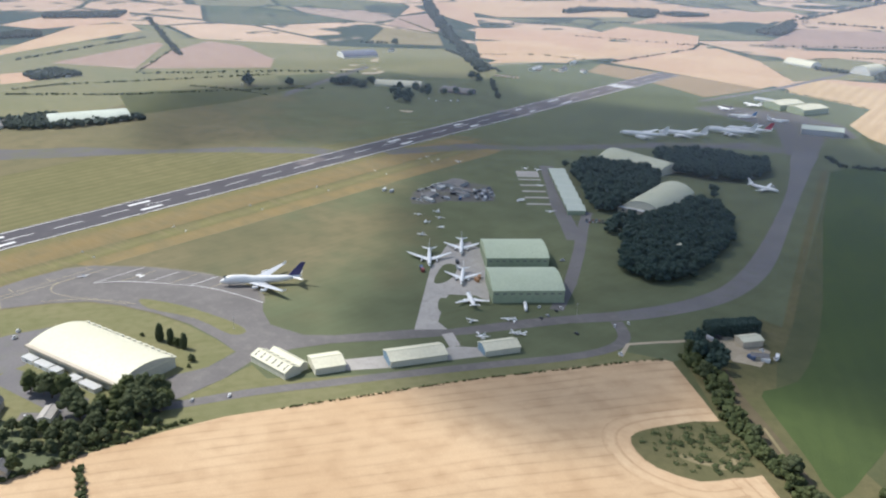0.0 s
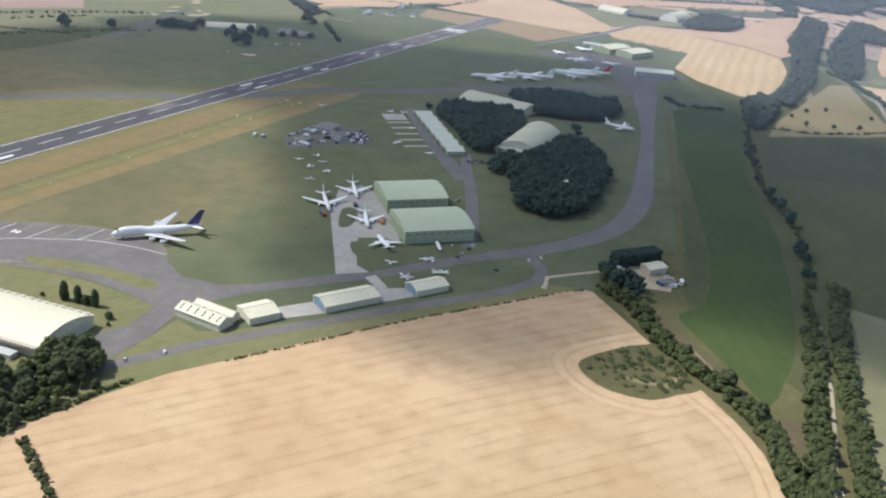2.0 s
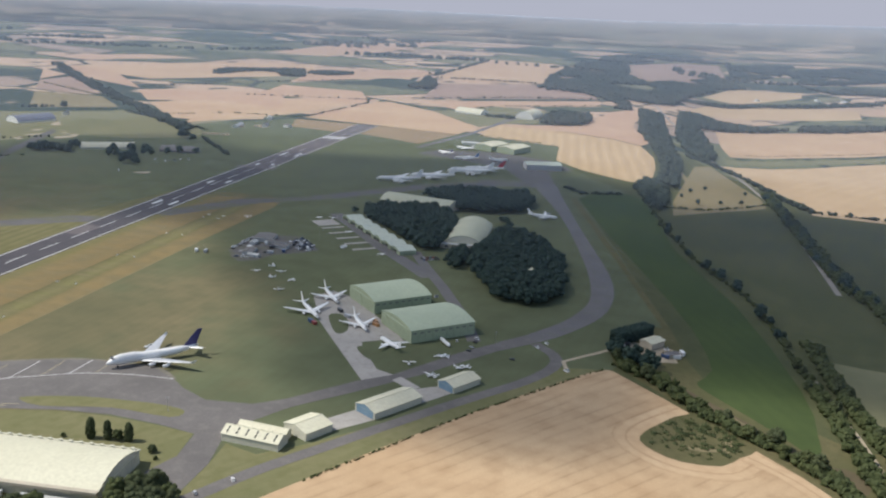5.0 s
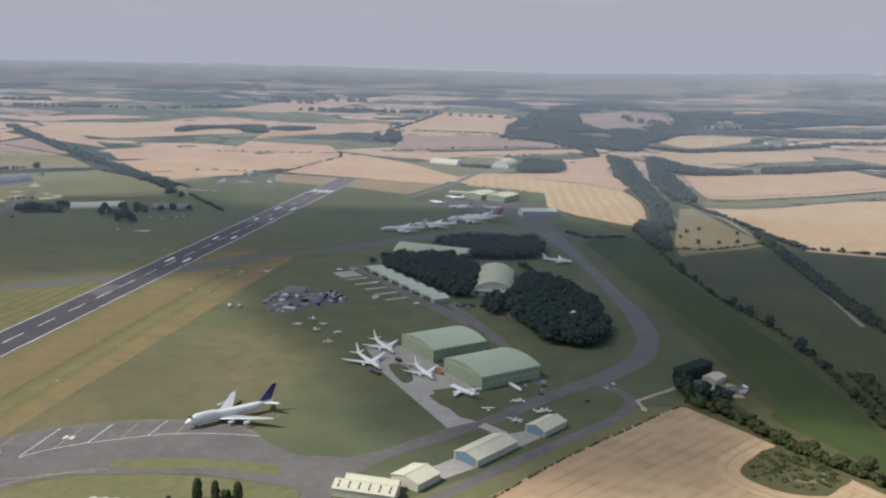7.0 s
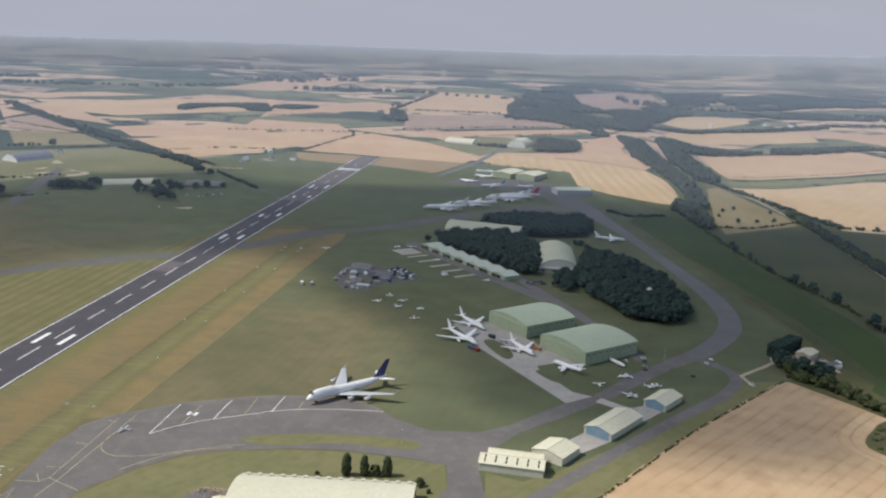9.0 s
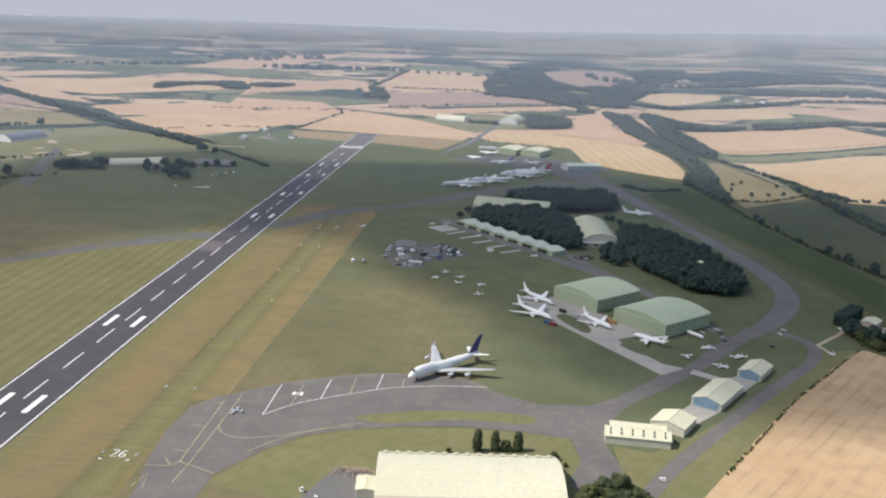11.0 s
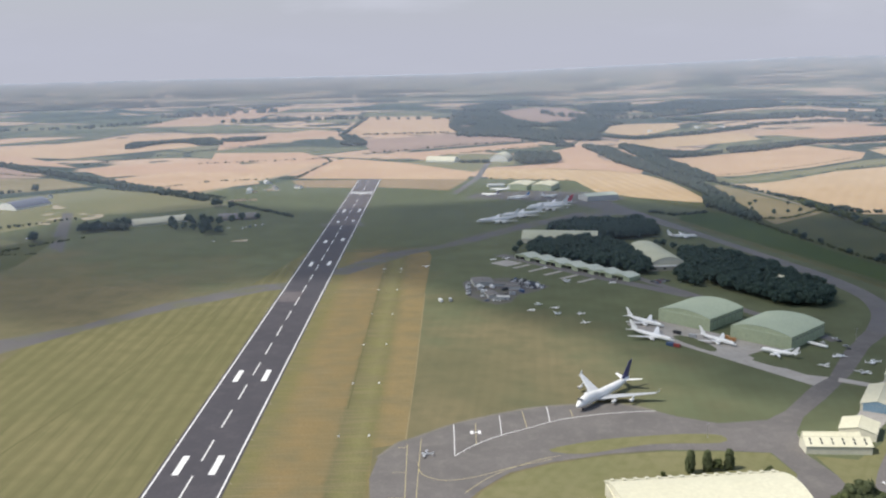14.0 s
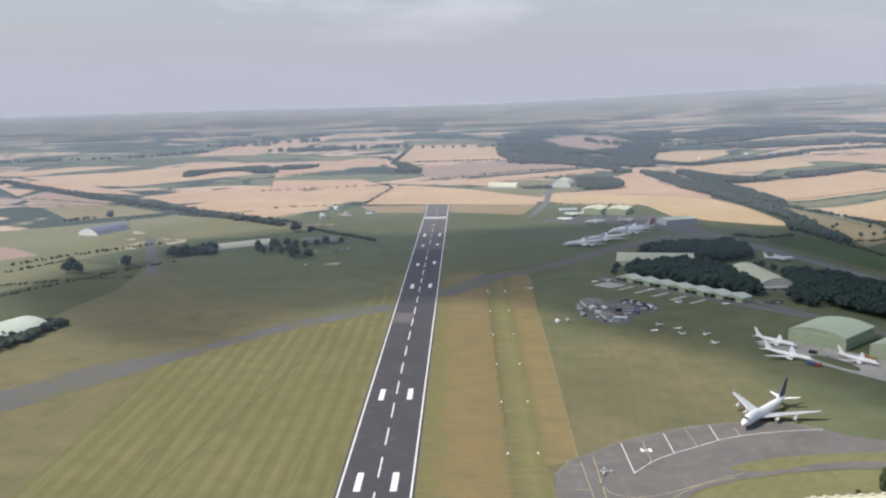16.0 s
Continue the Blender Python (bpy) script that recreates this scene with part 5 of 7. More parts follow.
# farm, cottages and yards
gable_shed("pale roofed farm barn beside a tall dark hedge", pose(587, 297, land(587), 0, 0, -35), 17, 12, 5.0, 6.6, "stone", "roof_cream", name="barn", category="barn")
gable_shed("low farm shed in a cluttered yard", pose(602, 281, land(602), 0, 0, -60), 12, 6, 3, 4.2, "stone", "roof_slate", name="shed", category="shed")
for x, y, a, d, w, rf, lb in ((313, -100, 42, 15, 8, "concrete", "low pale flat-roofed building in the yard"), (296, -128, 40, 12, 8, "roof_slate", "stone cottage under garden trees"), (330, -150, 60, 14, 9, "roof_slate", "stone house with slate roof under trees"), (352, -149, 50, 10, 8, "roof_slate", "stone cottage by the field edge"), (285, -118, 45, 14, 5, "roof_slate", "long low garden shed")):
    gable_shed(lb, pose(x, y, 0, 0, 0, a), d, w, 3.0 if rf != "roof_slate" else 5.0, 4.2 if rf != "roof_slate" else 8.0, "render_white" if rf != "roof_slate" else "stone", rf, name="cottage", category="house")
for x, y, a, d, w in ((-190, 1290, 20, 24, 9), (-160, 1205, 15, 30, 8), (-200, 1172, 10, 40, 9), (-120, 1215, 60, 14, 8), (-100, 2085, 15, 22, 12), (-745, 470, 30, 26, 12), (-700, 500, 20, 18, 10), (-420, 230, 30, 40, 22), (-440, 260, 30, 30, 18), (-180, 900, 30, 16, 8), (-150, 885, 0, 14, 7), (*(-533.5, 1129.5), 15, 16, 7), (1010, 2760, 20, 18, 10), (1085, 2740, 60, 16, 9), (820, 2630, 30, 15, 9)):
    gable_shed("small pale building far across the fields", pose(x, y, land(x), 0, 0, a), d, w, 3.5, 6.0, "render_white", "roof_slate" if w > 16 or w < 9 else "roof_grey", name="house", category="house")
gable_shed("small pale hut hidden in the wood", pose(470, 420, 0, 0, 0, 30), 9, 7, 11, 13.2, "render_white", "roof_cream", name="hut", category="hut")


# ---- aircraft ----
def wing(bm, root, tip, chord0, chord1, thick0, thick1, up):
    """A tapered slab with a rounded leading edge from root to tip; y points forward."""
    rings = []
    for c, ch, th in ((root, chord0, thick0), (tip, chord1, thick1)):
        c = Vector(c)
        prof = [(0.5, 0), (0.44, 0.42), (0.2, 0.5), (-0.2, 0.34), (-0.5, 0.05), (-0.5, -0.05), (-0.1, -0.36), (0.3, -0.46), (0.45, -0.32)]
        rings.append([c + Vector((0, a * ch, 0)) + Vector(up) * (b * th) for a, b in prof])
    loft(bm, rings)


def airliner(label, m, L, span, R, fin="aircraft_white", body="aircraft_white", engines=2, hump=False, rear=False, prop=False, sweep=32, nacelle="aircraft_white", group="", tail_h=None):
    """Jet or propeller airliner; nose towards +Y, standing on its wheels."""
    p = thing("airliner", label, "aircraft", m, group)
    cz = R * (1.62 if not prop else 1.7)
    H = tail_h or cz + R + L * 0.155
    stations = [(0.0, 0.04, -0.28), (0.012, 0.30, -0.24), (0.035, 0.56, -0.16), (0.07, 0.80, -0.08), (0.12, 0.96, 0), (0.17, 1, 0), (0.40, 1, 0), (0.66, 1, 0), (0.76, 0.88, 0.10), (0.86, 0.62, 0.30), (0.94, 0.36, 0.52), (1.0, 0.10, 0.66)]
    rings = []
    for s, k, dz in stations:
        r, y, q = R * k, L / 2 - s * L, []
        bump = {0.07: 1.30, 0.12: 1.46, 0.17: 1.50, 0.40: 1.06, 0.035: 1.10}.get(s, 1.0) if hump else 1.0
        for i in range(16):
            a = 2 * math.pi * i / 16
            z = math.sin(a)
            q.append(Vector((r * math.cos(a) * (0.86 if hump and z > 0.6 and bump > 1.2 else 1), y, cz + dz * R + r * z * (bump if z > 0 else 1))))
        rings.append(q)
    if hump:
        k = 6
        q = [v.copy() for v in rings[k - 1]]
        for v in q:
            v.y = L / 2 - 0.30 * L
        rings.insert(k, q)
    bm = bmesh.new()
    loft(bm, rings)
    part("fuselage", bm, body, p, smooth=True)
    # cockpit glass
    yw = L / 2 - (0.062 if hump else 0.045) * L
    zw = cz + R * (0.98 if hump else 0.46)
    for sx in (-1, 1):
        bm = boxed(sx * R * 0.30, yw, zw - R * 0.1, R * 0.52, R * 0.5, R * 0.2, rz=-sx * 24)
        part("cockpit_window", bm, "dark_glass", p)
    # wings
    wy, ch = L * 0.02, L * (0.20 if not prop else 0.15)
    tw = span / 2
    back = math.tan(radians(sweep)) * (tw - R * 0.6)
    dih = math.tan(radians(6)) * tw
    low = cz - R * (0.62 if not rear or True else 0)
    for sx, side in ((-1, "left"), (1, "right")):
        bm = bmesh.new()
        wing(bm, (sx * R * 0.55, wy + L * 0.06, low), (sx * tw, wy + L * 0.06 - back - ch * 0.30, low + dih), ch, ch * 0.27, ch * 0.12, ch * 0.03, (0, 0, 1))
        w = part("wing", bm, "aircraft_grey" if hump else "aircraft_white", p)
        bm = bmesh.new()
        wing(bm, (sx * R * 0.2, -L * 0.415, cz + R * 0.45), (sx * span * 0.17, -L * 0.415 - span * 0.085 * (0.4 if prop else 1), cz + R * 0.45 + span * 0.017), L * 0.095, L * 0.04, L * 0.010, L * 0.004, (0, 0, 1))
        part("tailplane", bm, body, p)
        if hump:
            bm = bmesh.new()
            wing(bm, (sx * tw, wy + L * 0.06 - back - ch * 0.30, low + dih), (sx * (tw + 0.5), wy + L * 0.06 - back - ch * 0.48, low + dih + 2.0), ch * 0.26, ch * 0.1, 0.2, 0.1, (1, 0, 0))
            part("winglet", bm, body, p)
        spots = [0.36, 0.66] if engines == 4 else ([0.34] if engines == 2 and not rear else [])
        for f in spots:
            x = sx * tw * f
            lead = wy + L * 0.06 - back * f + ch * (0.5 - 0.30 * f)
            zc = low + dih * f - R * (0.62 if not prop else 0.0)
            er, el = (R * 0.36, L * 0.07) if engines == 4 and hump else ((R * 0.46, L * 0.115) if not prop else (R * 0.36, L * 0.12))
            bm = bmesh.new()
            u, w2 = Vector((1, 0, 0)), Vector((0, 0, 1))
            loft(bm, [ring(Vector((x, lead + o * el, zc)), u, w2, er * k, 14) for o, k in ((0.75, 0.82), (0.72, 0.95), (0.55, 1.0), (0.1, 0.96), (-0.25, 0.62), (-0.35, 0.4))])
            e = part("engine", bm, nacelle if not prop else "bare_metal", p, smooth=False)
            bm = bmesh.new()
            loft(bm, [ring(Vector((x, lead + 0.76 * el, zc)), u, w2, er * 0.7, 14), ring(Vector((x, lead + 0.765 * el, zc)), u, w2, er * 0.68, 14)])
            part("intake", bm, "rubber", e)
            if prop:
                bm = bmesh.new()
                for a in range(4):
                    bmesh.ops.create_cube(bm, size=1, matrix=Matrix.Translation((x, lead + 0.82 * el, zc)) @ pose(0, 0, 0, 0, 90 * a + 20, 0) @ pose(0, 0, R * 0.62, 0, 0, 25) @ Matrix.Diagonal((0.32, 0.08, R * 1.15, 1)))
                part("propeller", bm, "paint_dark", e)
            else:
                bm = bmesh.new()
                wing(bm, (x, lead - el * 0.05, zc + er * 0.8), (x, lead - el * 0.35, low + dih * f + 0.1), el * 0.8, el * 0.7, 0.5, 0.4, (1, 0, 0))
                part("pylon", bm, body, e)
        if rear:
            bm = bmesh.new()
            u, w2 = Vector((1, 0, 0)), Vector((0, 0, 1))
            loft(bm, [ring(Vector((sx * R * 1.5, -L * 0.30 + o * L * 0.1, cz + R * 0.35)), u, w2, R * 0.45 * k, 12) for o, k in ((0.6, 0.85), (0.5, 1), (-0.2, 0.95), (-0.5, 0.6))])
            part("engine", bm, nacelle, p)
    # fin
    bm = bmesh.new()
    zr = cz + R * 0.85
    wing(bm, (0, -L * 0.395, zr - 0.4), (0, -L * 0.395 - (H - zr) * 0.72, H), L * 0.15, L * 0.058, L * 0.012, L * 0.005, (1, 0, 0))
    part("fin", bm, fin, p)
    # landing gear
    gear = [(0, L * 0.38)] + [(sx * (R * 0.6 + (R * 0.3 if hump else R * 0.5)), -L * 0.03) for sx in (-1, 1)]
    if hump:
        gear += [(sx * R * 0.62, -L * 0.075) for sx in (-1, 1)]
    wr = R * 0.2
    for gx, gy in gear:
        bm = bmesh.new()
        tube(bm, (gx, gy, wr), (gx, gy, cz - R * 0.6), 0.16 * R / 2, k=6)
        leg = part("gear_leg", bm, "bare_metal", p)
        for ox in (-1, 1):
            for oy in ((-1, 1) if gy < L * 0.3 and R > 2.2 else (0,)):
                bm = bmesh.new()
                tube(bm, (gx + ox * wr * 0.55 - wr * 0.28, gy + oy * wr * 1.1, wr), (gx + ox * wr * 0.55 + wr * 0.28, gy + oy * wr * 1.1, wr), wr, k=12)
                part("wheel", bm, "rubber", leg)
    return p


def nose_pose(nose, tail, z=0.16):
    """Pose of an aircraft from its nose and tail on the plan."""
    n_, t_ = Vector(nose), Vector(tail)
    c, d = (n_ + t_) / 2, n_ - t_
    return pose(c.x, c.y, z, 0, 0, deg(d.x, d.y) - 90)


airliner("white four-engined jumbo jet with navy blue tail", nose_pose((224, 97), (268, 147)), 66, 60, 3.05, "aircraft_navy", engines=4, hump=True, sweep=34, tail_h=18.8)
PARKED = "white airliners parked on the concrete stand"
airliner("white twin-engined airliner without markings", nose_pose((322.5, 244), (294, 277)), 43, 39, 1.75, engines=2, sweep=27, group=PARKED)
airliner("white narrow-body airliner beside the halls", nose_pose((324, 286), (299, 318)), 40, 33, 1.7, engines=2, sweep=27, group=PARKED)
airliner("white twin-engined airliner before the large halls", nose_pose((368, 231), (347, 260)), 35, 31, 1.7, engines=2, sweep=27, group=PARKED)
airliner("white short airliner on grass by the hall", nose_pose((383, 220), (405, 201)), 29, 27, 1.75, engines=2, sweep=27, group=PARKED)
airliner("white four-propeller vintage airliner at the wood edge", nose_pose((460, 688), (421, 690)), 37, 43, 1.85, engines=4, prop=True, sweep=6, group="")
FAR = "airliners parked on the far apron"
for nose, tail, L, S, R_, key, e, h, lb in (((186, 812), (246, 836), 64, 60, 2.8, "aircraft_white", 4, False, "long white four-engined airliner"), ((222, 856), (285, 878), 66, 60, 3.0, "aircraft_white", 2, False, "white wide-body airliner without markings"), ((264, 916), (328, 939), 69, 62, 3.2, "aircraft_white", 4, True, "white jumbo jet parked close to others"),
        ((279, 949), (341, 969), 63, 60, 2.9, "aircraft_red", 2, False, "white wide-body airliner with red tail"), ((244, 1040), (282, 1056), 40, 35, 1.9, "aircraft_blue", 2, False, "white airliner with blue tail"), ((205, 1090), (232, 1078), 30, 30, 1.7, "aircraft_navy", 2, False, "small airliner with dark tail"), ((222, 1150), (255, 1140), 34, 32, 1.8, "aircraft_white", 2, False, "white airliner before the gabled hangars"), ((330, 1068), (300, 1050), 32, 30, 1.7, "aircraft_white", 2, False, "white regional jet")):
    airliner(lb + " on the far apron", nose_pose(nose, tail), L, S, R_, key, engines=e, hump=h, group=FAR)

# stored fuselage with no wings
tube_body = thing("fuselage_section", "white wingless aircraft fuselage lying beside the hall", "fuselage", nose_pose((426, 239), (437, 225)))
bm = bmesh.new()
loft(bm, [ring(Vector((0, 9 - 18 * s, 1.6)), Vector((1, 0, 0)), Vector((0, 0, 1)), r, 12) for s, r in ((0, 0.2), (0.05, 0.9), (0.15, 1.4), (0.8, 1.4), (0.95, 1.1), (1, 0.5))])
part("shell", bm, "aircraft_white", tube_body, smooth=True)
part("cradle", boxed(0, 3, 0, 1.6, 0.6, 0.5), "rubber", tube_body)
part("cradle", boxed(0, -5, 0, 1.6, 0.6, 0.5), "rubber", tube_body)


def light_plane(label, m, high=False, paint="aircraft_white"):
    p = thing("light_aircraft", label, "light aircraft", m, "light aircraft on the grass")
    bm = bmesh.new()
    loft(bm, [[Vector((x * w, y, 1.1 + dz + z * h)) for x, z in ((-1, -1), (1, -1), (1, 0.4), (0.6, 1), (-0.6, 1), (-1, 0.4))] for y, w, h, dz in ((2.6, 0.3, 0.3, 0), (2.3, 0.45, 0.45, 0), (1.0, 0.58, 0.62, 0.05), (-0.6, 0.55, 0.6, 0.1), (-2.4, 0.25, 0.3, 0.2), (-4.3, 0.08, 0.14, 0.3))])
    part("fuselage", bm, paint, p)
    zw = 1.75 if high else 0.85
    for sx in (-1, 1):
        bm = bmesh.new()
        wing(bm, (sx * 0.4, 0.5, zw), (sx * 5.2, 0.4, zw + 0.35), 1.65, 1.2, 0.22, 0.12, (0, 0, 1))
        part("wing", bm, paint, p)
        bm = bmesh.new()
        wing(bm, (0, -3.9, 1.35), (sx * 1.8, -4.0, 1.35), 1.0, 0.7, 0.1, 0.06, (0, 0, 1))
        part("tailplane", bm, paint, p)
        bm = bmesh.new()
        tube(bm, (sx * 1.0 - 0.09, 0.1, 0.26), (sx * 1.0 + 0.09, 0.1, 0.26), 0.26, k=10)
        part("wheel", bm, "rubber", p)
    bm = bmesh.new()
    wing(bm, (0, -3.8, 1.4), (0, -4.4, 2.6), 1.3, 0.7, 0.1, 0.06, (1, 0, 0))
    part("fin", bm, paint, p)
    part("canopy", boxed(0, 0.4, 1.52, 0.9, 1.7, 0.42, bevel=0.12), "dark_glass", p)
    bm = boxed(0, 2.68, 0.15, 0.12, 0.06, 1.9)
    part("propeller", bm, "paint_dark", p)
    bm = bmesh.new()
    tube(bm, (-0.08, 1.9, 0.22), (0.08, 1.9, 0.22), 0.22, k=10)
    part("wheel", bm, "rubber", p)
    return p


lp_low = lp_high = None
SPOTS = [(218.8, 349.2), (227.5, 368.4), (241.2, 355.9), (240.4, 335), (260.6, 334.1), (260.8, 305.3), (417.1, 182), (434.5, 204), (439.5, 205.2), (437.5, 166.1), (439.9, 165.6), (457.7, 189.9), (453.4, 186.6), (265, 458.4), (249.5, 523.2), (211, 574.3), (264.3, 464.1), (309.6, 450.7), (120.7, 536.7), (195.2, 570.4)]
for i, (x, y) in enumerate(SPOTS):
    a = (35, -60, 20, 120, 80, 200, 15, 45, 300, 160, 40, 70, 250, 120, 30, 10, 80, 45, 20, 65)[i]
    if i == 0:
        lp_low = light_plane("small white low-wing aircraft parked on grass", pose(x, y, 0.1, 0, 0, a))
    elif i == 1:
        lp_high = light_plane("small white high-wing aircraft parked on grass", pose(x, y, 0.1, 0, 0, a), True)
    else:
        copy_thing(lp_low if i % 3 else lp_high, pose(x, y, 0.18, 0, 0, a))
for ob in [o for o in scene.objects if o.get("category") == "light aircraft"]:
    ob.scale = (0.95, 0.95, 0.95)
light_plane("small grey biplane-sized aircraft taxiing on the apron", pose(128.5, 33.7, 0.16, 0, 0, 80), False, "paint_silver")


# ---- trees ----
oak = [tree_source(11, 13, 12.5, "leaf_dark", 7, 14, 500, leaf=0.031), tree_source(12, 11.5, 11.5, "leaf_dark", 7, 12, 460, leaf=0.031), tree_source(13, 14, 12.5, "leaf_dark", 8, 14, 500, leaf=0.031)]
ash = [tree_source(21, 12, 11, "leaf_ash", 17, 72, 1700, leaf=0.022), tree_source(22, 9, 9, "leaf_ash", 15, 66, 1500, leaf=0.022), tree_source(23, 13, 12, "leaf_oak", 17, 72, 1700, leaf=0.022)]
broad = [tree_source(24, 12, 11, "leaf_oak", 17, 72, 1700, leaf=0.022), tree_source(25, 13, 10.5, "leaf_ash", 18, 72, 1700, leaf=0.022)]
bush = [tree_source(31, 5, 6, "leaf_hedge", 11, 44, 1000, 0.15, 0.22, 0.021), tree_source(32, 6.5, 7, "leaf_oak", 12, 50, 1100, 0.18, 0.22, 0.021)]


def columnar(seed, height, width):
    """Close-set upright conifer, foliage down to the ground."""
    rd = np.random.default_rng(seed)
    root = thing("tree", "", "tree")
    bm = bmesh.new()
    tube(bm, (0, 0, -0.2), (0, 0, height * 0.8), 0.28, 0.08, 7)
    part("trunk", bm, "bark", root)
    h = rd.uniform(0.03, 0.97, 260)
    r = width / 2 * np.sqrt(np.clip(1 - (2 * h - 0.75) ** 2 / 1.6, 0.02, 1)) * rd.uniform(0.45, 0.95, 260)
    a = rd.uniform(0, 6.283, 260)
    me = clump_mesh("crown", np.stack([r * np.cos(a), r * np.sin(a), h * height], 1), rd.uniform(0.45, 0.7, 260), 1.5, 0.16, 1500, 0.2)
    me.materials.append(MATS["leaf_oak"])
    crown = new("crown", me)
    crown.parent = root
    return root


cypress = [columnar(41, 10.0, 4.2)]
used = set()


def plant(kind, x, y, label, scale=1.0, group=""):
    src = random.choice(kind)
    m = pose(x, y, land(x), 0, 0, random.uniform(0, 360))
    if src not in used:
        used.add(src)
        t = src
        t.matrix_basis = m
    else:
        t = copy_thing(src, m)
    k = scale * random.uniform(0.85, 1.15)
    t.scale = (k * random.uniform(0.92, 1.08), k * random.uniform(0.92, 1.08), k)
    return tagged(t, label, "tree", group)


def crown_of(src):
    return [c for c in src.children if c.name.startswith("crown")][0]


def grove(name, spots, kind, label, category="woodland"):
    """Crowns of a close stand, joined."""
    vs, fs, base = [], [], 0
    for x, y, k in spots:
        me = crown_of(random.choice(kind)).data
        co, tri = np.empty(len(me.vertices) * 3), np.empty(len(me.polygons) * 3, int)
        me.vertices.foreach_get("co", co)
        me.polygons.foreach_get("vertices", tri)
        a = random.uniform(0, 6.283)
        co = co.reshape(-1, 3) * k @ np.array([[math.cos(a), math.sin(a), 0], [-math.sin(a), math.cos(a), 0], [0, 0, 1]])
        vs.append(co + (x, y, land(x)))
        fs.append(tri + base)
        base += len(me.vertices)
    co, tri = np.concatenate(vs), np.concatenate(fs)
    me = bpy.data.meshes.new(name)
    me.vertices.add(len(co))
    me.vertices.foreach_set("co", co.ravel())
    me.loops.add(len(tri))
    me.loops.foreach_set("vertex_index", tri)
    me.polygons.add(len(tri) // 3)
    me.polygons.foreach_set("loop_start", np.arange(0, len(tri), 3))
    me.update(calc_edges=True)
    me.materials.append(crown_of(kind[0]).data.materials[0])
    return tagged(new(name, me), label, category, kind="stuff")


def wood(poly, spacing, kind, label, scale=1.0):
    xs, ys, spots = [p[0] for p in poly], [p[1] for p in poly], []
    y, odd = min(ys), 0
    while y < max(ys):
        x = min(xs) + (spacing / 2) * odd
        while x < max(xs):
            px, py = x + random.uniform(-0.3, 0.3) * spacing, y + random.uniform(-0.3, 0.3) * spacing
            if inside(px, py, poly):
                spots.append((px, py, scale * random.uniform(0.95, 1.3)))
            x += spacing
        y += spacing * 0.87
        odd ^= 1
    grove("wood", spots, kind, label)


random.seed(5)
wood([(398, 470), (416, 415), (440, 362), (463, 344), (487, 349), (499, 375), (501, 410), (487, 490), (466, 540), (435, 575), (410, 590), (404, 540)], 8.6, oak, "dark broadleaf trees in the round wood")
wood([(374, 452), (394, 428), (402, 462), (398, 486), (384, 480)], 8.5, oak, "dark broadleaf trees before the arched hangar", 0.85)
wood([(238, 606), (262, 574), (296, 540), (330, 496), (358, 484), (358, 540), (353, 600), (330, 645), (288, 656), (240, 630)], 8.6, oak, "dark broadleaf trees behind the hangar row")
wood([(325, 686), (352, 674), (413, 702), (419, 750), (402, 790), (335, 790), (276, 750), (292, 716)], 8.8, oak, "dark broadleaf trees in the far wood")
for x, y, s in ((225, 612, 0.8), (232, 640, 0.8), (405, 640, 0.9), (412, 620, 0.8), (398, 645, 0.8)):
    plant(oak, x, y, "single dark tree at the wood edge", s)
# round the large hangar
for x, y, k, s in ((330, -56, broad, 1.45), (338, -50, ash, 1.4), (346, -45, broad, 1.5), (354, -46, ash, 1.4), (335, -66, ash, 1.45), (343, -60, broad, 1.5), (351, -56, ash, 1.45), (358, -52, broad, 1.25), (334, -77, broad, 1.25), (341, -72, ash, 1.3), (349, -67, broad, 1.3), (356, -63, ash, 1.2), (340, -84, broad, 1.1), (348, -79, ash, 1.15), (355, -74, broad, 1.1),
    (278, -92, broad, 1.25), (286, -88, broad, 1.3), (294, -87, broad, 1.45), (302, -83, broad, 1.35), (322, -88, ash, 1.35), (330, -89, broad, 1.2)):
    plant(k, x, y, "full leafy green tree close beside the large hangar", s, "trees by the large hangar")
for x, y, k, s in ((349, -90, broad, 1.0), (357, -86, ash, 0.95), (363, -82, broad, 0.8), (352, -98, ash, 0.95), (345, -104, broad, 0.95), (337, -107, broad, 0.9), (330, -112, broad, 0.95), (322, -117, broad, 0.95), (314, -123, broad, 0.85), (352, -108, ash, 0.85), (343, -114, ash, 0.8), (332, -122, ash, 0.75), (322, -132, broad, 0.85), (314, -136, ash, 0.8), (354, -143, broad, 0.85), (346, -148, ash, 0.8), (338, -134, ash, 0.7)):
    plant(k, x, y, "leafy tree in the overgrown garden by the field", s, "garden trees")
for x, y, s in ((363, -74, 1.2), (364, -66, 1.0), (367, -88, 1.2), (362, -92, 1.3), (361, -99, 1.4), (358, -104, 1.3), (362, -110, 1.2), (350, -119, 1.2), (356, -114, 1.1), (343, -124, 1.1), (336, -128, 1.1), (362, -118, 1.0), (364, -126, 0.9), (335, -142, 1.2), (328, -140, 1.1), (318, -112, 0.9), (369, -62, 0.8), (316, 2, 1.0), (322, -5, 0.5)):
    plant(bush, x, y, "low green bush by the field edge", s, "bushes by the field edge")
for x, y in ((273.6, 6), (283.5, 8), (296.1, 10)):
    plant(cypress, x, y, "slender dark conifer beside the large hangar", 1.2, "conifers by the hangar")
plant(cypress, 328, -100, "slender dark conifer by the low shed", 0.7)
plant(bush, 289.5, 9, "round dark bush between the conifers", 1.3)
plant(bush, 258, 2, "small dark bush behind the hangar", 0.6)
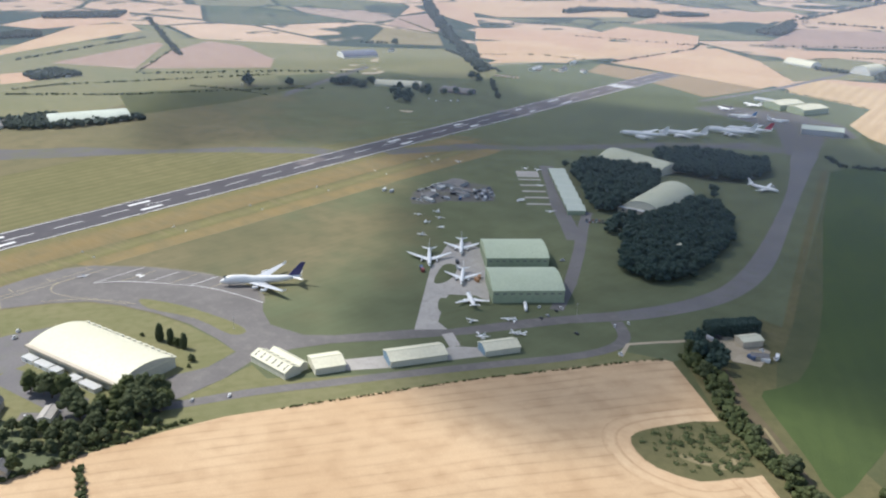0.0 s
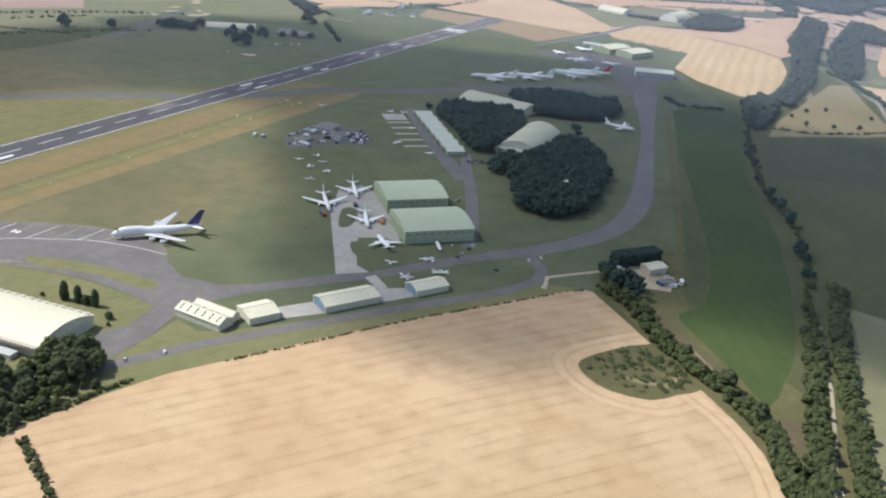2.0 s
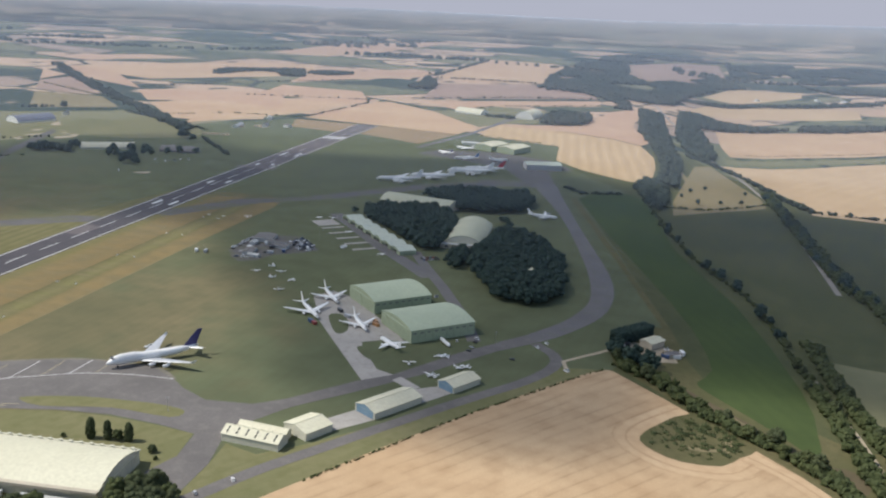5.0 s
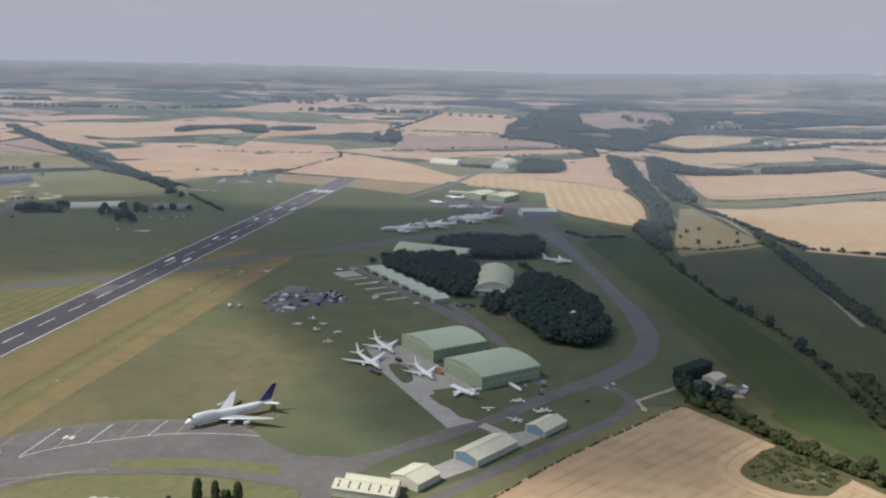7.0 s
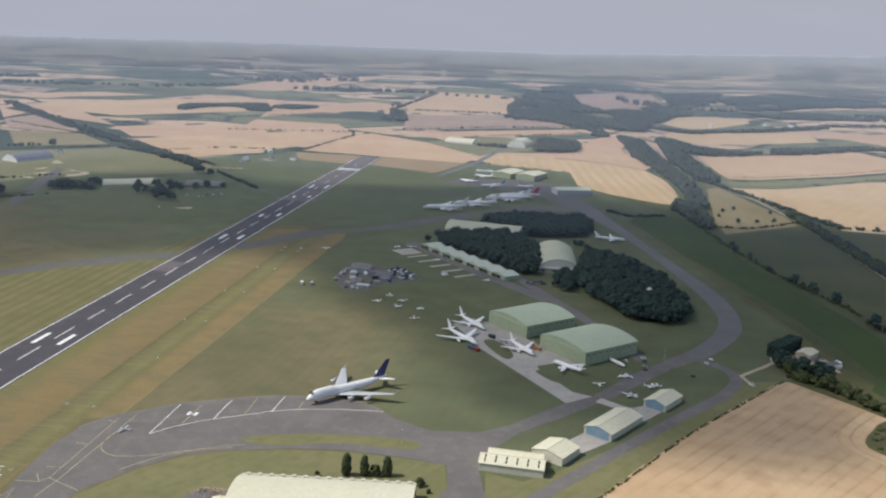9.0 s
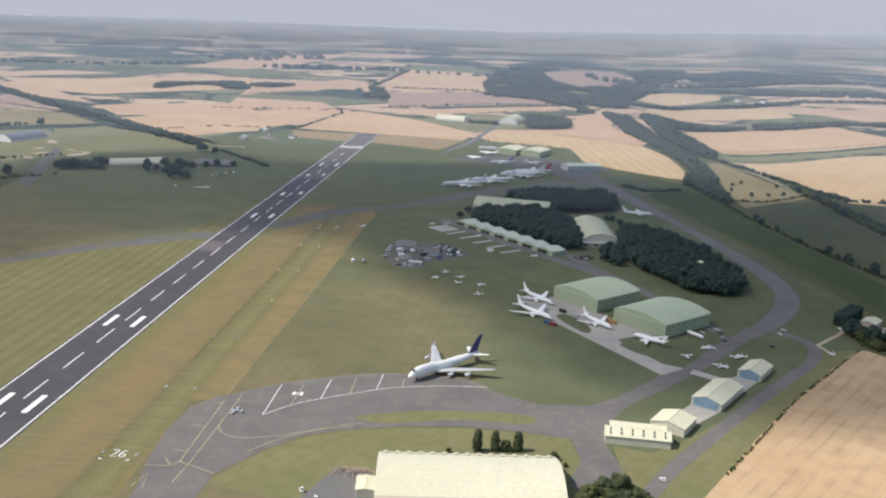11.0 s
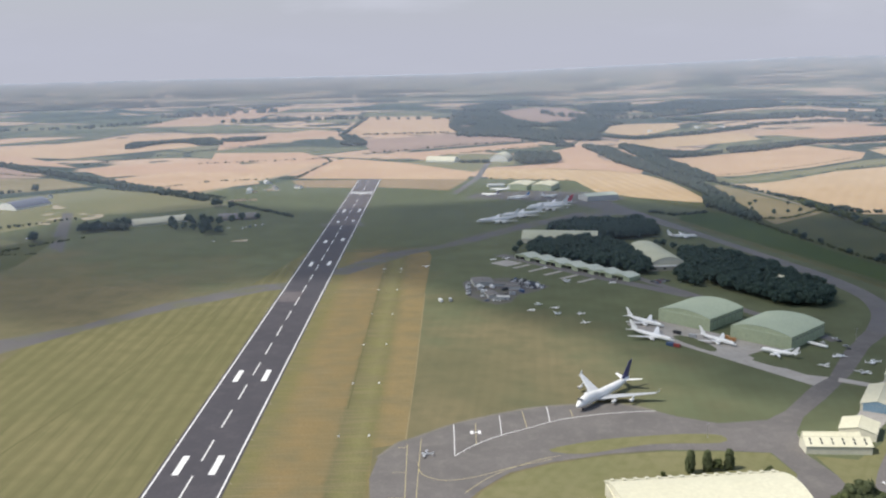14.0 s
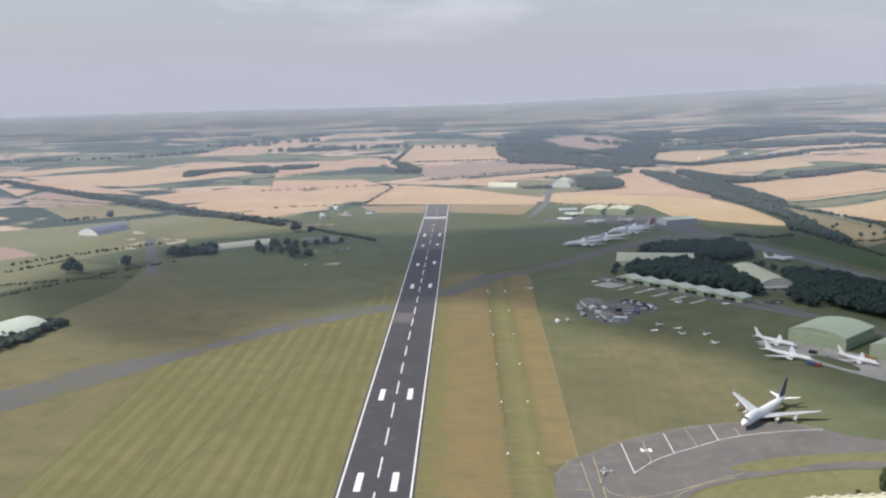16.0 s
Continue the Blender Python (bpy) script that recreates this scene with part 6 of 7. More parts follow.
# hedge of trees between the fields
HED = [(562, 246), (594, 224), (622, 190), (643, 172), (662, 160), (684, 149), (705, 127), (718, 96), (730, 66), (750, 10)]
for p in along(HED, 5.6):
    plant(ash if random.random() < 0.45 else bush, p.x + random.uniform(-6, 6), p.y + random.uniform(-6, 6), "leafy tree in the field hedge", random.uniform(0.7, 1.1), "field hedge trees")
for x, y in ((556, 262), (562, 266), (570, 258), (566, 250), (577, 262), (578, 250), (586, 254), (590, 242), (562, 254), (572, 246), (584, 240)):
    plant(oak, x, y, "dark tree beside the farm yard", 0.95, "farm trees")
BROOK = [(560, 860), (573, 790), (592, 694), (619, 605), (647, 535), (671, 491), (688, 427), (699, 347), (708, 285), (717, 240), (721, 196), (727, 155), (735, 112), (744, 60)]
for i, p in enumerate(along(BROOK, 7.0)):
    if p.y < 300 or math.sin(i * 0.75) + 0.6 * math.sin(i * 0.31 + 1) > -0.1:
        plant(random.choice([ash, bush]) if p.y < 330 else random.choice([oak, bush]), p.x + random.uniform(-6, 6), p.y + random.uniform(-4, 4), "leafy tree along the brook", random.uniform(0.5, 0.95), "brook trees")
for p in along([(718, 370), (732, 265), (742, 205), (750, 157), (758, 115), (767, 60), (778, 0)], 8):
    plant(ash, p.x + random.uniform(-4, 5), p.y, "tall leafy tree along the railway", 0.85, "railway trees")
for p in along([(722, 190), (731, 130), (738, 70), (746, 20)], 6):
    plant(bush, p.x + random.uniform(-7, 4), p.y, "scrubby bush beside the track", 0.8, "track bushes")
for p in along([(797, 540), (783, 567), (768, 684), (756, 830), (742, 960), (732, 1063)], 13):
    plant(oak, p.x + random.uniform(-8, 6), p.y, "dark tree along the railway", 0.8, "railway trees")
for x, y in ((786, 262), (800, 250), (792, 275), (826, 330), (618, 980), (640, 1020), (660, 930), (690, 960), (628, 900), (605, 930), (740, 930), (700, 1040)):
    plant(oak, x, y, "single tree in the pasture", 0.55)
for x, y in ((-388, 720), (-392, 726)):
    plant(oak, x, y, "single dark tree in the grass", 0.8)
for x, y, k in ((*(-177.2, 757.2), 1.5), (*(-178, 774), 1.35), (*(-188.3, 792.6), 1.2), (*(-157, 754.6), 1.15), (*(-191.2, 847.5), 1.2), (*(-219.3, 998.3), 1.1), (*(-214.4, 1009.3), 1.0), (*(-190, 982.3), 1.1), (*(-387.2, 720), 1.3), (*(-387.9, 716.3), 1.0), (*(-448.4, 675.8), 1.3), (*(-440.9, 674.9), 1.4), (*(-431.6, 670.3), 1.2), (*(-588.2, 1201.1), 1.1)):
    plant(oak, x, y, "tall dark tree in the clump beyond the runway", k, "clump beyond the runway")
for x, y in ((-349.3, 783.7), (-345.2, 783.1), (-340.4, 782.5), (-337.9, 786.4), (-333.8, 785.9), (-331.3, 789.8)):
    plant(oak, x, y, "dark tree in a short row before a pale shelter", 1.15, "row before the shelter")
for x, y in ((-226, 795), (-215, 800), (-200, 790), (-180, 792), (-240, 830), (-190, 830), (-160, 850), (-130, 880), (-205, 860), (-222, 850), (-172, 822), (-236, 812), (-150, 868), (-213, 838), (-300, 830), (-310, 836), (-322, 842)):
    plant(oak, x, y, "dark tree in the clump beyond the runway", 0.95, "clump beyond the runway")

# bushes, hedges and woods that nobody could count
rng = np.random.default_rng(3)
c = []
for u in np.arange(-1, 42, 1.1):
    for v in np.arange(-4.5, 4.6, 1.5):
        for z in (1.2, 3.4, 5.6, 7.8, 9.2):
            q = Vector((559, 287)) + Vector((0.57, 0.82)) * (u + rng.uniform(-0.5, 0.5)) + Vector((0.82, -0.57)) * v
            c.append((q.x, q.y, land(q.x) + z + rng.uniform(-0.4, 0.4)))
stuff("conifer_hedge", c, rng.uniform(1.1, 1.6, len(c)), "leaf_dark", "tall clipped dark conifer hedge by the farm", "hedge", 1.0, 900, 0.3)
PIT = [(612, 172), (596, 148), (590, 124), (600, 112), (634, 117), (654, 146), (645, 165)]
pit = [(x, y, land(x) + rng.uniform(0.1, 0.6)) for x, y in rng.uniform((584, 104), (660, 182), (420, 2)) if inside(x, y, PIT) and (y > 128 + rng.normal() * 16 or rng.random() < 0.12)]
stuff("scrub", pit, rng.uniform(0.8, 2.4, len(pit)), "leaf_hedge", "low scrubby bushes in the overgrown hollow", "scrub", 0.22, 3000, 0.4)
HEDGES = [
    (HED, 13, 6.0, 1.5, 0), (BROOK[8:], 11, 6.0, 1.7, 0.1), (BROOK[:9], 5, 3.2, 2.4, 0.45), ([(717, 378), (732, 265), (742, 205), (750, 157), (758, 115), (767, 60), (782, -30)], 10, 6.5, 1.7, 0), ([(797, 540), (783, 567), (768, 684), (756, 830), (742, 960), (732, 1063)], 15, 7.5, 2.2, 0), ([(797, 540), (806, 470), (815, 420)], 14, 8, 2.4, 0.1),
    ([(357, -152), (366, -112)], 3, 2.6, 1.5, 0.0), ([(300, -214), (357, -152)], 4, 3, 1.6, 0), ([(376, -118), (402, -131), (430, -146)], 4, 3.4, 1.6, 0), ([(366, -103), (371, -84), (374, -66), (380, -46)], 3, 2.2, 1.5, 0.05), ([(409, 0), (476, 114), (556, 228)], 1.4, 0.9, 1.6, 0.25),
    ([(575, 830), (640, 870), (735, 1000)], 3, 3, 3, 0.2), ([(530, 885), (470, 860), (440, 900)], 6, 4, 3, 0.2), 
    ([(612, 1310), (640, 1290), (703, 1190), (755, 1050), (790, 970)], 10, 6, 4, 0.15), 
    ([(668, 1420), (700, 1440), (1112, 1730)], 3, 2.5, 6, 0.4), ([(1150, 2085), (1290, 2070), (1586, 2144)], 30, 9, 5, 0.05), ([(598, 2310), (703, 2330), (818, 2450), (948, 2525), (1172, 2690)], 38, 9, 3, 0.05), ([(1182, 2757), (1384, 2775), (1700, 2700)], 24, 10, 7, 0.15),
    ([(-1156, 1974), (-860, 1663), (-562, 1369), (-419, 1239), (-250, 1074)], 26, 8, 5, 0.05), ([(-671, 1652), (-504, 1930), (-300, 2200)], 5, 4, 6, 0.3), ([(-480, 1236), (-330, 1155), (-215, 1090)], 8, 5, 5, 0.3),
    ([(-145, 1356), (-300, 1330), (-420, 1200)], 4, 3, 5, 0.4), ([(-145, 1356), (-113, 1665), (-131, 1732)], 4, 4, 5, 0.3), ([(-131, 1732), (-420, 1640)], 5, 4, 6, 0.3), ([(-29, 1844), (202, 2050), (389, 2130)], 6, 5, 6, 0.3), ([(-143, 2430), (203, 2480), (359, 2260)], 7, 6, 6, 0.3), ([(-166, 2392), (-155, 3300)], 10, 8, 8, 0.1),
    ([(200, 3100), (180, 2700), (206, 2480)], 30, 10, 7, 0), ([(-490, 598), (-420, 630), (-345, 641)], 4, 2.5, 4, 0.3), ([(-620, 352), (-500, 480), (-370, 700), (-330, 745)], 4, 3, 4, 0.25), ([(-652, 374), (-640, 450), (-481, 775)], 4, 3, 4, 0.3), ([(-640, 608), (-503, 793), (-400, 900)], 5, 4, 5, 0.2), ([(-905, 506), (-1020, 880)], 6, 4, 6, 0.2), ([(-900, 1560), (-620, 1400)], 4, 3, 6, 0.3),
    ([(384, 1275), (227, 1318)], 3, 2, 4, 0.4), ([(104, 1674), (161, 1801), (401, 1983)], 4, 3, 6, 0.3), ([(790, 975), (964, 958), (1200, 960)], 8, 5, 5, 0.2), ([(1282, 1565), (1142, 1587), (965, 1524)], 4, 3, 6, 0.5), ([(1181, 1672), (1291, 1583)], 4, 3, 6, 0.2), ([(793, 560), (830, 420), (1000, 420)], 8, 5, 5, 0.2), ([(-830, 800), (-650, 600)], 5, 3, 6, 0.3), ([(-188.9, 1017.1), (-132.5, 951.1), (-79.1, 890.3)], 7, 4, 3, 0.1), ([(-660.4, 1170.9), (-637.8, 1188.1), (-619.1, 1206.4)], 10, 6, 3, 0.15), ([(-559.6, 1196.2), (-511.1, 1231.9), (-483.4, 1242.1)], 4, 3, 4, 0.3), ([(-1290, 1060), (-1000, 900), (-760, 770)], 12, 6, 6, 0.2),
]
for pts, w, h, st, gp in HEDGES:
    cc, rr = hedge_clumps(pts, w, h, st, gp)
    stuff("hedgerow" if w < 12 else "tree_belt", cc, rr, "leaf_hedge" if h < 4 or pts[0][1] < 700 and pts[0][0] > 300 else "leaf_far", "uneven green field hedge" if w < 12 else "broad belt of woodland trees", "hedge" if w < 12 else "woodland", 0.95, len(cc) * 2, 0.4 + 0.04 * h)
WOODS = [([(496, 1940), (515, 1544), (560, 1280), (575, 1088), (563, 986), (598, 983), (603, 1183), (581, 1426), (553, 1863)], 9.5), ([(594, 2073), (591, 1508), (614, 1345), (644, 1290), (666, 1339), (645, 1600), (632, 1740), (673, 1760), (825, 1885), (979, 1966), (1150, 2080), (1150, 2120), (991, 2045), (836, 1980), (690, 1900)], 9.5),
         ([(537, 940), (552, 1000), (584, 973), (588, 840), (573, 800)], 9), ([(1006, 3338), (1199, 3437), (1415, 3683), (1690, 3827), (1750, 4109), (1618, 4491), (1395, 4353), (1117, 4000)], 11), ([(403, 2216), (501, 2139), (572, 2088), (634, 2608), (528, 2628), (411, 2643)], 10), ([(-703.8, 2048.3), (-465.2, 2147.8), (-537.3, 2320.8), (-730.3, 2179.8)], 9), ([(-104.2, 2053), (-62, 2075.8), (-156.3, 2506.8), (-185.5, 2489.1)], 11), ([(-334.6, 796.4), (-347.8, 791.5), (-364.2, 828), (-302.9, 818.9), (-286.5, 788.8)], 8), ([(183.6, 2338.8), (255.6, 2378.9), (398.8, 2152.3), (598, 2723.1), (804.5, 3012), (725.1, 3340.5), (544.2, 2834.9), (365.8, 2543.8), (224.7, 2738.4)], 9), ([(304, 1562), (336, 1542), (396, 1583), (408, 1660), (395, 1740), (326, 1760), (306, 1690)], 11), ([(175, 1600), (205, 1597), (240, 1590), (242, 1612), (205, 1618), (178, 1612)], 6), ([(-135, 2070), (-85, 2060), (-80, 2130), (-130, 2140)], 11), ([(187.9, 3563.5), (366.3, 3640.2), (403.7, 3018.4), (489.5, 2708.7), (688.8, 2983.1), (700.8, 2756.2), (539.9, 2145.7), (402.6, 2302.3), (224.7, 2257.7), (166, 2601.4)], 10), ([(234.7, 3998.8), (433.7, 4407.8), (1104.9, 4420.8), (977.7, 3756.5), (763.2, 3210.6), (787.1, 3518.9), (777.7, 4411.4), (503.1, 4006.5), (373.6, 3735.3), (246.9, 3543.1)], 10), ([(1020.4, 4025.9), (1405, 4468.3), (1962.5, 5341.6), (1767, 3952.8), (1453, 3559.6), (1213.7, 3765), (1028.2, 3706)], 10), ([(390, 2160), (450, 2020), (470, 2060), (420, 2200)], 8),
         ([(-500, 2250), (-430, 2240), (-380, 2330), (-470, 2340)], 8), ([(1090, 3000), (1500, 3000), (1560, 3200), (1000, 3250)], 10), ([(1500, 2250), (1800, 2350), (1800, 2480), (1560, 2400)], 9), ([(-1500, 900), (-1440, 860), (-1350, 1010), (-1420, 1080)], 9), ([(-1250, 560), (-1200, 560), (-1150, 700), (-1210, 730)], 9), ([(-440, 330), (-455, 250), (-400, 240), (-352, 300), (-372, 300)], 7), ([(-760, 450), (-700, 440), (-690, 520), (-770, 520)], 7), ([(-330, 405), (-352, 410), (-380, 300), (-358, 292)], 7), ([(430, 1960), (480, 1930), (470, 2000)], 8)]
for poly, h in WOODS:
    poly = [p for p in poly if math.hypot(p[0] - VIEW[0], p[1] - VIEW[1]) < RIM - 80]
    if len(poly) < 3:
        continue
    xs, ys = [p[0] for p in poly], [p[1] for p in poly]
    gap = max(6.5, math.sqrt((max(xs) - min(xs)) * (max(ys) - min(ys)) / 7000))
    gx, gy = np.meshgrid(np.arange(min(xs), max(xs), gap), np.arange(min(ys), max(ys), gap))
    spots = np.stack([gx.ravel(), gy.ravel()], 1) + rng.uniform(-0.4, 0.4, (gx.size, 2)) * gap
    cc = [(x, y, land(x) + h * rng.uniform(0.45, 0.8)) for x, y in spots if inside(x, y, poly)]
    cc = [q for q in cc if q[1] < 1900 or math.sin(q[0] * 0.021 + 1.7 * math.sin(q[1] * 0.008)) + math.sin(q[1] * 0.013 + q[0] * 0.006) > -0.9]
    stuff("woodland", cc, rng.uniform(0.55, 0.8, len(cc)) * gap, "leaf_far", "block of dark broadleaf woodland", "woodland", min(1.0, h / gap * 0.8), len(cc) * 2, 0.12 * gap)
# far hedges and belts between the open fields, out to the skyline
cc, rr = [], []
for i in range(230):
    a, d = rng.uniform(-1.0, 1.15), 3650 + 12500 * rng.random() ** 1.6
    h = -a + radians(rng.normal() * 14 + (90 if rng.random() < 0.15 else 0))
    x, y = VIEW[0] + d * math.sin(a), VIEW[1] + d * math.cos(a)
    span = rng.uniform(90, 420) * (1 + d / 9000)
    deep, tall = rng.uniform(8, 70) * d / 5000, rng.uniform(7, 13)
    for j in range(int(min(60, span * deep / 700 + 14))):
        u = rng.uniform(-0.5, 0.5) * span
        px, py, pz, k = far_place(x + u * math.cos(h) + rng.normal() * deep * 0.4, y + u * math.sin(h) + rng.normal() * deep * 0.4)
        cc.append((px, py, pz + k * tall * rng.uniform(0.3, 0.6)))
        rr.append(k * tall * rng.uniform(0.68, 1.2))
stuff("far_hedges", cc, rr, "leaf_far", "far hedges and tree belts between fields", "hedge", 0.9)


# ---- vehicles, markers and clutter ----
def car(label, m, paint, van=False, group="parked cars"):
    c = thing("van" if van else "car", label, "van" if van else "car", m, group)
    h = 1.25 if van else 0.62
    bm = bmesh.new()
    loft(bm, [[Vector((x, y, z)) for x, z in ((-w, 0.32), (w, 0.32), (w, 0.32 + hh * 0.75), (w * 0.92, 0.32 + hh), (-w * 0.92, 0.32 + hh), (-w, 0.32 + hh * 0.75))] for y, w, hh in ((2.15, 0.72, 0.34), (2.0, 0.84, 0.48), (0.9, 0.88, h), (-1.9, 0.88, h + 0.02), (-2.15, 0.80, h * 0.8))])
    part("body", bm, paint, c)
    bm = bmesh.new()
    loft(bm, [[Vector((sx * w, y, z)) for sx, y in ((-1, y0), (1, y0), (1, y1), (-1, y1))] for z, w, y0, y1 in ((0.3 + h, 0.82, -1.8, 0.85), (0.32 + h + (0.7 if van else 0.52), 0.66, -1.45, 0.2))])
    part("cabin", bm, "dark_glass", c)
    part("roof", boxed(0, -0.62, 0.31 + h + (0.7 if van else 0.52), 1.3, 1.62, 0.06), paint, c)
    for sx in (-1, 1):
        for y in (1.35, -1.35):
            bm = bmesh.new()
            tube(bm, (sx * 0.8 - 0.1, y, 0.32), (sx * 0.8 + 0.1, y, 0.32), 0.32, k=10)
            part("wheel", bm, "rubber", c)
    return c


CARS = {}
def put_car(x, y, a, paint, van=False, z=0.17):
    key = (paint, van)
    m = pose(x, y, land(x) + z, 0, 0, a)
    if key in CARS:
        return copy_thing(CARS[key], m)
    CARS[key] = car(f"{paint} {'van' if van else 'car'} parked on the airfield", m, "paint_" + paint, van)
    return CARS[key]


random.seed(9)
for i, (x, y, a, p, v) in enumerate([(*(453.1, 242.7), 60, "dark", False), (*(453.1, 231.1), 60, "silver", False), (*(452.2, 223.2), 60, "dark", False), (*(452.7, 250.6), 60, "white", False), (*(439.1, 240.4), 20, "white", False), (*(360.6, -30.9), 40, "silver", False), (*(373.1, -11.7), 40, "white", False), (*(396.6, 339.2), 130, "silver", True), (*(501.1, 249.9), 30, "white", False), (*(555.2, 276.2), 0, "white", True), (*(561.8, 276.5), 20, "silver", False), (*(562.5, 268.7), 70, "white", False), (*(528.5, 210), 60, "white", True), (*(598.6, 293), 60, "white", True), (*(610.8, 288.6), 50, "white", True), (*(487, 218.2), 70, "dark", False), (*(506.6, 260.8), 40, "white", False), (*(556.2, 273.6), 40, "white", False), (*(197.2, -60.5), 10, "white", True), (*(188.4, -53.4), 30, "white", True), (*(304.2, -110), 60, "white", False)]):
    put_car(x, y, a, p, v)
for i in range(12):
    q = Vector((355, 449)) + Vector((0.83, 0.55)) * (3.2 * (i % 6)) + Vector((-0.55, 0.83)) * (7 * (i // 6))
    put_car(q.x, q.y, 30, random.choice(["dark", "dark", "silver", "blue", "red"]))
# compound of cars, boxes and huts on the grass
ground_piece("yard", [(162, 406), (159, 458), (163, 472), (208, 484), (221, 473), (246, 441), (233, 424), (212, 408), (203, 382), (189, 373), (176, 384)], "weedy_tarmac", 0.13, "grey hardstanding of the storage compound", category="yard")
ground_piece("yard", [(205, 476), (220, 472), (244, 442), (234, 427), (211, 449)], "old_tarmac", 0.15, "dark tarmac car park of the compound", category="yard")
for r in range(4):
    for i in range(11):
        q = Vector((211, 476)) + Vector((0.73, -0.69)) * (4.0 * i) + Vector((-0.2, -0.98)) * (7.2 * r)
        if inside(q.x, q.y, [(207, 476), (220, 472), (244, 442), (234, 427), (211, 449)]) and random.random() < 0.85:
            put_car(q.x, q.y, 133 + random.uniform(-4, 4), random.choice(["white", "silver", "dark", "dark", "dark", "blue"]), random.random() < 0.12)
for i in range(11):
    put_car(164 + random.uniform(-1, 1), 410 + 4.6 * i, 88, random.choice(["white", "silver", "dark", "white"]), random.random() < 0.3)
for i in range(12):
    put_car(random.uniform(176, 200), random.uniform(384, 416), random.choice([20, 110, 65]), random.choice(["white", "silver", "dark", "blue"]), random.random() < 0.3)
for x, y, a, d, w, h, ro in ((179, 457, 8, 24, 20, 3.6, "roof_slate"), (198, 447, 86, 34, 5, 2.6, "roof_slate"), (208, 434, 80, 15, 8, 3.0, "roof_slate"), (176, 436, 4, 10, 6, 2.8, "roof_grey"), (186, 404, 10, 18, 10, 3.0, "roof_slate"), (196, 393, 84, 12, 5, 2.6, "roof_grey")):
    gable_shed("low " + {"roof_slate": "dark-roofed", "roof_grey": "grey"}[ro] + " hut in the storage compound", pose(x, y, 0.13, 0, 0, a), d, w, h, h + 0.9, "roof_grey", ro, name="hut", category="hut", group="compound huts")


def container(label, m, paint, size=(2.5, 6.1, 2.6)):
    c = thing("container", label, "container", m, "storage boxes")
    part("shell", boxed(0, 0, 0.1, *size, bevel=0.05), paint, c)
    for i in range(9):
        y = -size[1] / 2 + size[1] * (i + 0.5) / 9
        for sx in (-1, 1):
            part("rib", boxed(sx * (size[0] / 2 + 0.03), y, 0.2, 0.08, 0.18, size[2] - 0.2), paint, c)
    for sx in (-1, 1):
        part("door", boxed(sx * size[0] / 4, -size[1] / 2 - 0.04, 0.2, size[0] / 2 - 0.1, 0.08, size[2] - 0.25), paint, c)
    return c


boxes = {}
for i, (x, y, a, p) in enumerate([(188, 440, 30, "paint_white"), (210, 452, 40, "paint_silver"), (224, 448, 40, "paint_silver"), (200, 428, 120, "paint_dark"), (234, 440, 20, "paint_white"), (182, 462, 10, "paint_silver"), (179, 420, 80, "paint_white"), (216, 420, 30, "paint_blue"), (206, 410, 100, "paint_silver"), (*(322.1, 235.4), 48, "paint_red"), (*(318.1, 238.6), 48, "paint_blue"), (*(367.4, 255.9), 40, "paint_orange"), (*(369.9, 249.5), 60, "paint_orange"), (*(331.4, 271.2), 45, "paint_dark"), (*(341.5, 260.5), 60, "paint_silver"), (*(136.7, 387), 20, "paint_white"), (*(146.1, 388.6), 10, "paint_silver"), (598, 276, 70, "paint_blue"), (607, 280, 100, "paint_white"), (611, 292, 20, "paint_white"), (*(567.1, 287.1), 80, "paint_dark"), (*(563.5, 280.4), 70, "paint_silver")]):
    m = pose(x, y, land(x) + 0.17, 0, 0, a)
    if p in boxes:
        copy_thing(boxes[p], m)
    else:
        boxes[p] = container(p[6:] + " steel storage box", m, p)

# white marker boards along the grass strip
mark = None
for y in (-120, -28, 64, 159.5, 252, 345, 437, 530):
    for x in (75, 93.3):
        if mark is None:
            mark = thing("marker_board", "white wedge marker board on the grass strip", "marker", pose(x, y, 0.12), "strip markers")
            bm = bmesh.new()
            loft(bm, [[Vector((px, s * 1.0, z)) for px, z in ((-0.55, 0), (0.55, 0), (0, 0.7))] for s in (-1, 1)])
            part("board", bm, "white_line", mark)
            part("foot", boxed(0, 0, -0.06, 1.3, 2.2, 0.08), "white_line", mark)
        else:
            copy_thing(mark, pose(x, y, 0.12))
# runway edge lights
lampb = None
for y in range(-60, 1320, 60):
    for x in (-23.2, 23.2):
        if lampb is None:
            lampb = thing("edge_light", "small white runway edge light", "runway light", pose(x, y, 0.1), "runway edge lights")
            bm = bmesh.new()
            tube(bm, (0, 0, 0), (0, 0, 0.35), 0.12, 0.1, 8)
            part("stem", bm, "paint_silver", lampb)
            bm = bmesh.new()
            tube(bm, (0, 0, 0.35), (0, 0, 0.5), 0.14, 0.08, 8)
            part("lens", bm, "paint_white", lampb)
        else:
            copy_thing(lampb, pose(x, y, 0.1))
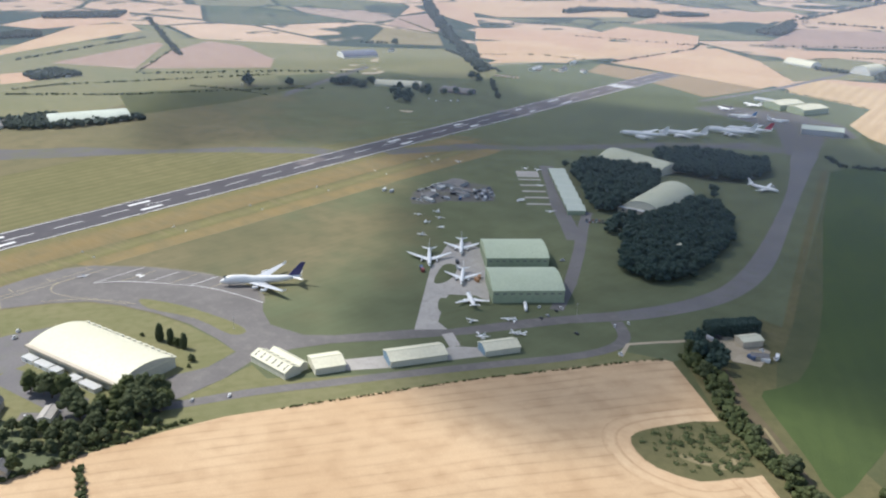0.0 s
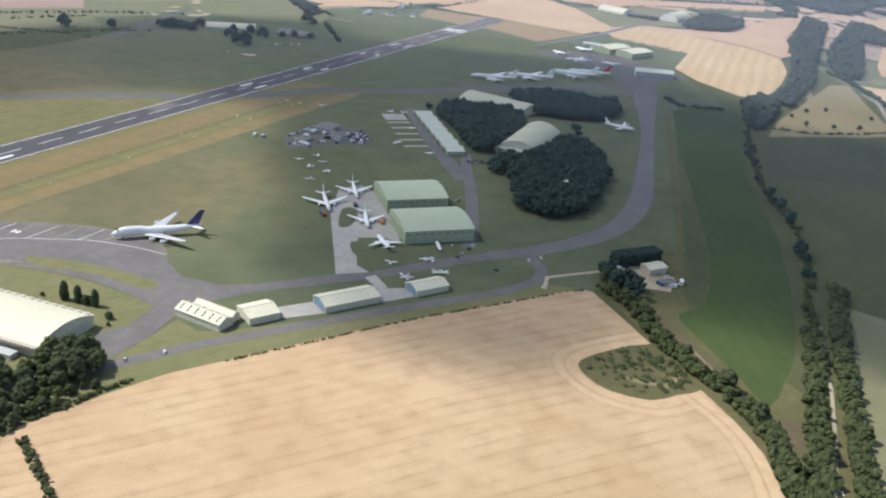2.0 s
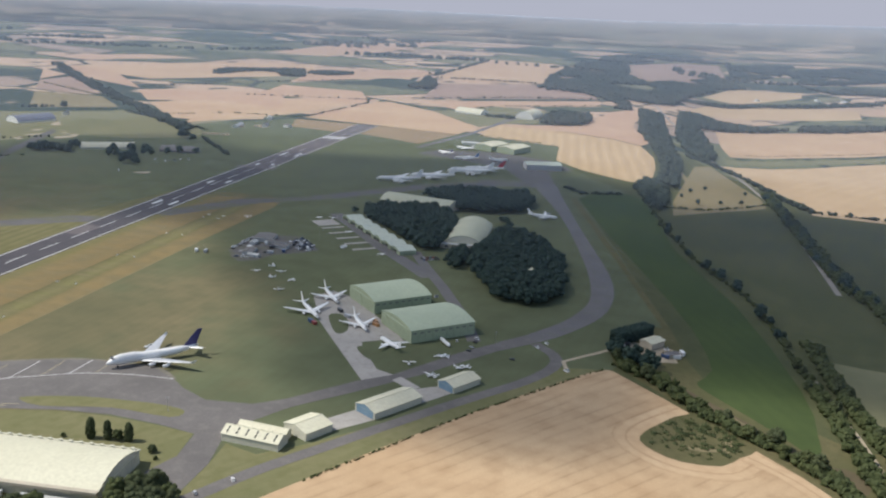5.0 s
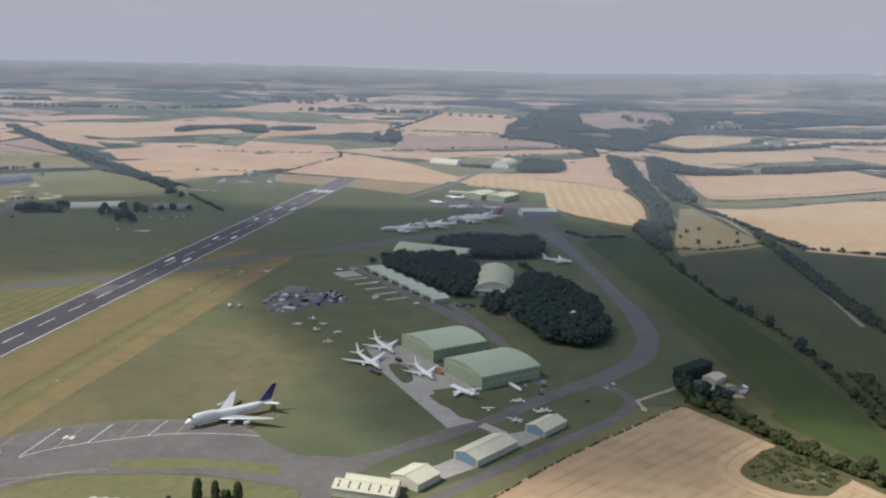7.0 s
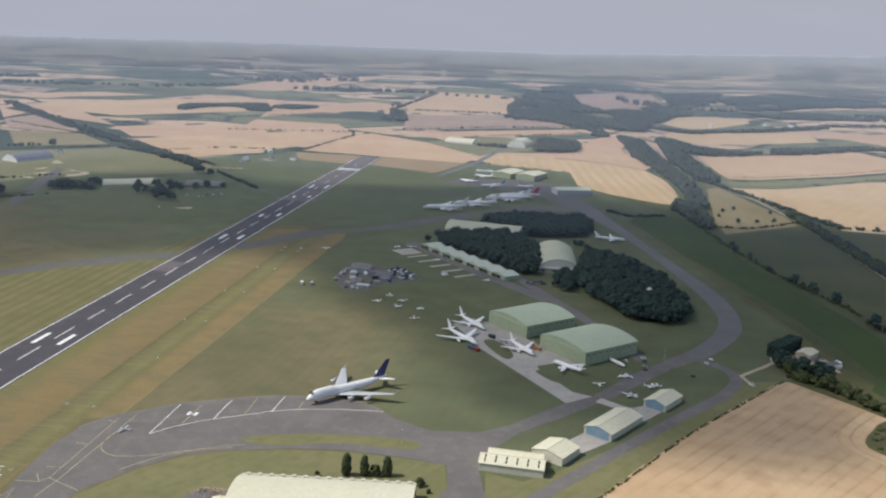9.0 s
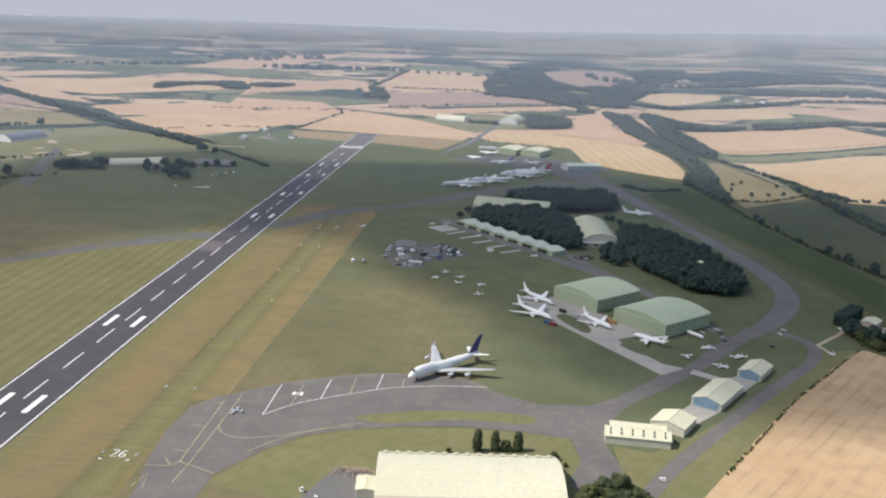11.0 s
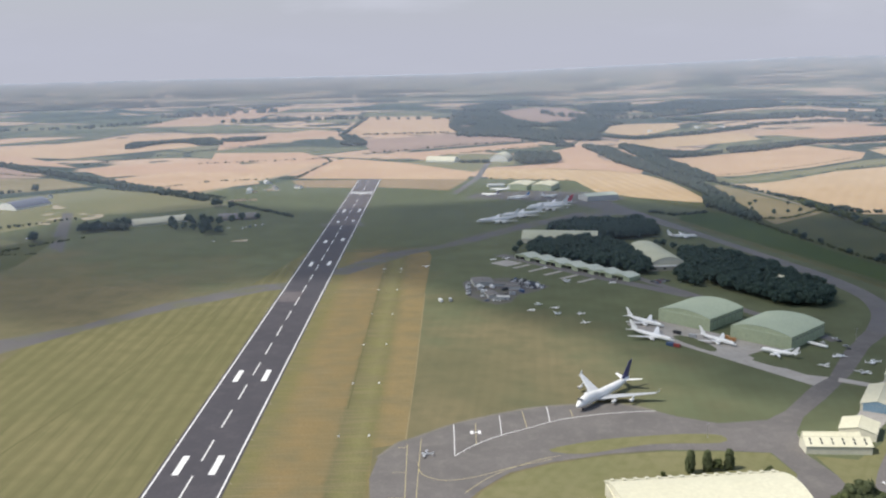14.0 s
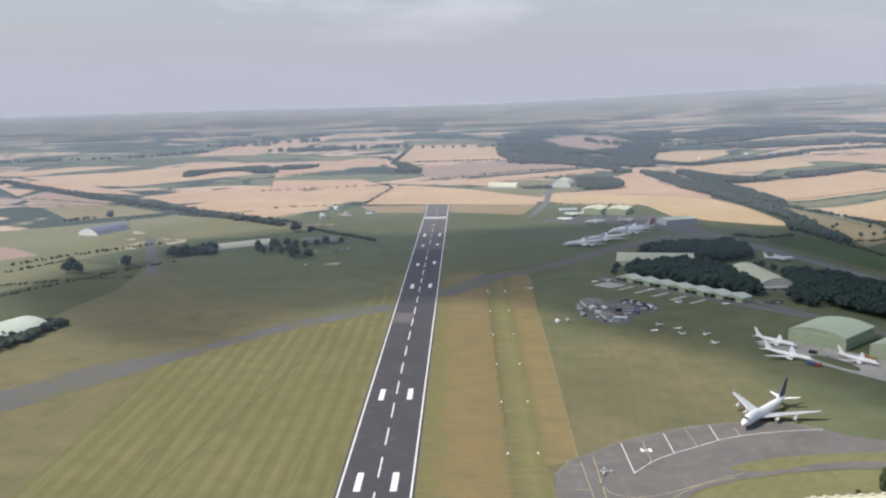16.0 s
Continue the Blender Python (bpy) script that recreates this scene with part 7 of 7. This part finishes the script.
# rubble heap behind the large hangar
heap = thing("rubble_heap", "heap of broken brick and timber rubble", "rubble", pose(211, -30, 0.15))
src = None
for i in range(170):
    a, d = random.uniform(0, 6.28), random.uniform(0, 1) ** 0.6
    bm = None
    m = pose(13 * d * math.cos(a), 6 * d * math.sin(a), 1.9 * (1 - d) + 0.1, random.uniform(0, 90), random.uniform(0, 90), random.uniform(0, 180)) @ Matrix.Diagonal((random.uniform(0.4, 1.3), random.uniform(0.4, 0.9), random.uniform(0.3, 0.6), 1))
    if src is None:
        src = part("lump", boxed(0, 0, -0.5, 1, 1, 1, bevel=0.12), "rubble", heap)
        src.matrix_basis = m
    else:
        again("lump", src, "rubble", heap, m)
# lighting mast by the taxiway
for x, y in ((296.3, 53.6), (468.6, 248.1)):
    mast = thing("mast", "thin grey lighting mast by the taxiway", "mast", pose(x, y, 0.1))
    bm = bmesh.new()
    tube(bm, (0, 0, 0), (0, 0, 9), 0.14, 0.08, 8)
    part("pole", bm, "bare_metal", mast)
    part("head", boxed(0, 0, 9, 1.6, 0.3, 0.3), "paint_silver", mast)
    part("base", boxed(0, 0, 0, 0.8, 0.8, 0.4), "concrete", mast)
# cable tracks and spoil on the grass
for pts, w in (([(-60, 420), (-95, 200), (-125, 20), (-150, -150)], 0.9), ([(75.5, 560), (75.2, 300), (76, 110)], 0.9),):
    ground_piece("field_track", ribbon(pts, w), "rough_grass", 0.14, "thin dark cable trench line in the grass")
bm = bmesh.new()
for i in range(9):
    box(bm, random.uniform(-5, 5), random.uniform(-3, 3), 0, 1.2, 0.9, random.uniform(0.3, 0.8), rz=random.uniform(0, 180), bevel=0.1)
dump = thing("rubbish_pile", "pile of pale rubbish beside the railway track", "rubbish", pose(745, 92, land(745)))
part("bags", bm, "render_white", dump)
part("sheet", boxed(0, 5, 0, 3, 4, 0.3, bevel=0.1), "render_white", dump)
# huts, vans and heaps beyond the runway
for x, y, a, p, v in ((*(-135.2, 798.7), 20, "white", True), (*(-131.2, 802.6), 15, "silver", True), (*(-121.6, 819.3), 30, "white", True), (*(-112.7, 827.2), 10, "white", True), (*(-156.1, 805.9), 60, "white", False), (*(-153.4, 706.5), 40, "white", True), (*(-127.3, 811), 50, "blue", True), (*(-406.5, 741.8), 30, "white", True), (*(-448.6, 668.8), 20, "white", True)):
    put_car(x, y, a, p, v, 0.08)
for x, y, a, d in ((*(-205.3, 1062.7), 15, 16), (*(-191.1, 1066.8), 10, 18), (*(-173.9, 1070.3), 10, 12), (*(-164.6, 1192.8), 20, 22), (*(-194.6, 1168.9), 5, 14)):
    bm = bmesh.new()
    for i in range(14):
        box(bm, random.uniform(-0.5, 0.5) * d, random.uniform(-4, 4), -0.1, random.uniform(2, 5), random.uniform(1.5, 3), random.uniform(0.8, 2.6), rz=random.uniform(0, 180), bevel=0.2)
    pile = thing("spoil_heap", "heaps of pale stone and stored scrap on dry grass", "spoil heap", pose(x, y, 0, 0, 0, a))
    part("heap", bm, "rubble", pile)


# ---- cumulus over the airfield ----
m, n, l, s = nodes_of("cloud_vapour")
n.remove(s)
tr, di, mx = n.new("ShaderNodeBsdfTransparent"), n.new("ShaderNodeBsdfDiffuse"), n.new("ShaderNodeMixShader")
di.inputs["Color"].default_value = (0.9, 0.9, 0.92, 1)
co = n.new("ShaderNodeTexCoord").outputs["Object"]
body = n.new("ShaderNodeAttribute")
body.attribute_name = "cloud_body"
ad = n.new("ShaderNodeMath")
ad.operation = "MULTIPLY_ADD"
l.new(noise_fac(n, l, co, 0.010, 5, 0.3, 0.7), ad.inputs[0])
ad.inputs[1].default_value, ad.inputs[2].default_value = 0.20, 0.37
veil = n.new("ShaderNodeMath")
veil.operation = "MULTIPLY"
l.new(ad.outputs[0], veil.inputs[0])
l.new(body.outputs["Fac"], veil.inputs[1])
l.new(veil.outputs[0], mx.inputs[0])
l.new(tr.outputs[0], mx.inputs[1])
l.new(di.outputs[0], mx.inputs[2])
l.new(mx.outputs[0], n["Material Output"].inputs["Surface"])
BASE = 1150.0
OUTLINE = [(-200, 300), (-132, 410), (-48, 478), (94, 470), (150, 395), (190, 325), (262, 262), (335, 128), (395, 92), (440, 72), (520, 66), (584, 92), (598, 140), (608, 214), (645, 246), (690, 250), (745, 244), (1000, 262), (1200, 700), (1100, 930), (965, 970), (800, 955), (720, 970), (592, 845), (545, 930), (456, 995), (363, 1080), (216, 1035), (33, 985), (-72, 965), (-245, 1040), (-354, 930), (-440, 760), (-480, 550)]
crng = np.random.default_rng(17)
STEP = 26.0
edge = np.array(curve_through(OUTLINE, 4))
leg = np.roll(edge, -1, 0) - edge
ring_of = [tuple(p) for p in edge]
depth = {}
for i in range(int(min(p[0] for p in edge) // STEP) - 1, int(max(p[0] for p in edge) // STEP) + 2):
    for j in range(int(min(p[1] for p in edge) // STEP) - 1, int(max(p[1] for p in edge) // STEP) + 2):
        p = np.array((i * STEP, j * STEP))
        u = np.clip(((p - edge) * leg).sum(1) / (leg * leg).sum(1), 0, 1)
        d = float(np.linalg.norm(p - edge - leg * u[:, None], axis=1).min())
        depth[i, j] = d if inside(p[0], p[1], ring_of) else -d
verts, faces, dens, at = [], [], [], {}
for (i, j), d in depth.items():
    if d < -34:
        continue
    lump = 0.5 + 0.25 * math.sin(i * 0.61 + j * 0.23) + 0.25 * math.sin(j * 0.53 - i * 0.37 + 1.3) + crng.uniform(-0.12, 0.12)
    for top in (0, 1):
        at[i, j, top] = len(verts)
        z = BASE - 12 * lump if not top else BASE + 2 + max(d + 34, 0) ** 0.8 * (0.8 + 1.2 * lump)
        lean = TO_SUN * (z / TO_SUN.z)
        verts.append((i * STEP + lean.x, j * STEP + lean.y, z))
        q = min(max((d + 34) / 78, 0), 1)
        dens.append(q * q * (3 - 2 * q) * (0.80 if i * STEP < -60 else 0.86 if i * STEP < 60 else 0.94 if i * STEP < 440 else 1.12))
for (i, j, top) in list(at):
    c = [(i, j, top), (i + 1, j, top), (i + 1, j + 1, top), (i, j + 1, top)]
    if all(k in at for k in c):
        faces.append([at[k] for k in (c if top else c[::-1])])
me = bpy.data.meshes.new("cloud")
me.from_pydata(verts, [], faces)
me.attributes.new("cloud_body", "FLOAT", "POINT").data.foreach_set("value", dens)
me.materials.append(MATS["cloud_vapour"])
me.shade_smooth()
tagged(new("cloud", me), "broad broken cumulus cloud drifting over the airfield", "cloud", kind="structure")

# the plan above is drawn in units of 0.77 m
for ob in list(scene.objects):
    if ob.parent is None and ob.type in {"MESH", "EMPTY"}:
        ob.matrix_basis = Matrix.Scale(0.77, 4) @ ob.matrix_basis
